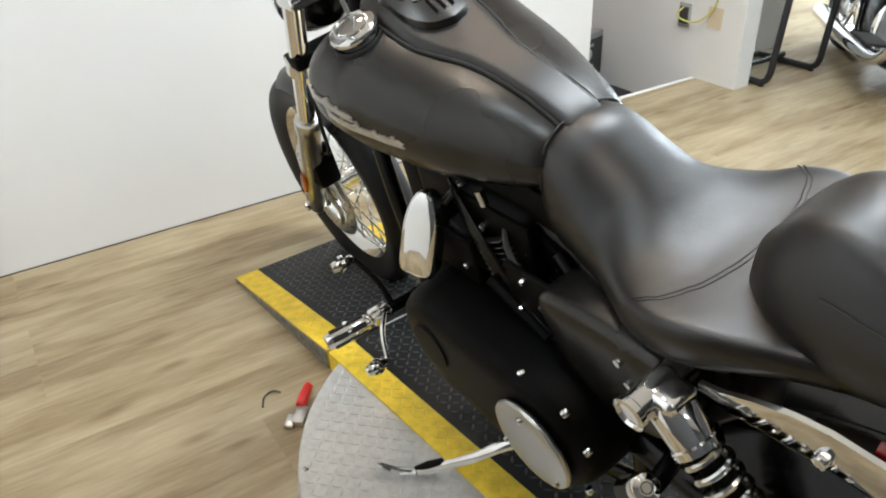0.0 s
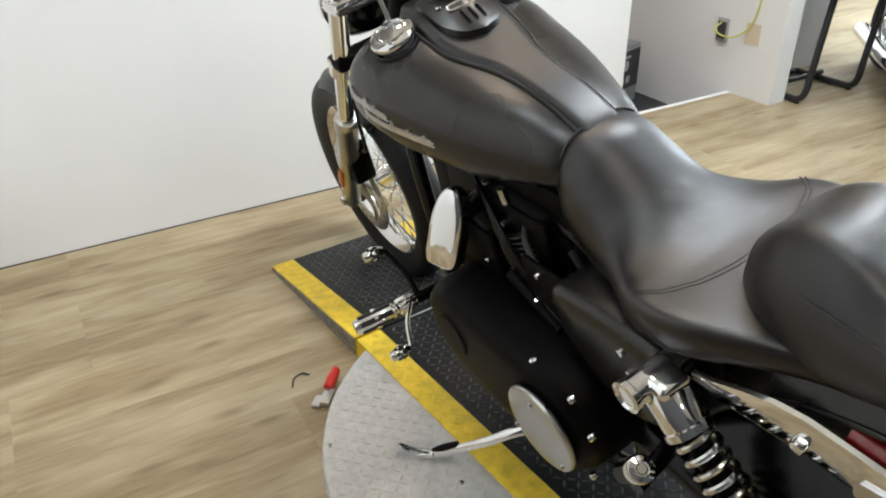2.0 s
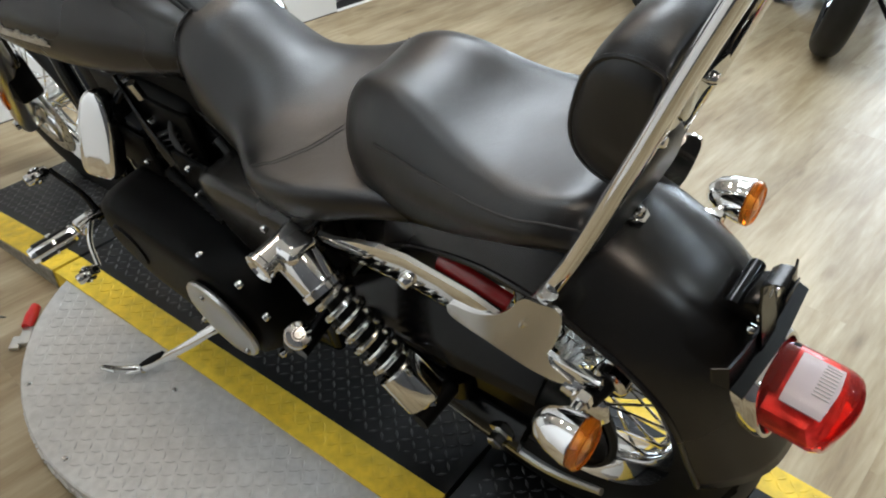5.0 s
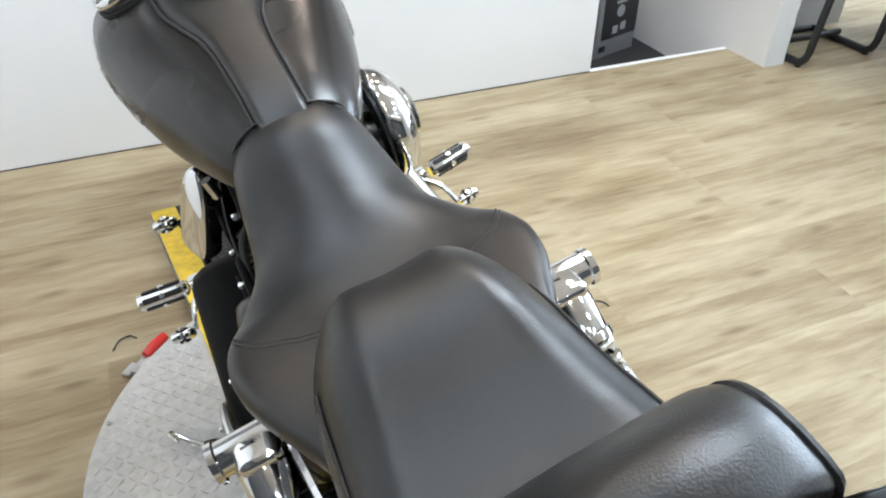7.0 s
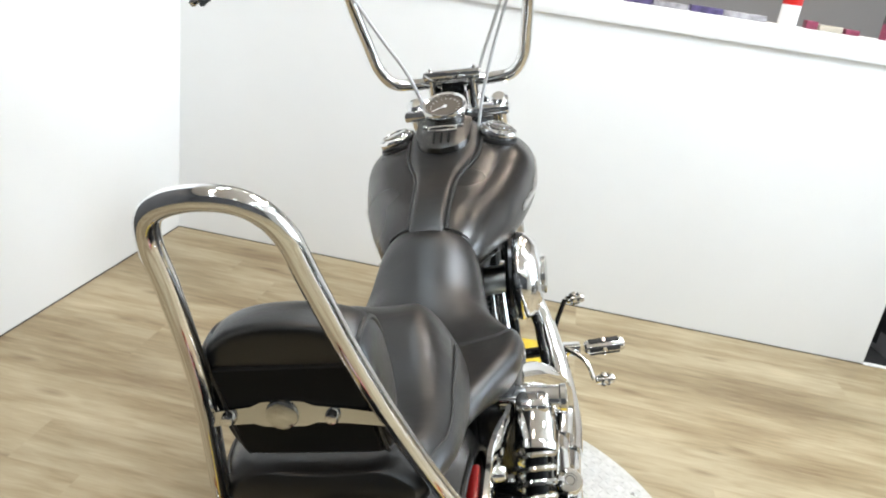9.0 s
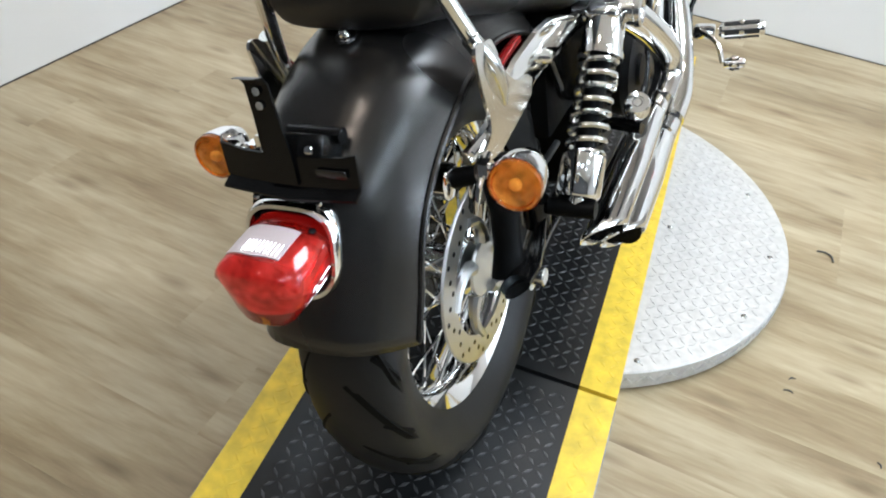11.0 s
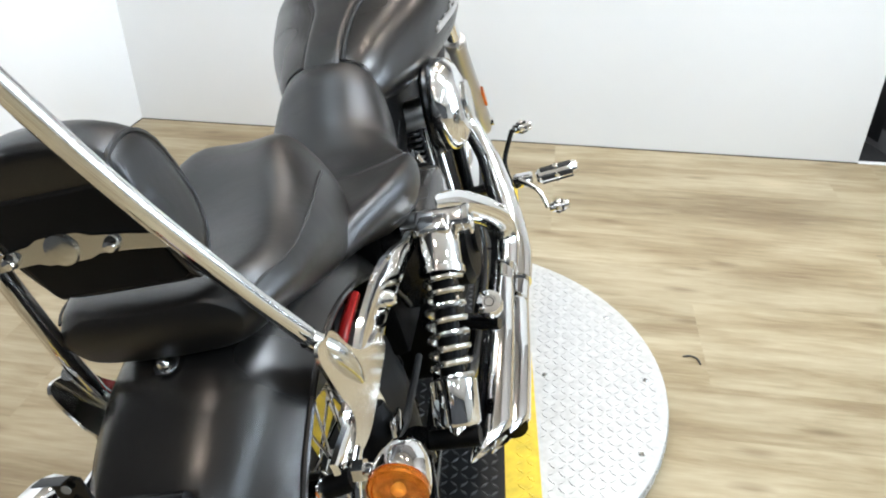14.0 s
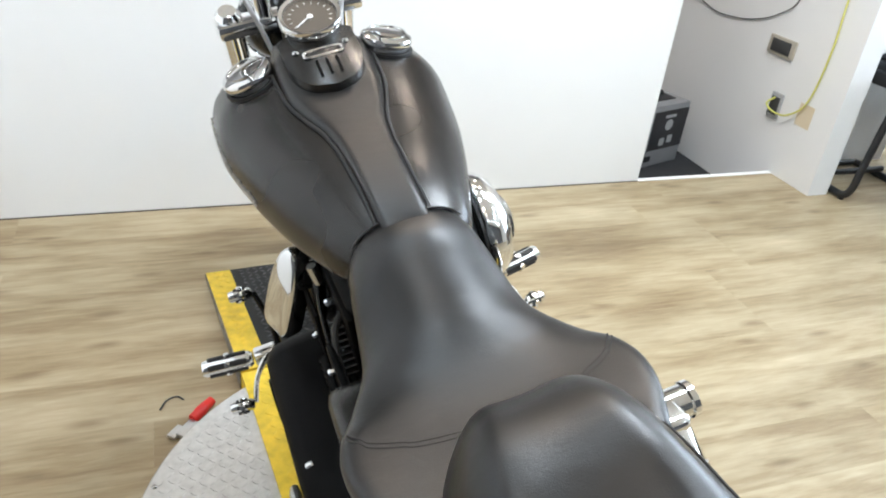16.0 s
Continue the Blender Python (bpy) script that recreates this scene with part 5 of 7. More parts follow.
head = part("headlight", lathe([(0, -0.075), (0.03, -0.07), (0.06, -0.045), (0.078, 0.0), (0.082, 0.025), (0.078, 0.03), (0, 0.036)], 36), M_GLOSS, bike, "gloss black headlight shell", m=along((0, 1.385, 0.86), (0, 1.48, 0.86)))
part("trim_ring", lathe([(0.079, 0.024), (0.086, 0.026), (0.086, 0.036), (0.076, 0.038)], 36), M_CHROME, head)

# handlebar
BAR = [(-0.055, 1.195, 1.0), (-0.10, 1.195, 1.0), (-0.15, 1.19, 1.008), (-0.181, 1.18, 1.05), (-0.194, 1.15, 1.12), (-0.207, 1.105, 1.21), (-0.217, 1.06, 1.31), (-0.24, 1.025, 1.368), (-0.285, 0.995, 1.374), (-0.35, 0.957, 1.333), (-0.475, 0.9, 1.262)]
bar_pts = BAR[::-1] + [(-x, y, z) for x, y, z in BAR]
hb = part("handlebar", tube(bmesh.new(), bar_pts, 0.0145, 16, 7), M_CHROME, bike, "tall chrome ape-hanger handlebar")
part("riser_clamp", boxes(((-0.072, 1.173, 1.006), (0.072, 1.217, 1.028)), bevel=0.006), M_CHROME, bike, "chrome handlebar clamp")
sym(lambda s: part("riser", rod((s * 0.048, 1.215, 0.925), (s * 0.048, 1.195, 1.008), 0.0175, 20), M_CHROME, bike))
part("riser_gap", boxes(((-0.028, 1.178, 0.97), (0.028, 1.205, 1.0)), bevel=0.004), M_GLOSS, bike)
sym(lambda s: part("clamp_bolt", lathe([(0, 0.008), (0.006, 0.006), (0.007, 0)], 10), M_CHROME, bike, m=pose(s * 0.055, 1.195, 1.028)))


def grip(s):
    a, b = Vector((s * 0.35, 0.957, 1.333)), Vector((s * 0.48, 0.897, 1.261))
    g = part("grip", lathe([(0.0148, 0), (0.0195, 0.002), (0.0195, 0.006), (0.0175, 0.01), (0.0185, 0.07), (0.0185, 0.15), (0.02, 0.155), (0.0195, 0.163), (0, 0.165)], 20, along(a, b)), M_RUBBERPAD, hb, "black rubber grip")
    part("bar_end", lathe([(0.01, 0.163), (0.011, 0.175), (0.008, 0.182), (0, 0.183)], 14, along(a, b)), M_CHROME, hb)
    part("switch_housing", boxes(((-0.022, -0.024, -0.05), (0.022, 0.024, -0.004)), bevel=0.008), M_BLACK, hb, "black switch housing", m=along(a, b))
    part("lever", tube(bmesh.new(), [(s * 0.30, 1.01, 1.35), (s * 0.34, 1.025, 1.33), (s * 0.43, 0.985, 1.29), (s * 0.50, 0.94, 1.248)], [0.009, 0.007, 0.006, 0.008], 8, 5, flat=0.6), M_BLACK, hb, "black hand lever")
    part("lever_bracket", boxes(((-0.02, 0.0, -0.075), (0.018, 0.03, -0.045)), bevel=0.006), M_BLACK, hb, m=along(a, b))


sym(grip)
for pts in ([(-0.30, 1.01, 1.35), (-0.24, 1.05, 1.31), (-0.15, 1.11, 1.13), (-0.095, 1.12, 1.03), (-0.07, 1.13, 0.95), (-0.055, 1.14, 0.88)],
            [(0.30, 1.01, 1.35), (0.215, 1.05, 1.31), (0.135, 1.10, 1.13), (0.095, 1.10, 1.02), (0.075, 1.1, 0.95), (0.06, 1.1, 0.88)],
            [(0.28, 1.01, 1.355), (0.19, 1.09, 1.28), (0.11, 1.18, 1.12), (0.07, 1.22, 1.03), (0.05, 1.24, 0.93)]):
    part("control_cable", tube(bmesh.new(), pts, 0.0042, 8, 6), M_BRAID, bike, "braided control cable")

# frame tubes
for pts in ([(0.07, 1.16, 0.74), (0.10, 1.1, 0.5), (0.11, 1.05, 0.25), (0.115, 0.95, 0.15), (0.115, 0.6, 0.14), (0.12, 0.45, 0.2)],
            [(0.08, 0.62, 0.6), (0.1, 0.5, 0.48), (0.11, 0.46, 0.33), (0.12, 0.45, 0.2)],
            [(0.05, 1.1, 0.74), (0.06, 0.85, 0.68), (0.07, 0.6, 0.62), (0.1, 0.35, 0.6)]):
    sym(lambda s: part("frame_tube", tube(bmesh.new(), [(s * x, y, z) for x, y, z in pts], 0.0165, 12, 6), M_GLOSS, bike, "gloss black frame tube"))
part("backbone", tube(bmesh.new(), [(0, 1.17, 0.78), (0, 0.9, 0.72), (0, 0.6, 0.66), (0, 0.42, 0.58)], 0.03, 12), M_BLACK, bike)

part("battery_box", boxes(((-0.1, 0.3, 0.40), (0.1, 0.47, 0.635)), bevel=0.015), M_BLACK, bike, "black battery box under the seat")
# added black blocks that keep bright floor from showing through the engine gaps
part("engine_filler", boxes(((-0.1, 0.66, 0.44), (0.03, 0.99, 0.66)), bevel=0.03, seg=3), M_BLACK, bike)
part("front_filler", boxes(((-0.095, 0.95, 0.3), (0.095, 1.05, 0.66)), bevel=0.02), M_BLACK, bike)
part("right_filler", boxes(((0.02, 0.47, 0.42), (0.15, 0.66, 0.585)), bevel=0.03, seg=3), M_BLACK, bike)
# engine
eng = part("crankcase", lathe([(0, -0.10), (0.13, -0.10), (0.155, -0.085), (0.155, 0.085), (0.13, 0.1), (0, 0.1)], 40, Matrix.Translation((0, 0.79, 0.32)) @ TURN_X), M_BLACK, bike, "black V-twin crankcase")
part("gearbox", boxes(((-0.11, 0.44, 0.22), (0.12, 0.68, 0.44)), bevel=0.03, seg=3), M_BLACK, bike, "black gearbox case")


def cylinder(tilt):
    base = Matrix.Translation((0, 0.79, 0.34)) @ pose(0, 0, 0, tilt)
    c = part("cylinder", lathe([(0.05, 0.08), (0.05, 0.28)], 32, base), M_BLACK, bike, "black finned engine cylinder")
    bm = bmesh.new()
    for k in range(11):
        z = 0.115 + k * 0.0125
        h = 0.07 + 0.004 * math.sin(k)
        rb = bmesh.ops.create_cube(bm, size=1, matrix=base @ Matrix.Translation((0, 0, z)) @ Matrix.Diagonal((h * 2.05, h * 1.7, 0.0045, 1)))
    part("cooling_fins", bm, M_FINS, c, "machined cooling fins")
    part("cylinder_head", boxes(((-0.082, -0.07, 0.25), (0.082, 0.07, 0.30)), bevel=0.014), M_BLACK, c, m=base)
    rb = part("rocker_box", boxes(((-0.078, -0.062, 0.303), (0.078, 0.062, 0.345)), bevel=0.016, seg=3), M_GLOSS, c, "black rocker box", m=base)
    for sx in (-1, 1):
        for sy in (-1, 1):
            part("rocker_bolt", lathe([(0, 0.012), (0.006, 0.011), (0.007, 0)], 8), M_CHROME, c, m=base @ Matrix.Translation((sx * 0.062, sy * 0.046, 0.343)))
    for sx in (0.095, 0.118):
        part("pushrod_tube", rod((sx, 0.015, 0.05), (sx - 0.02, 0.0, 0.27), 0.0095, 12), M_CHROME, c, "chrome pushrod tube", m=base)


cylinder(24)
cylinder(-22)

# primary cover on the left
def outline(n=56):
    pts = []
    c0, r0, c1, r1 = (0.57, 0.35), 0.122, (0.84, 0.36), 0.11
    for k in range(n):
        a = 2 * math.pi * k / n
        dx, dz = math.cos(a), math.sin(a)
        best = max(((c[0] + r * dx) * dx + (c[1] + r * dz) * dz, c, r) for c, r in ((c0, r0), (c1, r1)))
        pts.append((best[1][0] + best[2] * dx, best[1][1] + best[2] * dz))
    return pts


ol = outline()
cx, cz = 0.70, 0.355
loops = [[Vector((x, cx + (v - cx) * k, cz + (z - cz) * k)) for v, z in ol] for x, k in ((-0.085, 1.0), (-0.185, 1.0), (-0.212, 0.985), (-0.232, 0.94), (-0.24, 0.86), (-0.243, 0.6))]
primary = part("primary_cover", rings(bmesh.new(), loops), M_BLACK, bike, "black primary drive cover", 55)
for v, z in ((0.775, 0.447), (0.668, 0.451), (0.588, 0.464), (0.495, 0.448), (0.458, 0.388), (0.47, 0.27), (0.57, 0.235), (0.7, 0.25), (0.84, 0.262), (0.93, 0.33), (0.91, 0.42), (0.845, 0.453)):
    part("cover_screw", lathe([(0, 0.012), (0.005, 0.0115), (0.0075, 0.008), (0.0075, 0)], 10), M_CHROME, primary, m=Matrix.Translation((-0.214, v, z)) @ pose(0, 0, 0, 0, -90))
derby = part("derby_cover", lathe([(0.083, -0.004), (0.085, 0.001), (0.083, 0.006), (0.076, 0.0095), (0.05, 0.0125), (0, 0.014)], 48, Matrix.Translation((-0.252, 0.552, 0.352)) @ pose(0, 0, 0, 0, -90)), M_ALU, bike, "round polished derby cover")
for k in range(3):
    a = radians(90 + 120 * k)
    part("cover_screw", lathe([(0, 0.006), (0.005, 0.005), (0.006, 0)], 10), M_CHROME_SOFT, derby, m=Matrix.Translation((-0.2625, 0.552 + 0.07 * math.cos(a), 0.352 + 0.07 * math.sin(a))) @ pose(0, 0, 0, 0, -90))
part("inspection_cover", lathe([(0.05, 0), (0.048, 0.006), (0.0, 0.008)], 32, Matrix.Translation((-0.2415, 0.84, 0.365)) @ pose(0, 0, 0, 0, -90)), M_BLACK, bike)

# horn cover
HORN = Matrix.Translation((-0.162, 0.89, 0.562)) @ pose(0, 0, 0, 0, 0, 25) @ pose(0, 0, 0, 0, 20) @ pose(0, 0, 0, 12) @ pose(0, 0, 0, 0, -90)
hl = []
for lift, k in ((-0.014, 0.95), (0.0, 0.99), (0.01, 1.0), (0.017, 0.965), (0.0205, 0.88), (0.023, 0.6), (0.024, 0.2)):
    row = []
    for i in range(40):
        a = 2 * math.pi * i / 40
        c, q = math.cos(a), math.sin(a)
        p = 2.2 if c > 0 else 5.0            # round at the top, squarer at the foot
        row.append(HORN @ Vector((0.086 * k * math.copysign(abs(c) ** (2 / p), c), 0.037 * k * math.copysign(abs(q) ** (2 / p), q) * (1 - 0.12 * c), lift)))
    hl.append(row)
horn = part("horn_cover", rings(bmesh.new(), hl), M_CHROME, bike, "chrome teardrop horn cover", 50)
part("horn_body", lathe([(0, 0), (0.026, 0), (0.027, 0.03), (0.015, 0.05), (0, 0.05)], 24, Matrix.Translation((-0.1, 0.882, 0.588)) @ pose(0, 0, 0, 0, -90)), M_BLACK, horn)
part("horn_stay", rod((-0.12, 0.875, 0.6), (-0.06, 0.84, 0.66), 0.01, 10), M_GLOSS, horn)

# side cover / oil tank and electrics, left and right
def side_cover(s):
    loops = [[Vector((s * x, 0.455 + (v - 0.455) * k, 0.53 + (z - 0.53) * k)) for v, z in smooth_loop(((0.33, 0.60), (0.45, 0.62), (0.58, 0.60), (0.575, 0.53), (0.53, 0.47), (0.43, 0.43), (0.345, 0.47)))] for x, k in ((0.09, 1.0), (0.15, 1.0), (0.162, 0.96), (0.168, 0.85), (0.17, 0.5))]
    c = part("side_cover", rings(bmesh.new(), loops), M_DENIM, bike, "satin black side cover", 55)
    for v, z in ((0.42, 0.578), (0.405, 0.545)):
        part("cover_screw", lathe([(0, 0.01), (0.006, 0.009), (0.007, 0)], 10), M_CHROME, c, m=Matrix.Translation((s * 0.166, v, z)) @ pose(0, 0, 0, 0, 90 * s))


def smooth_loop(pts, step=5):
    return [(p.x, p.y) for p in smooth_path([(a, b, 0) for a, b in pts], step, closed=True)]


sym(side_cover)
for v, z, x in ((0.77, 0.60, -0.105), (0.72, 0.545, -0.115), (0.69, 0.50, -0.12), (0.83, 0.655, -0.09)):
    part("engine_bolt", lathe([(0, 0.016), (0.006, 0.015), (0.008, 0.01), (0.008, 0)], 8), M_CHROME, bike, m=Matrix.Translation((x, v, z)) @ pose(0, 0, 0, 0, -90))
part("mount_link", boxes(((-0.105, 0.66, 0.47), (-0.09, 0.84, 0.64)), bevel=0.006), M_BLACK, bike)
# finned blocks, wiring and fasteners on the left of the engine
for v0, w0, tilt, n in ((0.735, 0.545, -28, 9), (0.875, 0.545, 22, 9)):
    base = Matrix.Translation((-0.095, v0, w0)) @ pose(0, 0, 0, tilt)
    for k in range(n):
        part("cooling_fin", boxes(((-0.03, -0.045, 0.0), (0.02, 0.045, 0.003)), bevel=0.001, seg=1), M_FINS, bike, m=base @ Matrix.Translation((0, 0, k * 0.0105 - 0.045)))
for k in range(5):
    z = 0.012 * k
    part("wiring", tube(bmesh.new(), [(-0.1, 0.86, 0.655 - z), (-0.128, 0.76, 0.60 - z), (-0.135, 0.68, 0.53 - z), (-0.14, 0.6, 0.485 - z), (-0.12, 0.53, 0.45 - z)], 0.0042, 8, 6), M_GLOSS, bike, "black wiring")
for v, w in ((0.64, 0.575), (0.66, 0.505), (0.60, 0.545), (0.8, 0.52), (0.91, 0.5), (0.95, 0.56)):
    part("engine_bolt", lathe([(0, 0.01), (0.005, 0.0095), (0.0065, 0.006), (0.0065, 0)], 8), M_CHROME, bike, m=Matrix.Translation((-0.142, v, w)) @ pose(0, 0, 0, 0, -90))
part("engine_bracket", boxes(((-0.142, 0.585, 0.49), (-0.13, 0.69, 0.59)), bevel=0.005), M_BLACK, bike)
part("engine_bracket", boxes(((-0.142, 0.78, 0.48), (-0.132, 0.97, 0.575)), bevel=0.005), M_BLACK, bike)
hose = [(-0.146, 0.73 - 0.0065 * k, 0.528 - 0.0026 * k) for k in range(21)]
part("ribbed_hose", tube(bmesh.new(), hose, [0.0085 if k % 2 else 0.011 for k in range(21)], 12, smooth=False), M_BLACK, bike, "black ribbed hose")
part("choke_knob", lathe([(0, 0.012), (0.02, 0.01), (0.024, 0.004), (0.024, 0)], 24, Matrix.Translation((-0.105, 0.84, 0.70)) @ pose(0, 0, 0, 0, -70)), M_CHROME, bike, "chrome round knob")
part("coil_pin", rod((-0.12, 0.735, 0.668), (-0.125, 0.735, 0.70), 0.008, 10), M_CHROME_SOFT, bike)
part("engine_top", boxes(((-0.08, 0.6, 0.60), (0.08, 1.05, 0.70)), bevel=0.02), M_BLACK, bike)
part("spark_lead", tube(bmesh.new(), [(-0.06, 0.75, 0.62), (-0.12, 0.7, 0.6), (-0.13, 0.62, 0.54), (-0.1, 0.58, 0.48)], 0.006, 8), M_RUBBERPAD, bike)

for v, w in ((0.52, 0.40), (0.60, 0.42), (0.55, 0.33), (0.64, 0.36), (0.48, 0.34)):
    part("gearbox_bolt", lathe([(0, 0.016), (0.008, 0.015), (0.011, 0.009), (0.011, 0)], 10), M_CHROME, bike, m=Matrix.Translation((0.12, v, w)) @ pose(0, 0, 0, 0, 90))
# air cleaner on the right
AIR = Matrix.Translation((0.142, 0.793, 0.632)) @ pose(0, 0, 0, 0, 90)
air = part("air_cleaner", lathe([(0.075, 0), (0.09, 0.004), (0.094, 0.012), (0.09, 0.03), (0.075, 0.048), (0.05, 0.058), (0, 0.062)], 48), M_CHROME, bike, "round chrome air cleaner cover", m=AIR)
part("backing_plate", lathe([(0, -0.012), (0.092, -0.012), (0.095, -0.004), (0.092, 0.002), (0, 0.002)], 40), M_GLOSS, air)
part("insert", lathe([(0.038, 0.0595), (0.04, 0.066), (0.035, 0.069), (0, 0.0705)], 36), M_CHROME_SOFT, air, "polished round insert")
part("intake", rod((0.142, 0.793, 0.63), (0.02, 0.78, 0.62), 0.03, 16), M_ALU, bike)
part("cam_cover", lathe([(0.1, 0), (0.1, 0.03), (0.085, 0.045), (0, 0.05)], 32, Matrix.Translation((0.1, 0.78, 0.33)) @ pose(0, 0, 0, 0, 90)), M_BLACK, bike, "black cam cover")
part("timer_cover", lathe([(0.036, 0), (0.034, 0.008), (0, 0.01)], 24, Matrix.Translation((0.15, 0.78, 0.33)) @ pose(0, 0, 0, 0, 90)), M_BLACK, bike)

# exhaust on the right
front_pipe = [(0.06, 0.97, 0.58), (0.13, 1.02, 0.54), (0.185, 0.98, 0.44), (0.222, 0.86, 0.33), (0.236, 0.74, 0.272), (0.233, 0.62, 0.256), (0.232, 0.36, 0.257)]
rear_pipe = [(0.08, 0.52, 0.575), (0.145, 0.49, 0.565), (0.182, 0.56, 0.515), (0.2, 0.65, 0.452), (0.212, 0.715, 0.395), (0.217, 0.715, 0.345), (0.214, 0.64, 0.318), (0.212, 0.54, 0.305), (0.213, 0.36, 0.295)]
part("exhaust_header", tube(bmesh.new(), front_pipe, 0.024, 16, 8), M_CHROME, bike, "chrome exhaust header")
part("exhaust_header", tube(bmesh.new(), rear_pipe, 0.024, 16, 8), M_CHROME, bike, "chrome exhaust header")


def muffler(x, z0, z1, v0, v1, r):
    """Slash-cut silencer from v0 back to v1."""
    loops = []
    for i in range(20):
        t = i / 19
        rr = r * (0.79 + 0.21 * min(1, t * 2.2))
        row = []
        for k in range(24):
            a = 2 * math.pi * k / 24
            zz = math.sin(a) * rr
            v = v0 + (v1 - v0) * t + ((rr * math.cos(a) * 1.1 - zz * 1.0) if t > 0.5 else 0) * max(0, (t - 0.5) * 2)
            row.append(Vector((x + rr * math.cos(a), v, z0 + (z1 - z0) * t + zz)))
        loops.append(row)
    return rings(bmesh.new(), loops, caps=False)


for x, z0, z1, v0, v1 in ((0.212, 0.312, 0.294, 0.62, 0.2), (0.232, 0.256, 0.258, 0.62, 0.25)):
    mu = part("muffler", muffler(x, z0, z1, v0, v1, 0.031), M_CHROME, bike, "chrome slash-cut silencer")
    thick(mu, 0.003)
    part("muffler_bore", rod((x, v1 + 0.16, z1), (x, v1 + 0.02, z1), 0.0275, 16), M_GLOSS, mu)
part("heat_shield", tube(bmesh.new(), [(0.192, 0.965, 0.43), (0.208, 0.91, 0.375), (0.226, 0.84, 0.318), (0.236, 0.76, 0.28), (0.2365, 0.68, 0.263)], [0.026, 0.031, 0.031, 0.031, 0.027], 16, 6), M_CHROME, bike, "chrome exhaust heat shield")
part("heat_shield", tube(bmesh.new(), [(0.155, 0.455, 0.585), (0.18, 0.53, 0.545), (0.2, 0.61, 0.488), (0.214, 0.68, 0.432), (0.222, 0.715, 0.39), (0.224, 0.71, 0.345), (0.221, 0.65, 0.322)], [0.017, 0.023, 0.0255, 0.027, 0.0275, 0.0275, 0.026], 16, 6), M_CHROME, bike, "chrome exhaust heat shield")


# foot controls
def footpeg(name, base, tip, r, label):
    base, tip = Vector(base), Vector(tip)
    L = (tip - base).length
    m = along(base, tip)
    k = part(name, lathe([(0, 0), (r * 0.7, 0.0), (r, 0.006), (r, L - 0.006), (r * 0.85, L), (0, L + 0.001)], 20), M_CHROME, bike, label, m=m)
    for j in range(5):
        a = 2 * math.pi * j / 5 + 0.3
        bm = bmesh.new()
        box(bm, (-r * 0.32, -0.002, 0.012), (r * 0.32, 0.003, L - 0.012), 0.0015)
        part("rubber_pad", bm, M_RUBBERPAD, k, "black rubber inlay", m=pose(0, 0, 0, 0, 0, math.degrees(a)) @ Matrix.Translation((0, r, 0)))
        part("pad_stud", lathe([(0, 0.004), (0.006, 0.003), (0.0068, 0)], 12), M_CHROME, k, m=pose(0, 0, 0, 0, 0, math.degrees(a)) @ Matrix.Translation((0, r + 0.002, L / 2)) @ pose(0, 0, 0, -90))
    return k


def passenger_peg(s):
    """Round chrome peg, folded up: barrel, domed end cap with a ring, two rubber bands."""
    base, tip = Vector((s * 0.226, 0.378, 0.388)), Vector((s * 0.239, 0.32, 0.472))
    L = (tip - base).length
    k = part("passenger_peg", lathe([(0, 0), (0.013, 0), (0.017, 0.006), (0.0185, 0.012), (0.0185, L - 0.024), (0.021, L - 0.022), (0.021, L - 0.004), (0.0185, L), (0.011, L + 0.0015), (0.0105, L), (0.0, L)], 24), M_CHROME, bike, "folded chrome passenger peg", m=along(base, tip))
    part("end_ring", lathe([(0.0068, 0.0), (0.0075, 0.001), (0.0082, 0.0)], 16), M_GLOSS, k, m=pose(0, 0, L))
    for a in (0, 120, 240):
        part("rubber_pad", rings(bmesh.new(), [[Vector((r * math.cos(radians(q)), r * math.sin(radians(q)), z)) for q in range(-38, 39, 19) for r in (0.0195,)] + [Vector((0.0178 * math.cos(radians(q)), 0.0178 * math.sin(radians(q)), z)) for q in range(38, -39, -19)]
             for z in (0.014, L - 0.03)]), M_RUBBERPAD, k, "black rubber inlay", m=pose(0, 0, 0, 0, 0, a + 60))


def controls(s):
    o = 0.022 if s > 0 else 0.01      # the right set stands a little further out
    footpeg("footpeg", (s * (0.262 + o), 1.045, 0.318), (s * (0.362 + o), 1.055, 0.324), 0.0175, "chrome footpeg with black rubber inlays")
    part("peg_mount", rod((s * 0.12, 1.03, 0.315), (s * 0.225, 1.045, 0.317), 0.014, 12), M_GLOSS, bike)
    part("peg_clevis", boxes(((s * (0.24 + o / 2) - 0.024, 1.03, 0.302), (s * (0.24 + o / 2) + 0.024, 1.062, 0.332)), bevel=0.006), M_CHROME, bike)
    footpeg("toe_peg", (s * (0.222 + o), 1.118, 0.424), (s * (0.269 + o), 1.122, 0.426), 0.012, "small chrome toe peg with rubber inlays")
    footpeg("heel_peg", (s * (0.285 + o), 0.97, 0.268), (s * (0.331 + o), 0.974, 0.27), 0.012, "small chrome heel peg with rubber inlays")
    part("pedal_arm", tube(bmesh.new(), [(s * 0.215, 1.045, 0.33), (s * 0.215, 1.07, 0.37), (s * (0.22 + o), 1.116, 0.424)], [0.008, 0.006, 0.006], 8, 5), M_GLOSS, bike, "black pedal arm")
    part("heel_arm", tube(bmesh.new(), [(s * 0.235, 1.04, 0.325), (s * (0.262 + o), 1.0, 0.308), (s * (0.282 + o), 0.97, 0.27)], [0.007, 0.0055, 0.0055], 8, 5), M_CHROME_SOFT, bike)
    passenger_peg(s)
    part("passenger_peg_mount", rod((s * 0.12, 0.35, 0.43), (s * 0.246, 0.33, 0.425), 0.014, 12), M_GLOSS, bike)


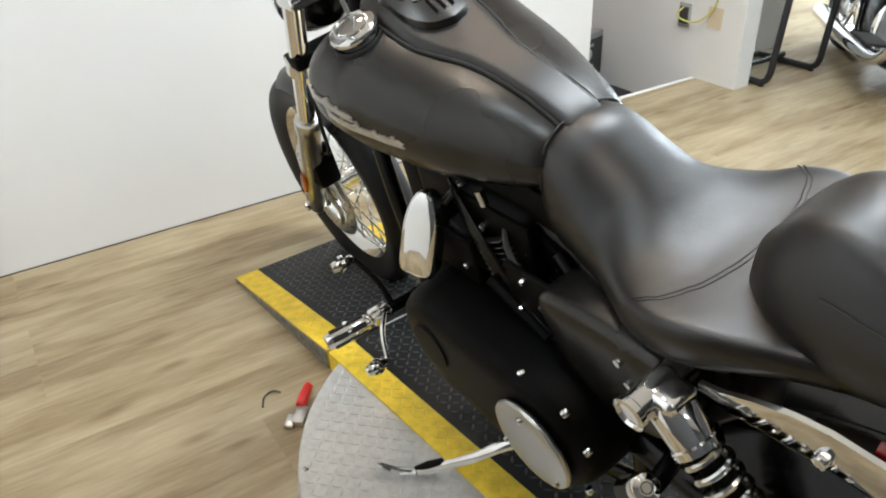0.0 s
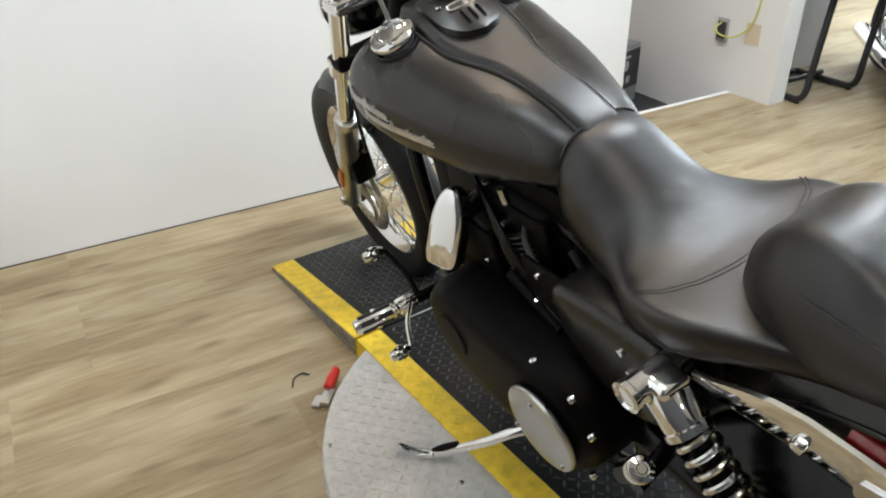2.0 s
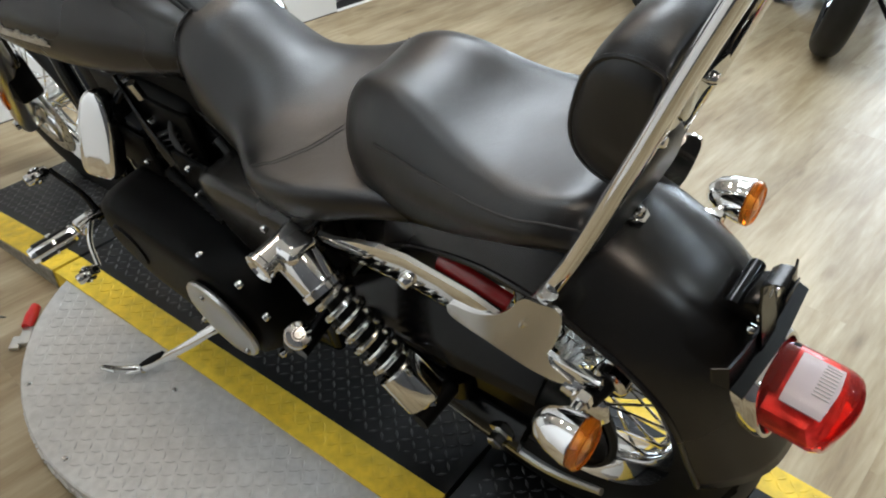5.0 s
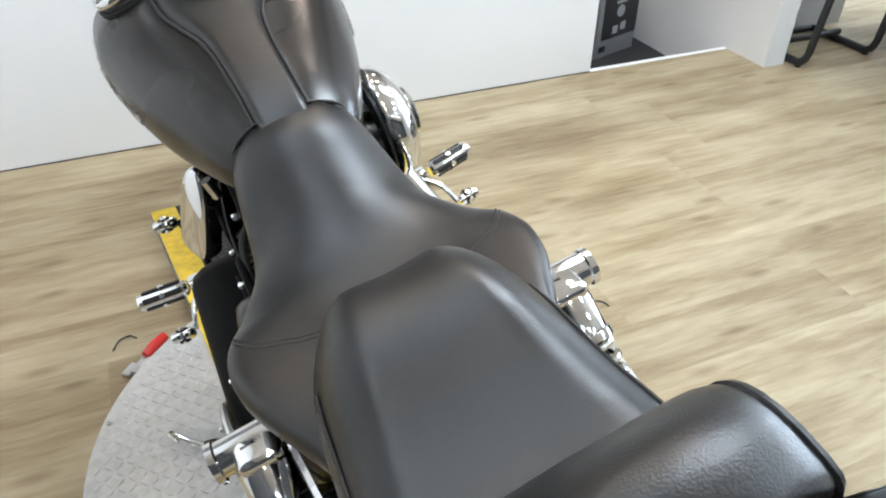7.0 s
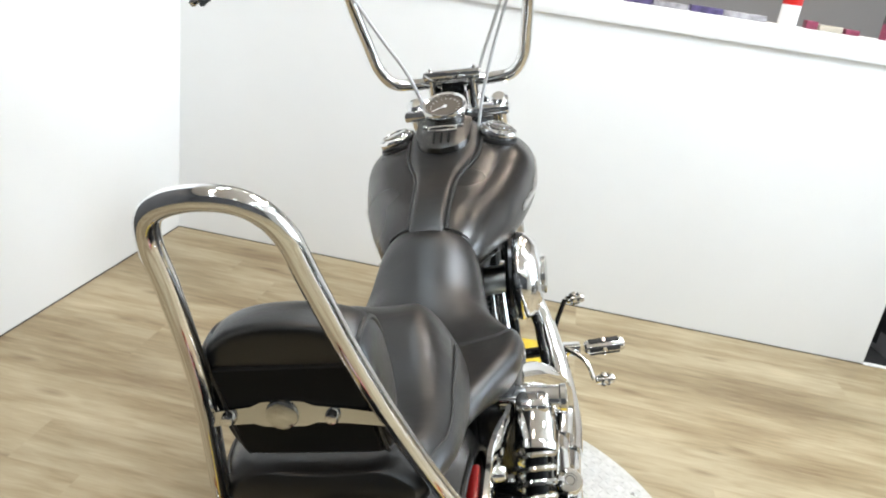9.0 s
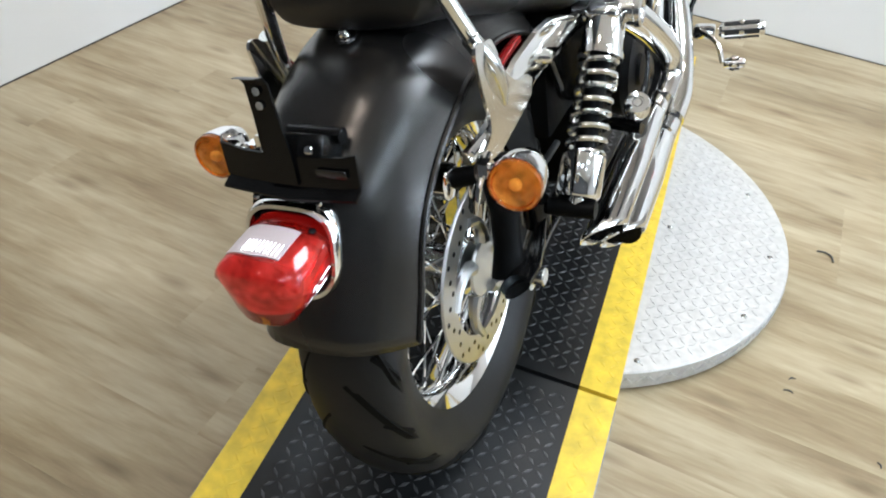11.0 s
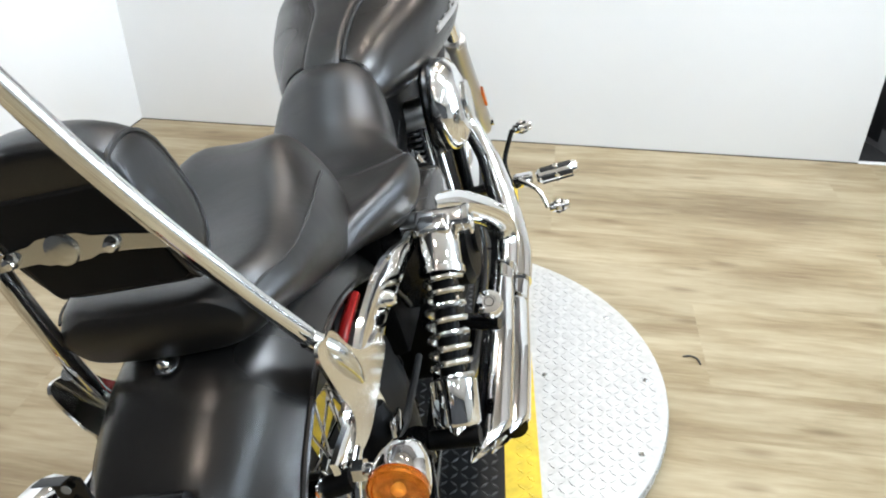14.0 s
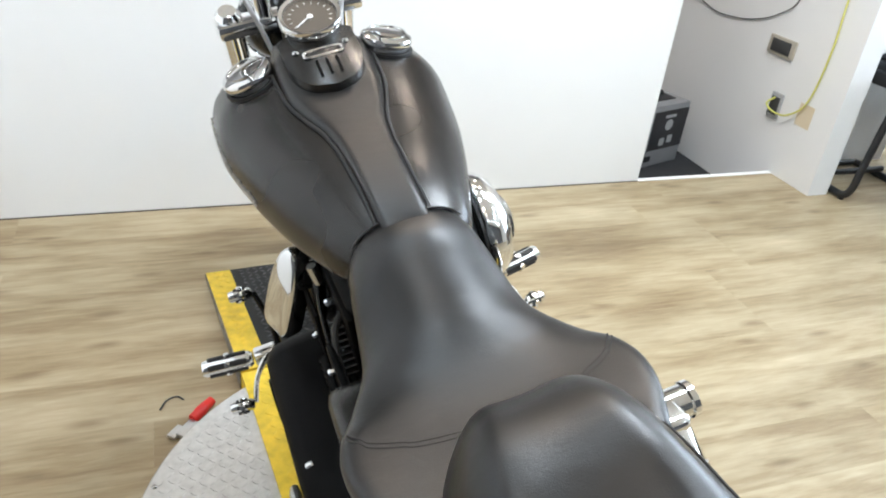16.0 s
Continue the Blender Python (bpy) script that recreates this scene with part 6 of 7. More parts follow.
sym(controls)
# side stand, swung out to the disc
to_bike = BIKE.inverted()
stand = part("side_stand", tube(bmesh.new(), [to_bike @ Vector(p) for p in ((-0.12, 0.60, 0.24), (-0.2, 0.65, 0.215), (-0.24, 0.69, 0.175), (-0.275, 0.75, 0.12), (-0.307, 0.806, 0.072))], [0.012, 0.0105, 0.0095, 0.009, 0.008], 12, 6, flat=0.7), M_CHROME, bike, "chrome side stand, swung out")
part("rubber_sleeve", tube(bmesh.new(), [to_bike @ Vector(p) for p in ((-0.274, 0.754, 0.126), (-0.29, 0.782, 0.102), (-0.304, 0.806, 0.079))], [0.0085, 0.009, 0.007], 10, 4, flat=0.7), M_BLACK, stand, "black rubber sleeve")
part("foot", tube(bmesh.new(), [to_bike @ Vector(p) for p in ((-0.304, 0.80, 0.075), (-0.315, 0.818, 0.066), (-0.328, 0.828, 0.063))], [0.009, 0.01, 0.007], 10, 4), M_CHROME, stand)
part("tang", tube(bmesh.new(), [to_bike @ Vector(p) for p in ((-0.308, 0.808, 0.076), (-0.335, 0.828, 0.08), (-0.36, 0.848, 0.09), (-0.366, 0.842, 0.095), (-0.352, 0.822, 0.09))], [0.006, 0.0045, 0.004, 0.004, 0.004], 8, 5), M_CHROME_SOFT, stand)


# ---- things in the niche and on the walls ----
M_CARD = mat("printed_carton", (0.23, 0.23, 0.235), 0.5, vary=0.06, scale=12)
M_PHOTO = mat("dark_carton_print", (0.015, 0.015, 0.017), 0.45, vary=0.3, scale=9)
M_GREYINK = mat("grey_print", (0.35, 0.35, 0.35), 0.5)
M_TAN = mat("tan_plastic", (0.42, 0.38, 0.31), 0.5)
M_DARKPLATE = mat("dark_cover_plate", (0.05, 0.05, 0.05), 0.45)
M_YCORD = mat("yellow_cord", (0.62, 0.6, 0.14), 0.5)
M_TAPE = mat("masking_tape", (0.68, 0.58, 0.42), 0.8)
M_TUBEBLACK = mat("black_powder_coat", (0.012, 0.012, 0.013), 0.4, vary=0.2, scale=15)
M_PURPLE = mat("purple_label", (0.07, 0.055, 0.14), 0.3, vary=0.5, scale=40)
M_PINK = mat("pink_label", (0.2, 0.035, 0.07), 0.35, vary=0.3, scale=60)
M_YELLOWBOX = mat("yellow_pack", (0.42, 0.34, 0.05), 0.45)
M_CLEARPLASTIC = mat("clear_plastic", (0.3, 0.29, 0.31), 0.2, vary=0.4, scale=35)

carton = empty("carton", "white and black printed cardboard carton on the concrete floor", "carton", pose(1.97, 2.93, -0.18, 0, 0, 17))
part("body", boxes(((-0.15, -0.13, 0.0), (0.15, 0.13, 0.33)), bevel=0.003), M_CARD, carton, "grey-white cardboard")
part("print_panel", boxes(((-0.12, -0.1325, 0.09), (0.148, -0.1305, 0.30))), M_PHOTO, carton, "dark printed panel")
part("print_spot", lathe([(0, 0.001), (0.03, 0.001), (0.03, 0)], 20, pose(0.01, -0.1325, 0.22, 90)), M_GREYINK, carton)
for lo, hi in (((-0.04, -0.1335, 0.11), (0.0, -0.1326, 0.15)), ((0.02, -0.1335, 0.12), (0.06, -0.1326, 0.16)), ((-0.03, -0.1335, 0.26), (0.05, -0.1326, 0.275))):
    part("print_spot", boxes((lo, hi)), M_GREYINK, carton)
part("print_panel", boxes(((-0.1525, 0.0, 0.03), (-0.1505, 0.128, 0.3)), ((-0.1525, -0.05, 0.1), (-0.1505, 0.0, 0.28)), bevel=0.0008), M_PHOTO, carton, "dark printed picture")
part("print_spot", lathe([(0, 0.001), (0.042, 0.001), (0.042, 0)], 24, pose(-0.153, 0.02, 0.19, 0, -90)), M_PHOTO, carton)
part("print_spot", lathe([(0, 0.001), (0.034, 0.001), (0.034, 0)], 24, pose(-0.1532, -0.062, 0.16, 0, -90)), M_GREYINK, carton)
part("print_spot", boxes(((-0.1515, -0.118, 0.24), (-0.1505, -0.085, 0.275))), M_PHOTO, carton)
part("tape_strip", boxes(((-0.1512, -0.022, 0.325), (-0.05, 0.022, 0.3312))), M_PHOTO, carton, "dark tape")
part("print_spot", boxes(((-0.13, -0.1335, 0.03), (-0.08, -0.1326, 0.06))), M_PHOTO, carton)
part("carry_handle", tube(bmesh.new(), [(-0.07, 0, 0.33), (-0.06, 0, 0.35), (0, 0, 0.356), (0.06, 0, 0.35), (0.07, 0, 0.33)], 0.009, 8), M_DARKPLATE, carton)
part("top_flap", boxes(((-0.1, -0.07, 0.3305), (0.1, 0.07, 0.334))), M_PHOTO, carton)


def wall_plate(name, y0, y1, z0, z1, label, mid, material, category):
    p = empty(name, label, category, pose(WING_X, (y0 + y1) / 2, (z0 + z1) / 2))
    h, w = (z1 - z0) / 2, (y1 - y0) / 2
    part("frame", boxes(((-0.012, -w, -h), (-0.0005, w, h)), bevel=0.003), material, p)
    part("insert", boxes(((-0.016, -w * 0.72, -h * 0.7), (-0.0125, w * 0.72, h * 0.7)), bevel=0.001), mid, p)
    return p


wall_plate("wall_outlet", 2.345, 2.415, 0.24, 0.355, "open dark electrical outlet with a yellow cord", M_DARKPLATE, M_GREYINK, "outlet")
wall_plate("thermostat", 2.37, 2.535, 0.507, 0.588, "tan wall thermostat with a dark window", M_DARKPLATE, M_TAN, "thermostat")
thing("masking_tape", boxes(((WING_X - 0.0012, 2.16, 0.26), (WING_X - 0.0002, 2.245, 0.36))), M_TAPE, "strip of beige masking tape on the wall", "tape")
thing("extension_cord", tube(bmesh.new(), [(WING_X - 0.016, 2.385, 0.335), (WING_X - 0.04, 2.40, 0.30), (WING_X - 0.03, 2.35, 0.275), (WING_X - 0.02, 2.275, 0.29), (WING_X - 0.012, 2.20, 0.38), (WING_X - 0.01, 2.175, 0.6), (WING_X - 0.01, 2.185, 0.82), (WING_X - 0.01, 2.2, 1.3)], 0.0042, 8), M_YCORD, "thin yellow extension cord on the wall", "cord")
thing("grey_cord", tube(bmesh.new(), [(WING_X - 0.006, 3.52, 1.05), (WING_X - 0.006, 3.43, 0.84), (WING_X - 0.006, 3.38, 0.755), (WING_X - 0.006, 3.19, 0.647), (WING_X - 0.006, 2.98, 0.587), (WING_X - 0.006, 2.8, 0.592), (WING_X - 0.006, 2.66, 0.62), (WING_X - 0.006, 2.54, 0.67), (WING_X - 0.006, 2.44, 0.76), (WING_X - 0.006, 2.42, 1.0)], 0.003, 6), M_DARKPLATE, "slack dark cable hanging on the wall", "cord")
thing("wall_cable", tube(bmesh.new(), [(2.62, BACK_Y - 0.006, 0.9), (2.62, BACK_Y - 0.006, 0.3), (2.60, BACK_Y - 0.012, 0.22), (2.57, BACK_Y - 0.006, 0.3), (2.56, BACK_Y - 0.006, 0.9)], 0.004, 6), M_DARKPLATE, "thin cable loop hanging on the white wall", "cord")


# ---- black tube stand with a shelf ----
st = empty("work_stand", "black powder-coated steel tube stand with a dark shelf", "stand", pose(2.39, 1.96, 0))
for x in (0.0, 0.4):
    part("leg_frame", tube(bmesh.new(), [(x, 0.35, 0.018), (x, 0.1, 0.018), (x, 0.03, 0.022), (x + 0.005, 0.0, 0.06), (x + 0.02, 0.0, 0.16), (x + 0.09, 0.02, 0.5)], 0.0165, 12), M_TUBEBLACK, st, "bent black steel tube")
    part("rubber_foot", lathe([(0, -0.0), (0.014, 0), (0.012, 0.02), (0, 0.02)], 10), M_RUBBERPAD, st, m=pose(x, 0.03, 0))
part("cross_tube", tube(bmesh.new(), [(0.0, 0.2, 0.05), (0.2, 0.19, 0.05), (0.4, 0.2, 0.05)], 0.0145, 12), M_TUBEBLACK, st)
part("cross_tube", tube(bmesh.new(), [(0.0, 0.35, 0.018), (0.2, 0.35, 0.018), (0.4, 0.35, 0.018)], 0.0145, 12), M_TUBEBLACK, st)
part("shelf", boxes(((0.02, -0.06, 0.5), (0.62, 0.36, 0.56)), bevel=0.012), M_TUBEBLACK, st, "dark shelf board")
mon = empty("monitor", "small black flat monitor standing on the shelf", "monitor", pose(2.7, 2.2, 0.56, 0, 0, 8))
part("screen", boxes(((-0.2, -0.012, 0.1), (0.2, 0.012, 0.36)), bevel=0.006), M_GLOSS, mon)
part("foot", boxes(((-0.09, -0.07, 0.0), (0.09, 0.07, 0.012)), ((-0.02, -0.006, 0.012), (0.02, 0.006, 0.12)), bevel=0.004), M_TUBEBLACK, mon)
dev = empty("desk_phone", "small dark device on the shelf", "device", pose(2.47, 2.08, 0.56))
part("body", boxes(((-0.05, -0.05, 0.0), (0.05, 0.06, 0.035)), bevel=0.008), M_TUBEBLACK, dev)
part("top", boxes(((-0.035, -0.03, 0.035), (0.035, 0.04, 0.06)), bevel=0.01), M_GLOSS, dev)

# ---- red-handled tool on the floor ----
tool = empty("hand_tool", "red-handled steel hand tool lying on the floor", "tool", pose(-0.395, 1.185, 0.0, 0, 0, 50))
part("handle", tube(bmesh.new(), [(-0.005, 0, 0.014), (0.03, 0, 0.014), (0.07, 0, 0.013)], [0.012, 0.014, 0.011], 10, flat=0.7), M_RED, tool, "red grip")
part("head", boxes(((-0.06, -0.022, 0.002), (-0.005, 0.006, 0.016)), ((-0.07, 0.0, 0.002), (-0.03, 0.022, 0.012)), bevel=0.003), M_ALU, tool, "grey steel head")
thing("wire_scrap", tube(bmesh.new(), [(-0.47, 1.24, 0.004), (-0.455, 1.27, 0.004), (-0.43, 1.28, 0.004), (-0.415, 1.265, 0.004)], 0.0022, 6), M_DARKPLATE, "short dark scrap of wire on the floor", "wire")
thing("wire_scrap", tube(bmesh.new(), [(0.68, 0.955, 0.003), (0.70, 0.96, 0.003), (0.715, 0.95, 0.003), (0.72, 0.93, 0.003)], 0.0022, 6), M_DARKPLATE, "short dark scrap of wire on the floor", "wire")


# scraps on the floor
for sx, sy, sa, sl in ((0.667, 0.478, 35, 0.016), (0.663, 0.439, 5, 0.02), (0.839, 0.342, -60, 0.013)):
    thing("floor_scrap", tube(bmesh.new(), [(-sl / 2, 0, 0.0012), (0, 0.003, 0.0018), (sl / 2, 0, 0.0012)], [0.0012, 0.0018, 0.001], 6, 3), M_DARKPLATE, "small dark scrap lying on the oak floor", "scrap", "", "floor scraps", pose(sx, sy, 0, 0, 0, sa))

# ---- things on the ledge ----
def bottle(x, y, h, r, body, capm, band, label, name="bottle", nozzle=True):
    b = empty(name, label, "bottle", pose(x, y, LEDGE_Z))
    part("body", lathe([(0, 0.0), (r * 0.95, 0.0), (r, 0.006), (r, h * 0.68), (r * 0.8, h * 0.76), (r * 0.4, h * 0.82), (r * 0.4, h * 0.86), (0, h * 0.86)], 24), body, b)
    if band:
        part("label_band", lathe([(r + 0.0006, h * 0.40), (r + 0.0012, h * 0.41), (r + 0.0012, h * 0.62), (r + 0.0006, h * 0.63)], 24), band, b)
    part("cap", lathe([(r * 0.45, h * 0.84), (r * 0.45, h * 0.92), (r * (0.18 if nozzle else 0.4), h), (0, h)], 16), capm, b)
    return b


bottle(0.852, 2.37, 0.185, 0.034, M_WHITE, M_WHITE, M_RED, "white squeeze bottle with a red band")
bottle(1.2, 2.38, 0.14, 0.017, M_PINK, M_WHITE, M_DARKPLATE, "dark pink aerosol can with a white cap", "spray_can", False)
sprayer = bottle(1.262, 2.42, 0.15, 0.024, M_CLEARPLASTIC, M_DARKPLATE, None, "clear spray bottle with a grey trigger head", "spray_bottle", False)
part("trigger_head", boxes(((-0.035, -0.01, 0.165), (0.022, 0.01, 0.186)), ((-0.045, -0.006, 0.17), (-0.035, 0.006, 0.182)), ((-0.008, -0.008, 0.145), (0.008, 0.008, 0.165)), bevel=0.003), M_GREYINK, sprayer, "grey trigger head")
part("trigger", tube(bmesh.new(), [(-0.02, 0, 0.168), (-0.026, 0, 0.15), (-0.022, 0, 0.13)], 0.004, 6, 3), M_GREYINK, sprayer)
for x0, x1, h, matl, lab in ((0.25, 0.36, 0.028, M_PURPLE, "long purple pack lying on the ledge"), (0.361, 0.49, 0.02, M_CLEARPLASTIC, "grey clear plastic tray on the ledge"), (0.5, 0.62, 0.024, M_PURPLE, "long purple pack lying on the ledge"), (0.621, 0.78, 0.022, M_CLEARPLASTIC, "grey clear plastic tray on the ledge")):
    tagged(thing("pack", boxes(((x0, 2.36, LEDGE_Z), (x1, 2.44, LEDGE_Z + h)), bevel=0.004), matl, lab, "pack"))
for x0, x1, h, matl, lab in ((0.92, 0.96, 0.03, M_PINK, "small pink pack on the ledge"), (0.965, 1.05, 0.022, M_TAN, "small tan pack on the ledge"), (1.06, 1.11, 0.02, M_PINK, "small pink pack on the ledge")):
    thing("small_pack", boxes(((x0, 2.36, LEDGE_Z), (x1, 2.42, LEDGE_Z + h)), bevel=0.004), matl, lab, "pack")
toy = empty("yellow_toy", "yellow and dark plastic model on the ledge", "model", pose(1.37, 2.40, LEDGE_Z))
part("base", boxes(((-0.085, -0.025, 0.012), (0.05, 0.025, 0.026)), bevel=0.004), M_YELLOWBOX, toy)
part("tower", tube(bmesh.new(), [(-0.05, 0, 0.026), (-0.02, 0, 0.07), (0.012, 0, 0.085), (0.02, 0, 0.055)], [0.012, 0.01, 0.012, 0.008], 10, 4), M_YELLOWBOX, toy)
for wx, wz, wr in ((-0.065, 0.022, 0.022), (0.02, 0.045, 0.03), (0.055, 0.026, 0.026)):
    tyre = part("wheel", lathe([(wr * 0.55, -0.008), (wr * 0.9, -0.01), (wr, 0), (wr * 0.9, 0.01), (wr * 0.55, 0.008), (wr * 0.55, -0.008)], 20, pose(wx, -0.034, wz, 90)), M_DARKPLATE, toy, "dark wheel")
    part("hub", lathe([(0, 0.004), (wr * 0.5, 0.003), (wr * 0.55, -0.004), (0, -0.004)], 12, pose(wx, -0.034, wz, 90)), M_GREYINK, tyre)
for a, b2 in (((-0.03, -0.02, 0.07), (0.06, -0.03, 0.095)), ((0.0, -0.03, 0.02), (0.075, -0.03, 0.075)), ((-0.08, -0.03, 0.05), (-0.02, -0.03, 0.03))):
    part("arm", rod(a, b2, 0.005, 8), M_DARKPLATE, toy)



# ---- parked motorcycles ----
def parked(m, steer, style, label, detail=True):
    """Front contact point at the origin, the rest towards -y; simple but whole."""
    b = empty("parked_motorcycle", label, "motorcycle", m, "parked motorcycles")
    WB = 1.5

    def w(name, centre, r, tw, turn):
        o = empty_part(name, b, "front wheel" if centre[1] > -0.5 else "rear wheel")
        o.matrix_basis = Matrix.Translation(centre) @ pose(0, 0, 0, 0, 0, turn)
        hw = tw / 2
        prof = []
        for k in range(17):
            a = math.pi * (k / 16) - math.pi / 2
            prof.append((r - 0.055 * (1 - math.cos(a)) ** 1.0, hw * math.sin(a)))
        part("tyre", lathe([(r - 0.075, -hw * 0.75)] + prof + [(r - 0.075, hw * 0.75)], 64, TURN_X), M_RUBBER, o, "black tyre", 60)
        rr = r - 0.07
        part("rim", lathe([(rr - 0.03, -hw * 0.6), (rr + 0.002, -hw * 0.8), (rr + 0.004, -hw * 0.6), (rr - 0.008, -hw * 0.5), (rr - 0.012, 0), (rr - 0.008, hw * 0.5), (rr + 0.004, hw * 0.6), (rr + 0.002, hw * 0.8), (rr - 0.03, hw * 0.6), (rr - 0.034, 0), (rr - 0.03, -hw * 0.6)], 64, TURN_X), M_CHROME, o, "polished rim")
        part("hub", lathe([(0, -0.05), (0.03, -0.05), (0.045, -0.035), (0.04, 0), (0.045, 0.035), (0.03, 0.05), (0, 0.05)], 24, TURN_X), M_CHROME, o)
        if style == "curved":
            first = None
            for k in range(5):
                for q in (-0.11, 0.11):
                    a = 360 * k / 5
                    if q not in (first or {}):
                        pts = [(0.0, p * math.cos(t), p * math.sin(t)) for p, t in ((0.035, q * 2.2), (0.09, q * 1.3 + 0.18), (0.15, q + 0.32), (rr - 0.02, q * 0.9 + 0.3))]
                        sp = part("spoke", tube(bmesh.new(), pts, [0.016, 0.0115, 0.0105, 0.014], 8, 5), M_CHROME, o, "curved polished spoke", m=pose(0, 0, 0, a))
                        first = {**(first or {}), q: sp}
                    else:
                        again("spoke", first[q], o, pose(0, 0, 0, a))
        else:
            bm = lathe([(0.05, -0.012), (rr - 0.03, -0.004), (rr - 0.03, 0.004), (0.05, 0.012)], 48, TURN_X)
            part("wheel_disc", bm, M_CHROME_SOFT, o, "polished solid wheel")
        for s in (-1,):
            d = part("brake_disc", lathe([(0.09, -0.002), (0.145, -0.002), (0.145, 0.002), (0.09, 0.002), (0.09, -0.002)], 40, Matrix.Translation((s * 0.055, 0, 0)) @ TURN_X), M_ALU, o)
            part("disc_carrier", lathe([(0.03, 0), (0.058, 0.001), (0.058, -0.001), (0.03, -0.001)], 20, Matrix.Translation((s * 0.055, 0, 0)) @ TURN_X), M_CHROME_SOFT, d)
        return o

    fw = w("front_wheel", (0, 0, 0.33), 0.33, 0.12, steer)
    w("rear_wheel", (0, -WB, 0.33), 0.33, 0.17, 0)
    S = Matrix.Translation((0, 0, 0.33)) @ pose(0, 0, 0, 0, 0, steer)
    for s in (-1, 1):
        a, c = S @ Vector((s * 0.105, 0.0, -0.02)), S @ Vector((s * 0.105, -0.36, 0.62))
        leg = part("fork_leg", rod(a, a + (c - a) * 0.55, 0.03, 16), M_CHROME, b, "chrome fork leg")
        part("fork_tube", rod(a + (c - a) * 0.5, c, 0.022, 14), M_CHROME, b)
        part("reflector", boxes(((-0.006, -0.012, -0.03), (0.006, 0.012, 0.03)), bevel=0.003), M_LENS_AMBER, b, "amber reflector", m=Matrix.Translation(a + (c - a) * 0.3 + Vector((s * 0.03, 0.02, 0))))
        part("caliper", boxes(((-0.03, -0.05, -0.06), (0.03, 0.05, 0.06)), bevel=0.014), M_CHROME_SOFT, b, "polished brake caliper", m=S @ pose(s * 0.075, -0.12, 0.02, -30))
    thick(part("front_fender", fender_mesh(Vector((0, 0, 0)), lambda q: 0.36, lambda q: 0.075, 20, 160, lip=0.06, flat=2.6), M_GLOSS, b, "gloss black fender", m=S), 0.003)
    # engine, frame, tank, seat
    e = part("engine", lathe([(0, -0.14), (0.13, -0.14), (0.15, -0.12), (0.15, 0.12), (0.13, 0.14), (0, 0.14)], 32, Matrix.Translation((0, -0.72, 0.30)) @ TURN_X), M_GLOSS, b, "black and chrome V-twin engine")
    for tilt in (22, -23):
        base = Matrix.Translation((0, -0.72, 0.32)) @ pose(0, 0, 0, tilt)
        bm = bmesh.new()
        for k in range(12):
            bmesh.ops.create_cube(bm, size=1, matrix=base @ Matrix.Translation((0, 0, 0.11 + k * 0.0135)) @ Matrix.Diagonal((0.15, 0.13, 0.006, 1)))
        part("cylinder_fins", bm, M_ALU, e, "finned cylinder")
        part("rocker_box", boxes(((-0.08, -0.065, 0.275), (0.08, 0.065, 0.345)), bevel=0.018, seg=3), M_CHROME, e, "chrome rocker box", m=base)
        for sx in (-0.1, -0.12):
            part("pushrod_tube", rod(base @ Vector((sx, 0.02, 0.02)), base @ Vector((sx + 0.02, 0.0, 0.27)), 0.01, 10), M_CHROME, e)
    for s in (-1, 1):
        part("engine_cover", lathe([(0.12, 0), (0.12, 0.025), (0.1, 0.04), (0, 0.045)], 32, Matrix.Translation((s * 0.14, -0.74, 0.30)) @ pose(0, 0, 0, 0, 90 * s)), M_CHROME, e, "chrome engine cover")
        part("exhaust_pipe", tube(bmesh.new(), [(s * 0.08, -0.62, 0.56), (s * 0.17, -0.5, 0.48), (s * 0.2, -0.48, 0.3), (s * 0.2, -0.62, 0.17), (s * 0.2, -1.0, 0.16), (s * 0.2, -1.55, 0.2)], [0.024, 0.024, 0.026, 0.03, 0.04, 0.045], 14), M_CHROME, b, "chrome exhaust pipe")
        part("frame_tube", tube(bmesh.new(), [(s * 0.07, -0.32, 0.78), (s * 0.11, -0.42, 0.35), (s * 0.11, -0.5, 0.16), (s * 0.12, -1.05, 0.15), (s * 0.12, -1.2, 0.35), (s * 0.12, -WB, 0.33)], 0.018, 12), M_GLOSS, b)
        footrest = part("floorboard", boxes(((s * 0.29 - 0.06, -0.66, 0.27), (s * 0.29 + 0.06, -0.42, 0.285)), bevel=0.006), M_RUBBERPAD, b, "black rubber floorboard")
    part("lower_cover", boxes(((-0.11, -1.1, 0.13), (0.11, -0.5, 0.2)), bevel=0.02), M_GLOSS, b)
    part("gearbox", boxes(((-0.13, -1.12, 0.2), (0.13, -0.86, 0.45)), bevel=0.03), M_GLOSS, b)
    loops = [section(v, h, zc, up, dn, 2.4, 32) for v, h, zc, up, dn in ((-0.36, 0.06, 0.80, 0.03, 0.03), (-0.40, 0.12, 0.80, 0.09, 0.08), (-0.52, 0.17, 0.80, 0.12, 0.11), (-0.68, 0.165, 0.79, 0.11, 0.10), (-0.82, 0.12, 0.77, 0.07, 0.07), (-0.9, 0.07, 0.76, 0.03, 0.03))]
    part("fuel_tank", rings(bmesh.new(), loops), M_GLOSS, b, "gloss black fuel tank", 60)
    loops = [section(v, h, zc, up, dn, 2.6, 32) for v, h, zc, up, dn in ((-0.86, 0.09, 0.72, 0.05, 0.05), (-1.0, 0.16, 0.68, 0.05, 0.05), (-1.2, 0.17, 0.68, 0.06, 0.05), (-1.35, 0.13, 0.72, 0.06, 0.04), (-1.55, 0.11, 0.73, 0.05, 0.03), (-1.62, 0.07, 0.73, 0.02, 0.02))]
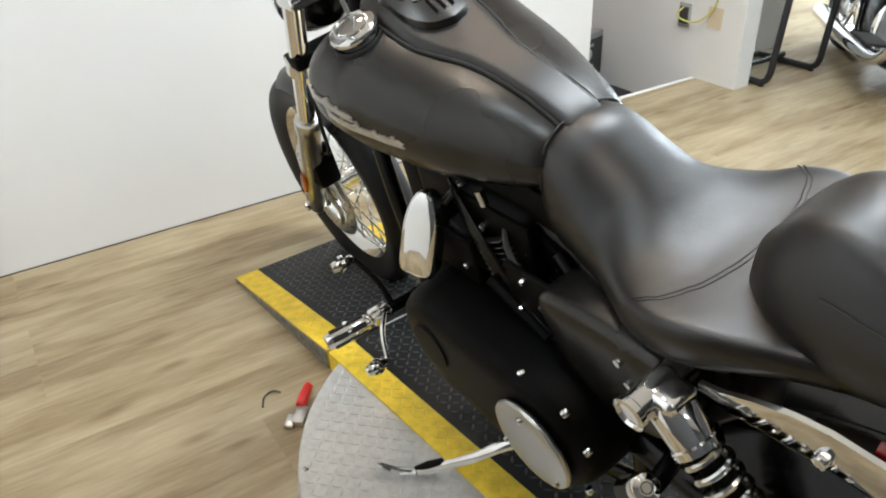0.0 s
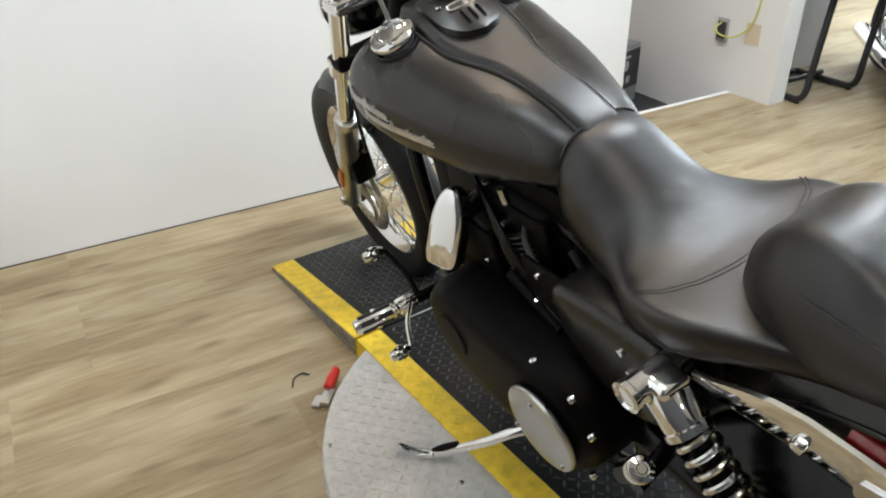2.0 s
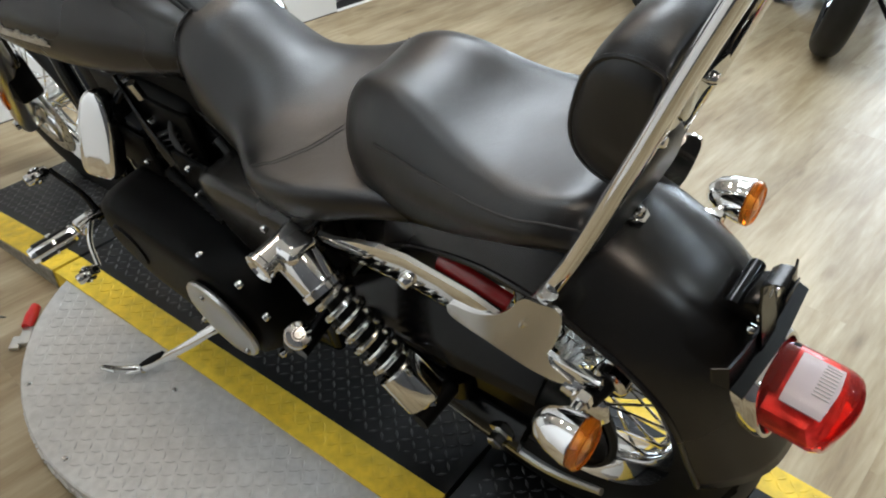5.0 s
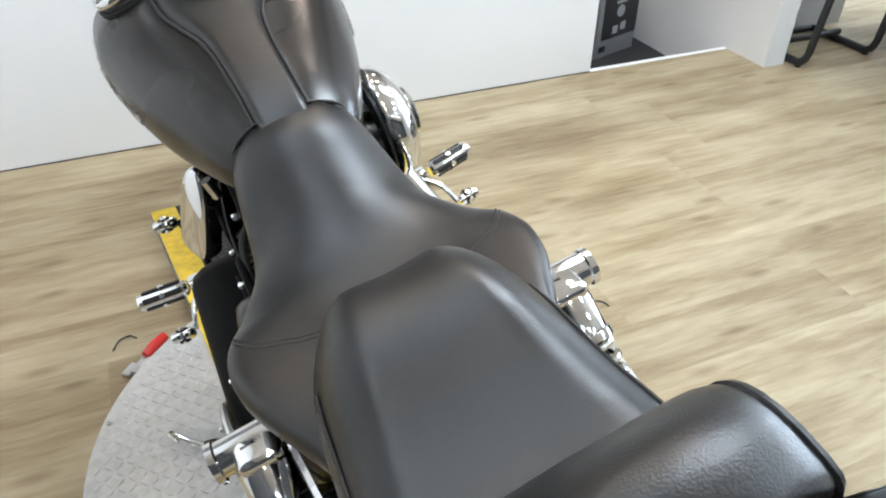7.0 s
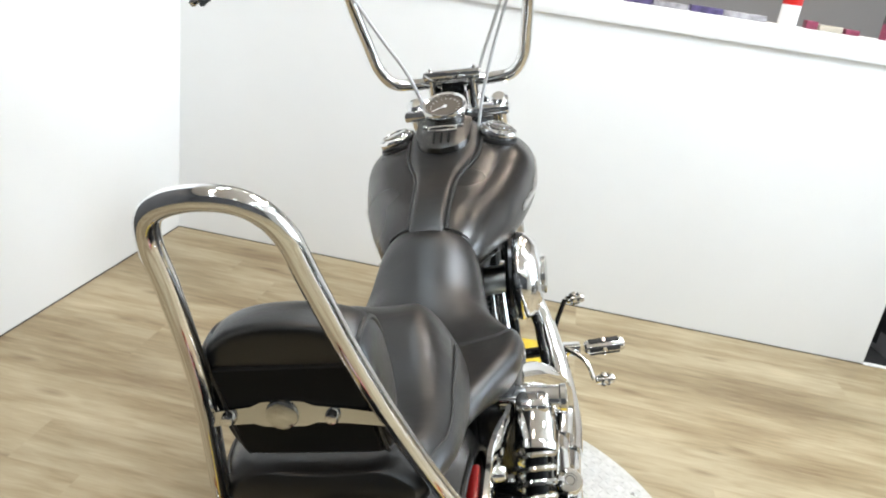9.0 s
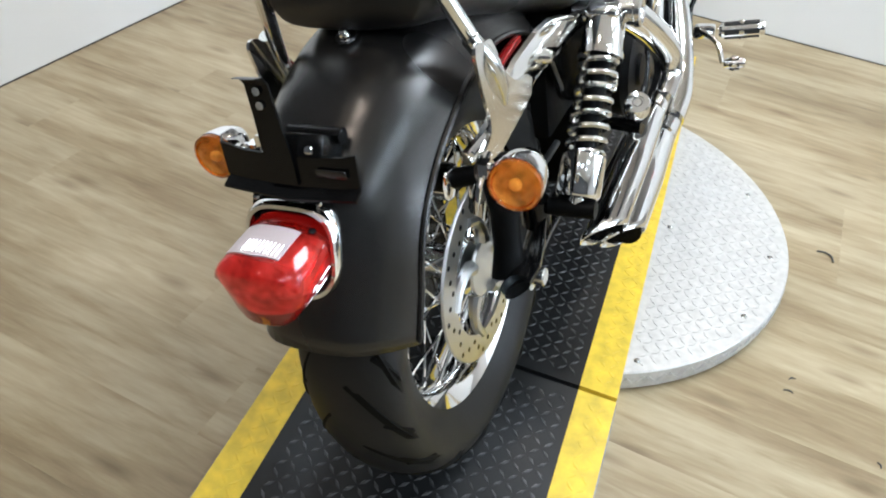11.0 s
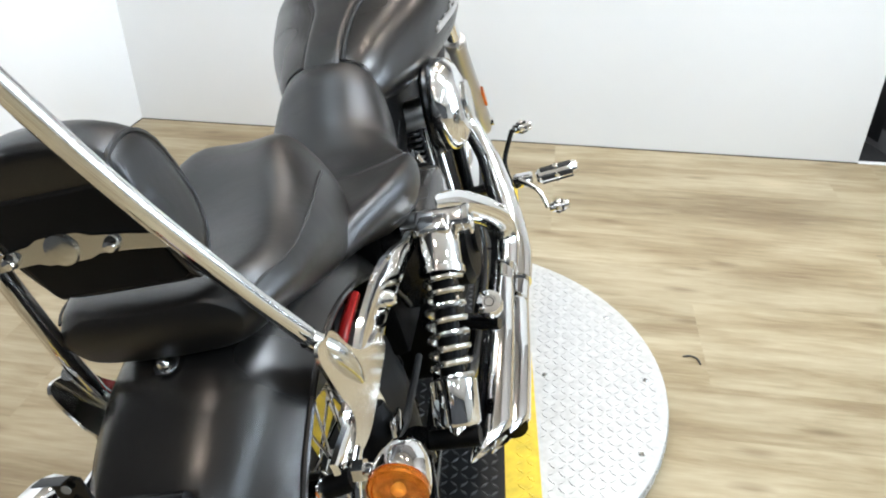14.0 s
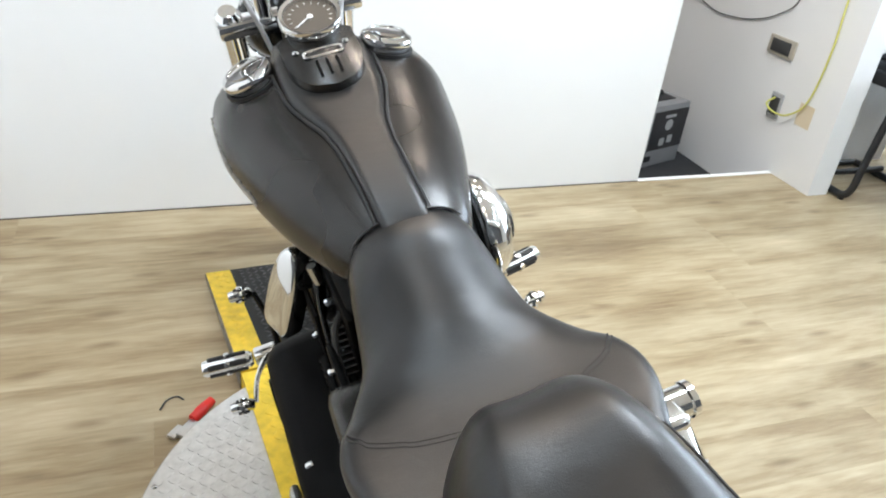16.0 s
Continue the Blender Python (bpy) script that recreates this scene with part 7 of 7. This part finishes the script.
    part("seat", rings(bmesh.new(), loops), M_LEATHER, b, "black leather seat", 60)
    thick(part("rear_fender", fender_mesh(Vector((0, -WB, 0.33)), lambda q: 0.38, lambda q: 0.105, 40, 165, lip=0.07, flat=2.8), M_GLOSS, b, "gloss black rear fender"), 0.003)
    H = S @ Matrix.Translation((0, 0, -0.33))
    part("handlebar", tube(bmesh.new(), [H @ Vector(p) for p in ((-0.42, -0.62, 1.06), (-0.3, -0.5, 1.1), (-0.12, -0.42, 1.06), (0, -0.42, 1.03), (0.12, -0.42, 1.06), (0.3, -0.5, 1.1), (0.42, -0.62, 1.06))], 0.0145, 12), M_CHROME, b)
    part("headlight", lathe([(0, -0.1), (0.06, -0.08), (0.09, 0.0), (0.092, 0.03), (0, 0.04)], 28, H @ along((0, -0.30, 0.86), (0, -0.2, 0.86))), M_CHROME, b)
    part("side_stand", rod((-0.12, -0.6, 0.15), (-0.28, -0.52, 0.01), 0.012, 10), M_GLOSS, b)
    return b


def stand_at(x, y, dx, dy, lean=-8):
    """Front contact at (x, y), the tail in direction (dx, dy)."""
    yaw = math.degrees(math.atan2(-dx, dy)) + 180
    return pose(x, y, 0.002, 0, lean, yaw)


parked(stand_at(2.38, 1.08, 0.65, 0.76) @ Matrix.Diagonal((0.9, 0.9, 0.9, 1)), 32, "curved", "gloss black cruiser motorcycle with curved chrome wheel spokes, parked")
parked(stand_at(3.12, 0.90, 0.72, 0.69), 26, "solid", "gloss black touring motorcycle with polished solid front wheel, parked")
parked(stand_at(2.58, 0.45, 0.965, 0.26), 0, "solid", "gloss black motorcycle with a black front tyre, parked")

# ---- oak planks of the floor, along the partition ----
PW, PL = 0.178, 1.22
made = {}
rnd = random.Random(11)
floor_ob = bpy.data.objects["floor"]
rows_y = [WALL_Y - 0.002 - k * PW for k in range(int((WALL_Y - ROOM_Y) / PW) + 1)]
extra = []


def plank_mesh(L, W):
    g = 0.00006
    bm = bmesh.new()
    box(bm, (g, -W + g, -0.0055), (L - g, -g, 0.0))
    return mesh("plank", bm, M_WOOD, 30)


def plank(x0, L, y, W, kinds):
    key = (round(L, 2), round(W, 3))
    if key not in kinds:
        kinds[key] = plank_mesh(*key)
    o = new("plank", kinds[key])
    o.parent = floor_ob
    o.matrix_basis = pose(x0, y, 0)
    return o


far = bmesh.new()
for k, y in enumerate(rows_y):
    W = min(PW, y - ROOM_Y)
    x = LEFT_X - rnd.choice((0.0, 0.2, 0.4, 0.61, 0.81, 1.0))
    while x < ROOM_X:
        x0, x1 = max(x, LEFT_X), min(x + PL, ROOM_X)
        near = x0 < 3.4 and y > -1.9
        if x1 - x0 > 0.03 and W > 0.02:
            if near:
                plank(round(x0, 3), x1 - x0, y, W, made)
            else:
                box(far, (x0 + 0.0003, y - W + 0.0003, -0.0055), (x1 - 0.0003, y - 0.0003, 0.0))
        x += PL
box(far, (WING_X + 0.115, WALL_Y, -0.0055), (ROOM_X, 4.2, 0.0))
o = thing("far_planks", far, M_WOOD, smooth=30)
o.parent = floor_ob
o["kind"] = "stuff"
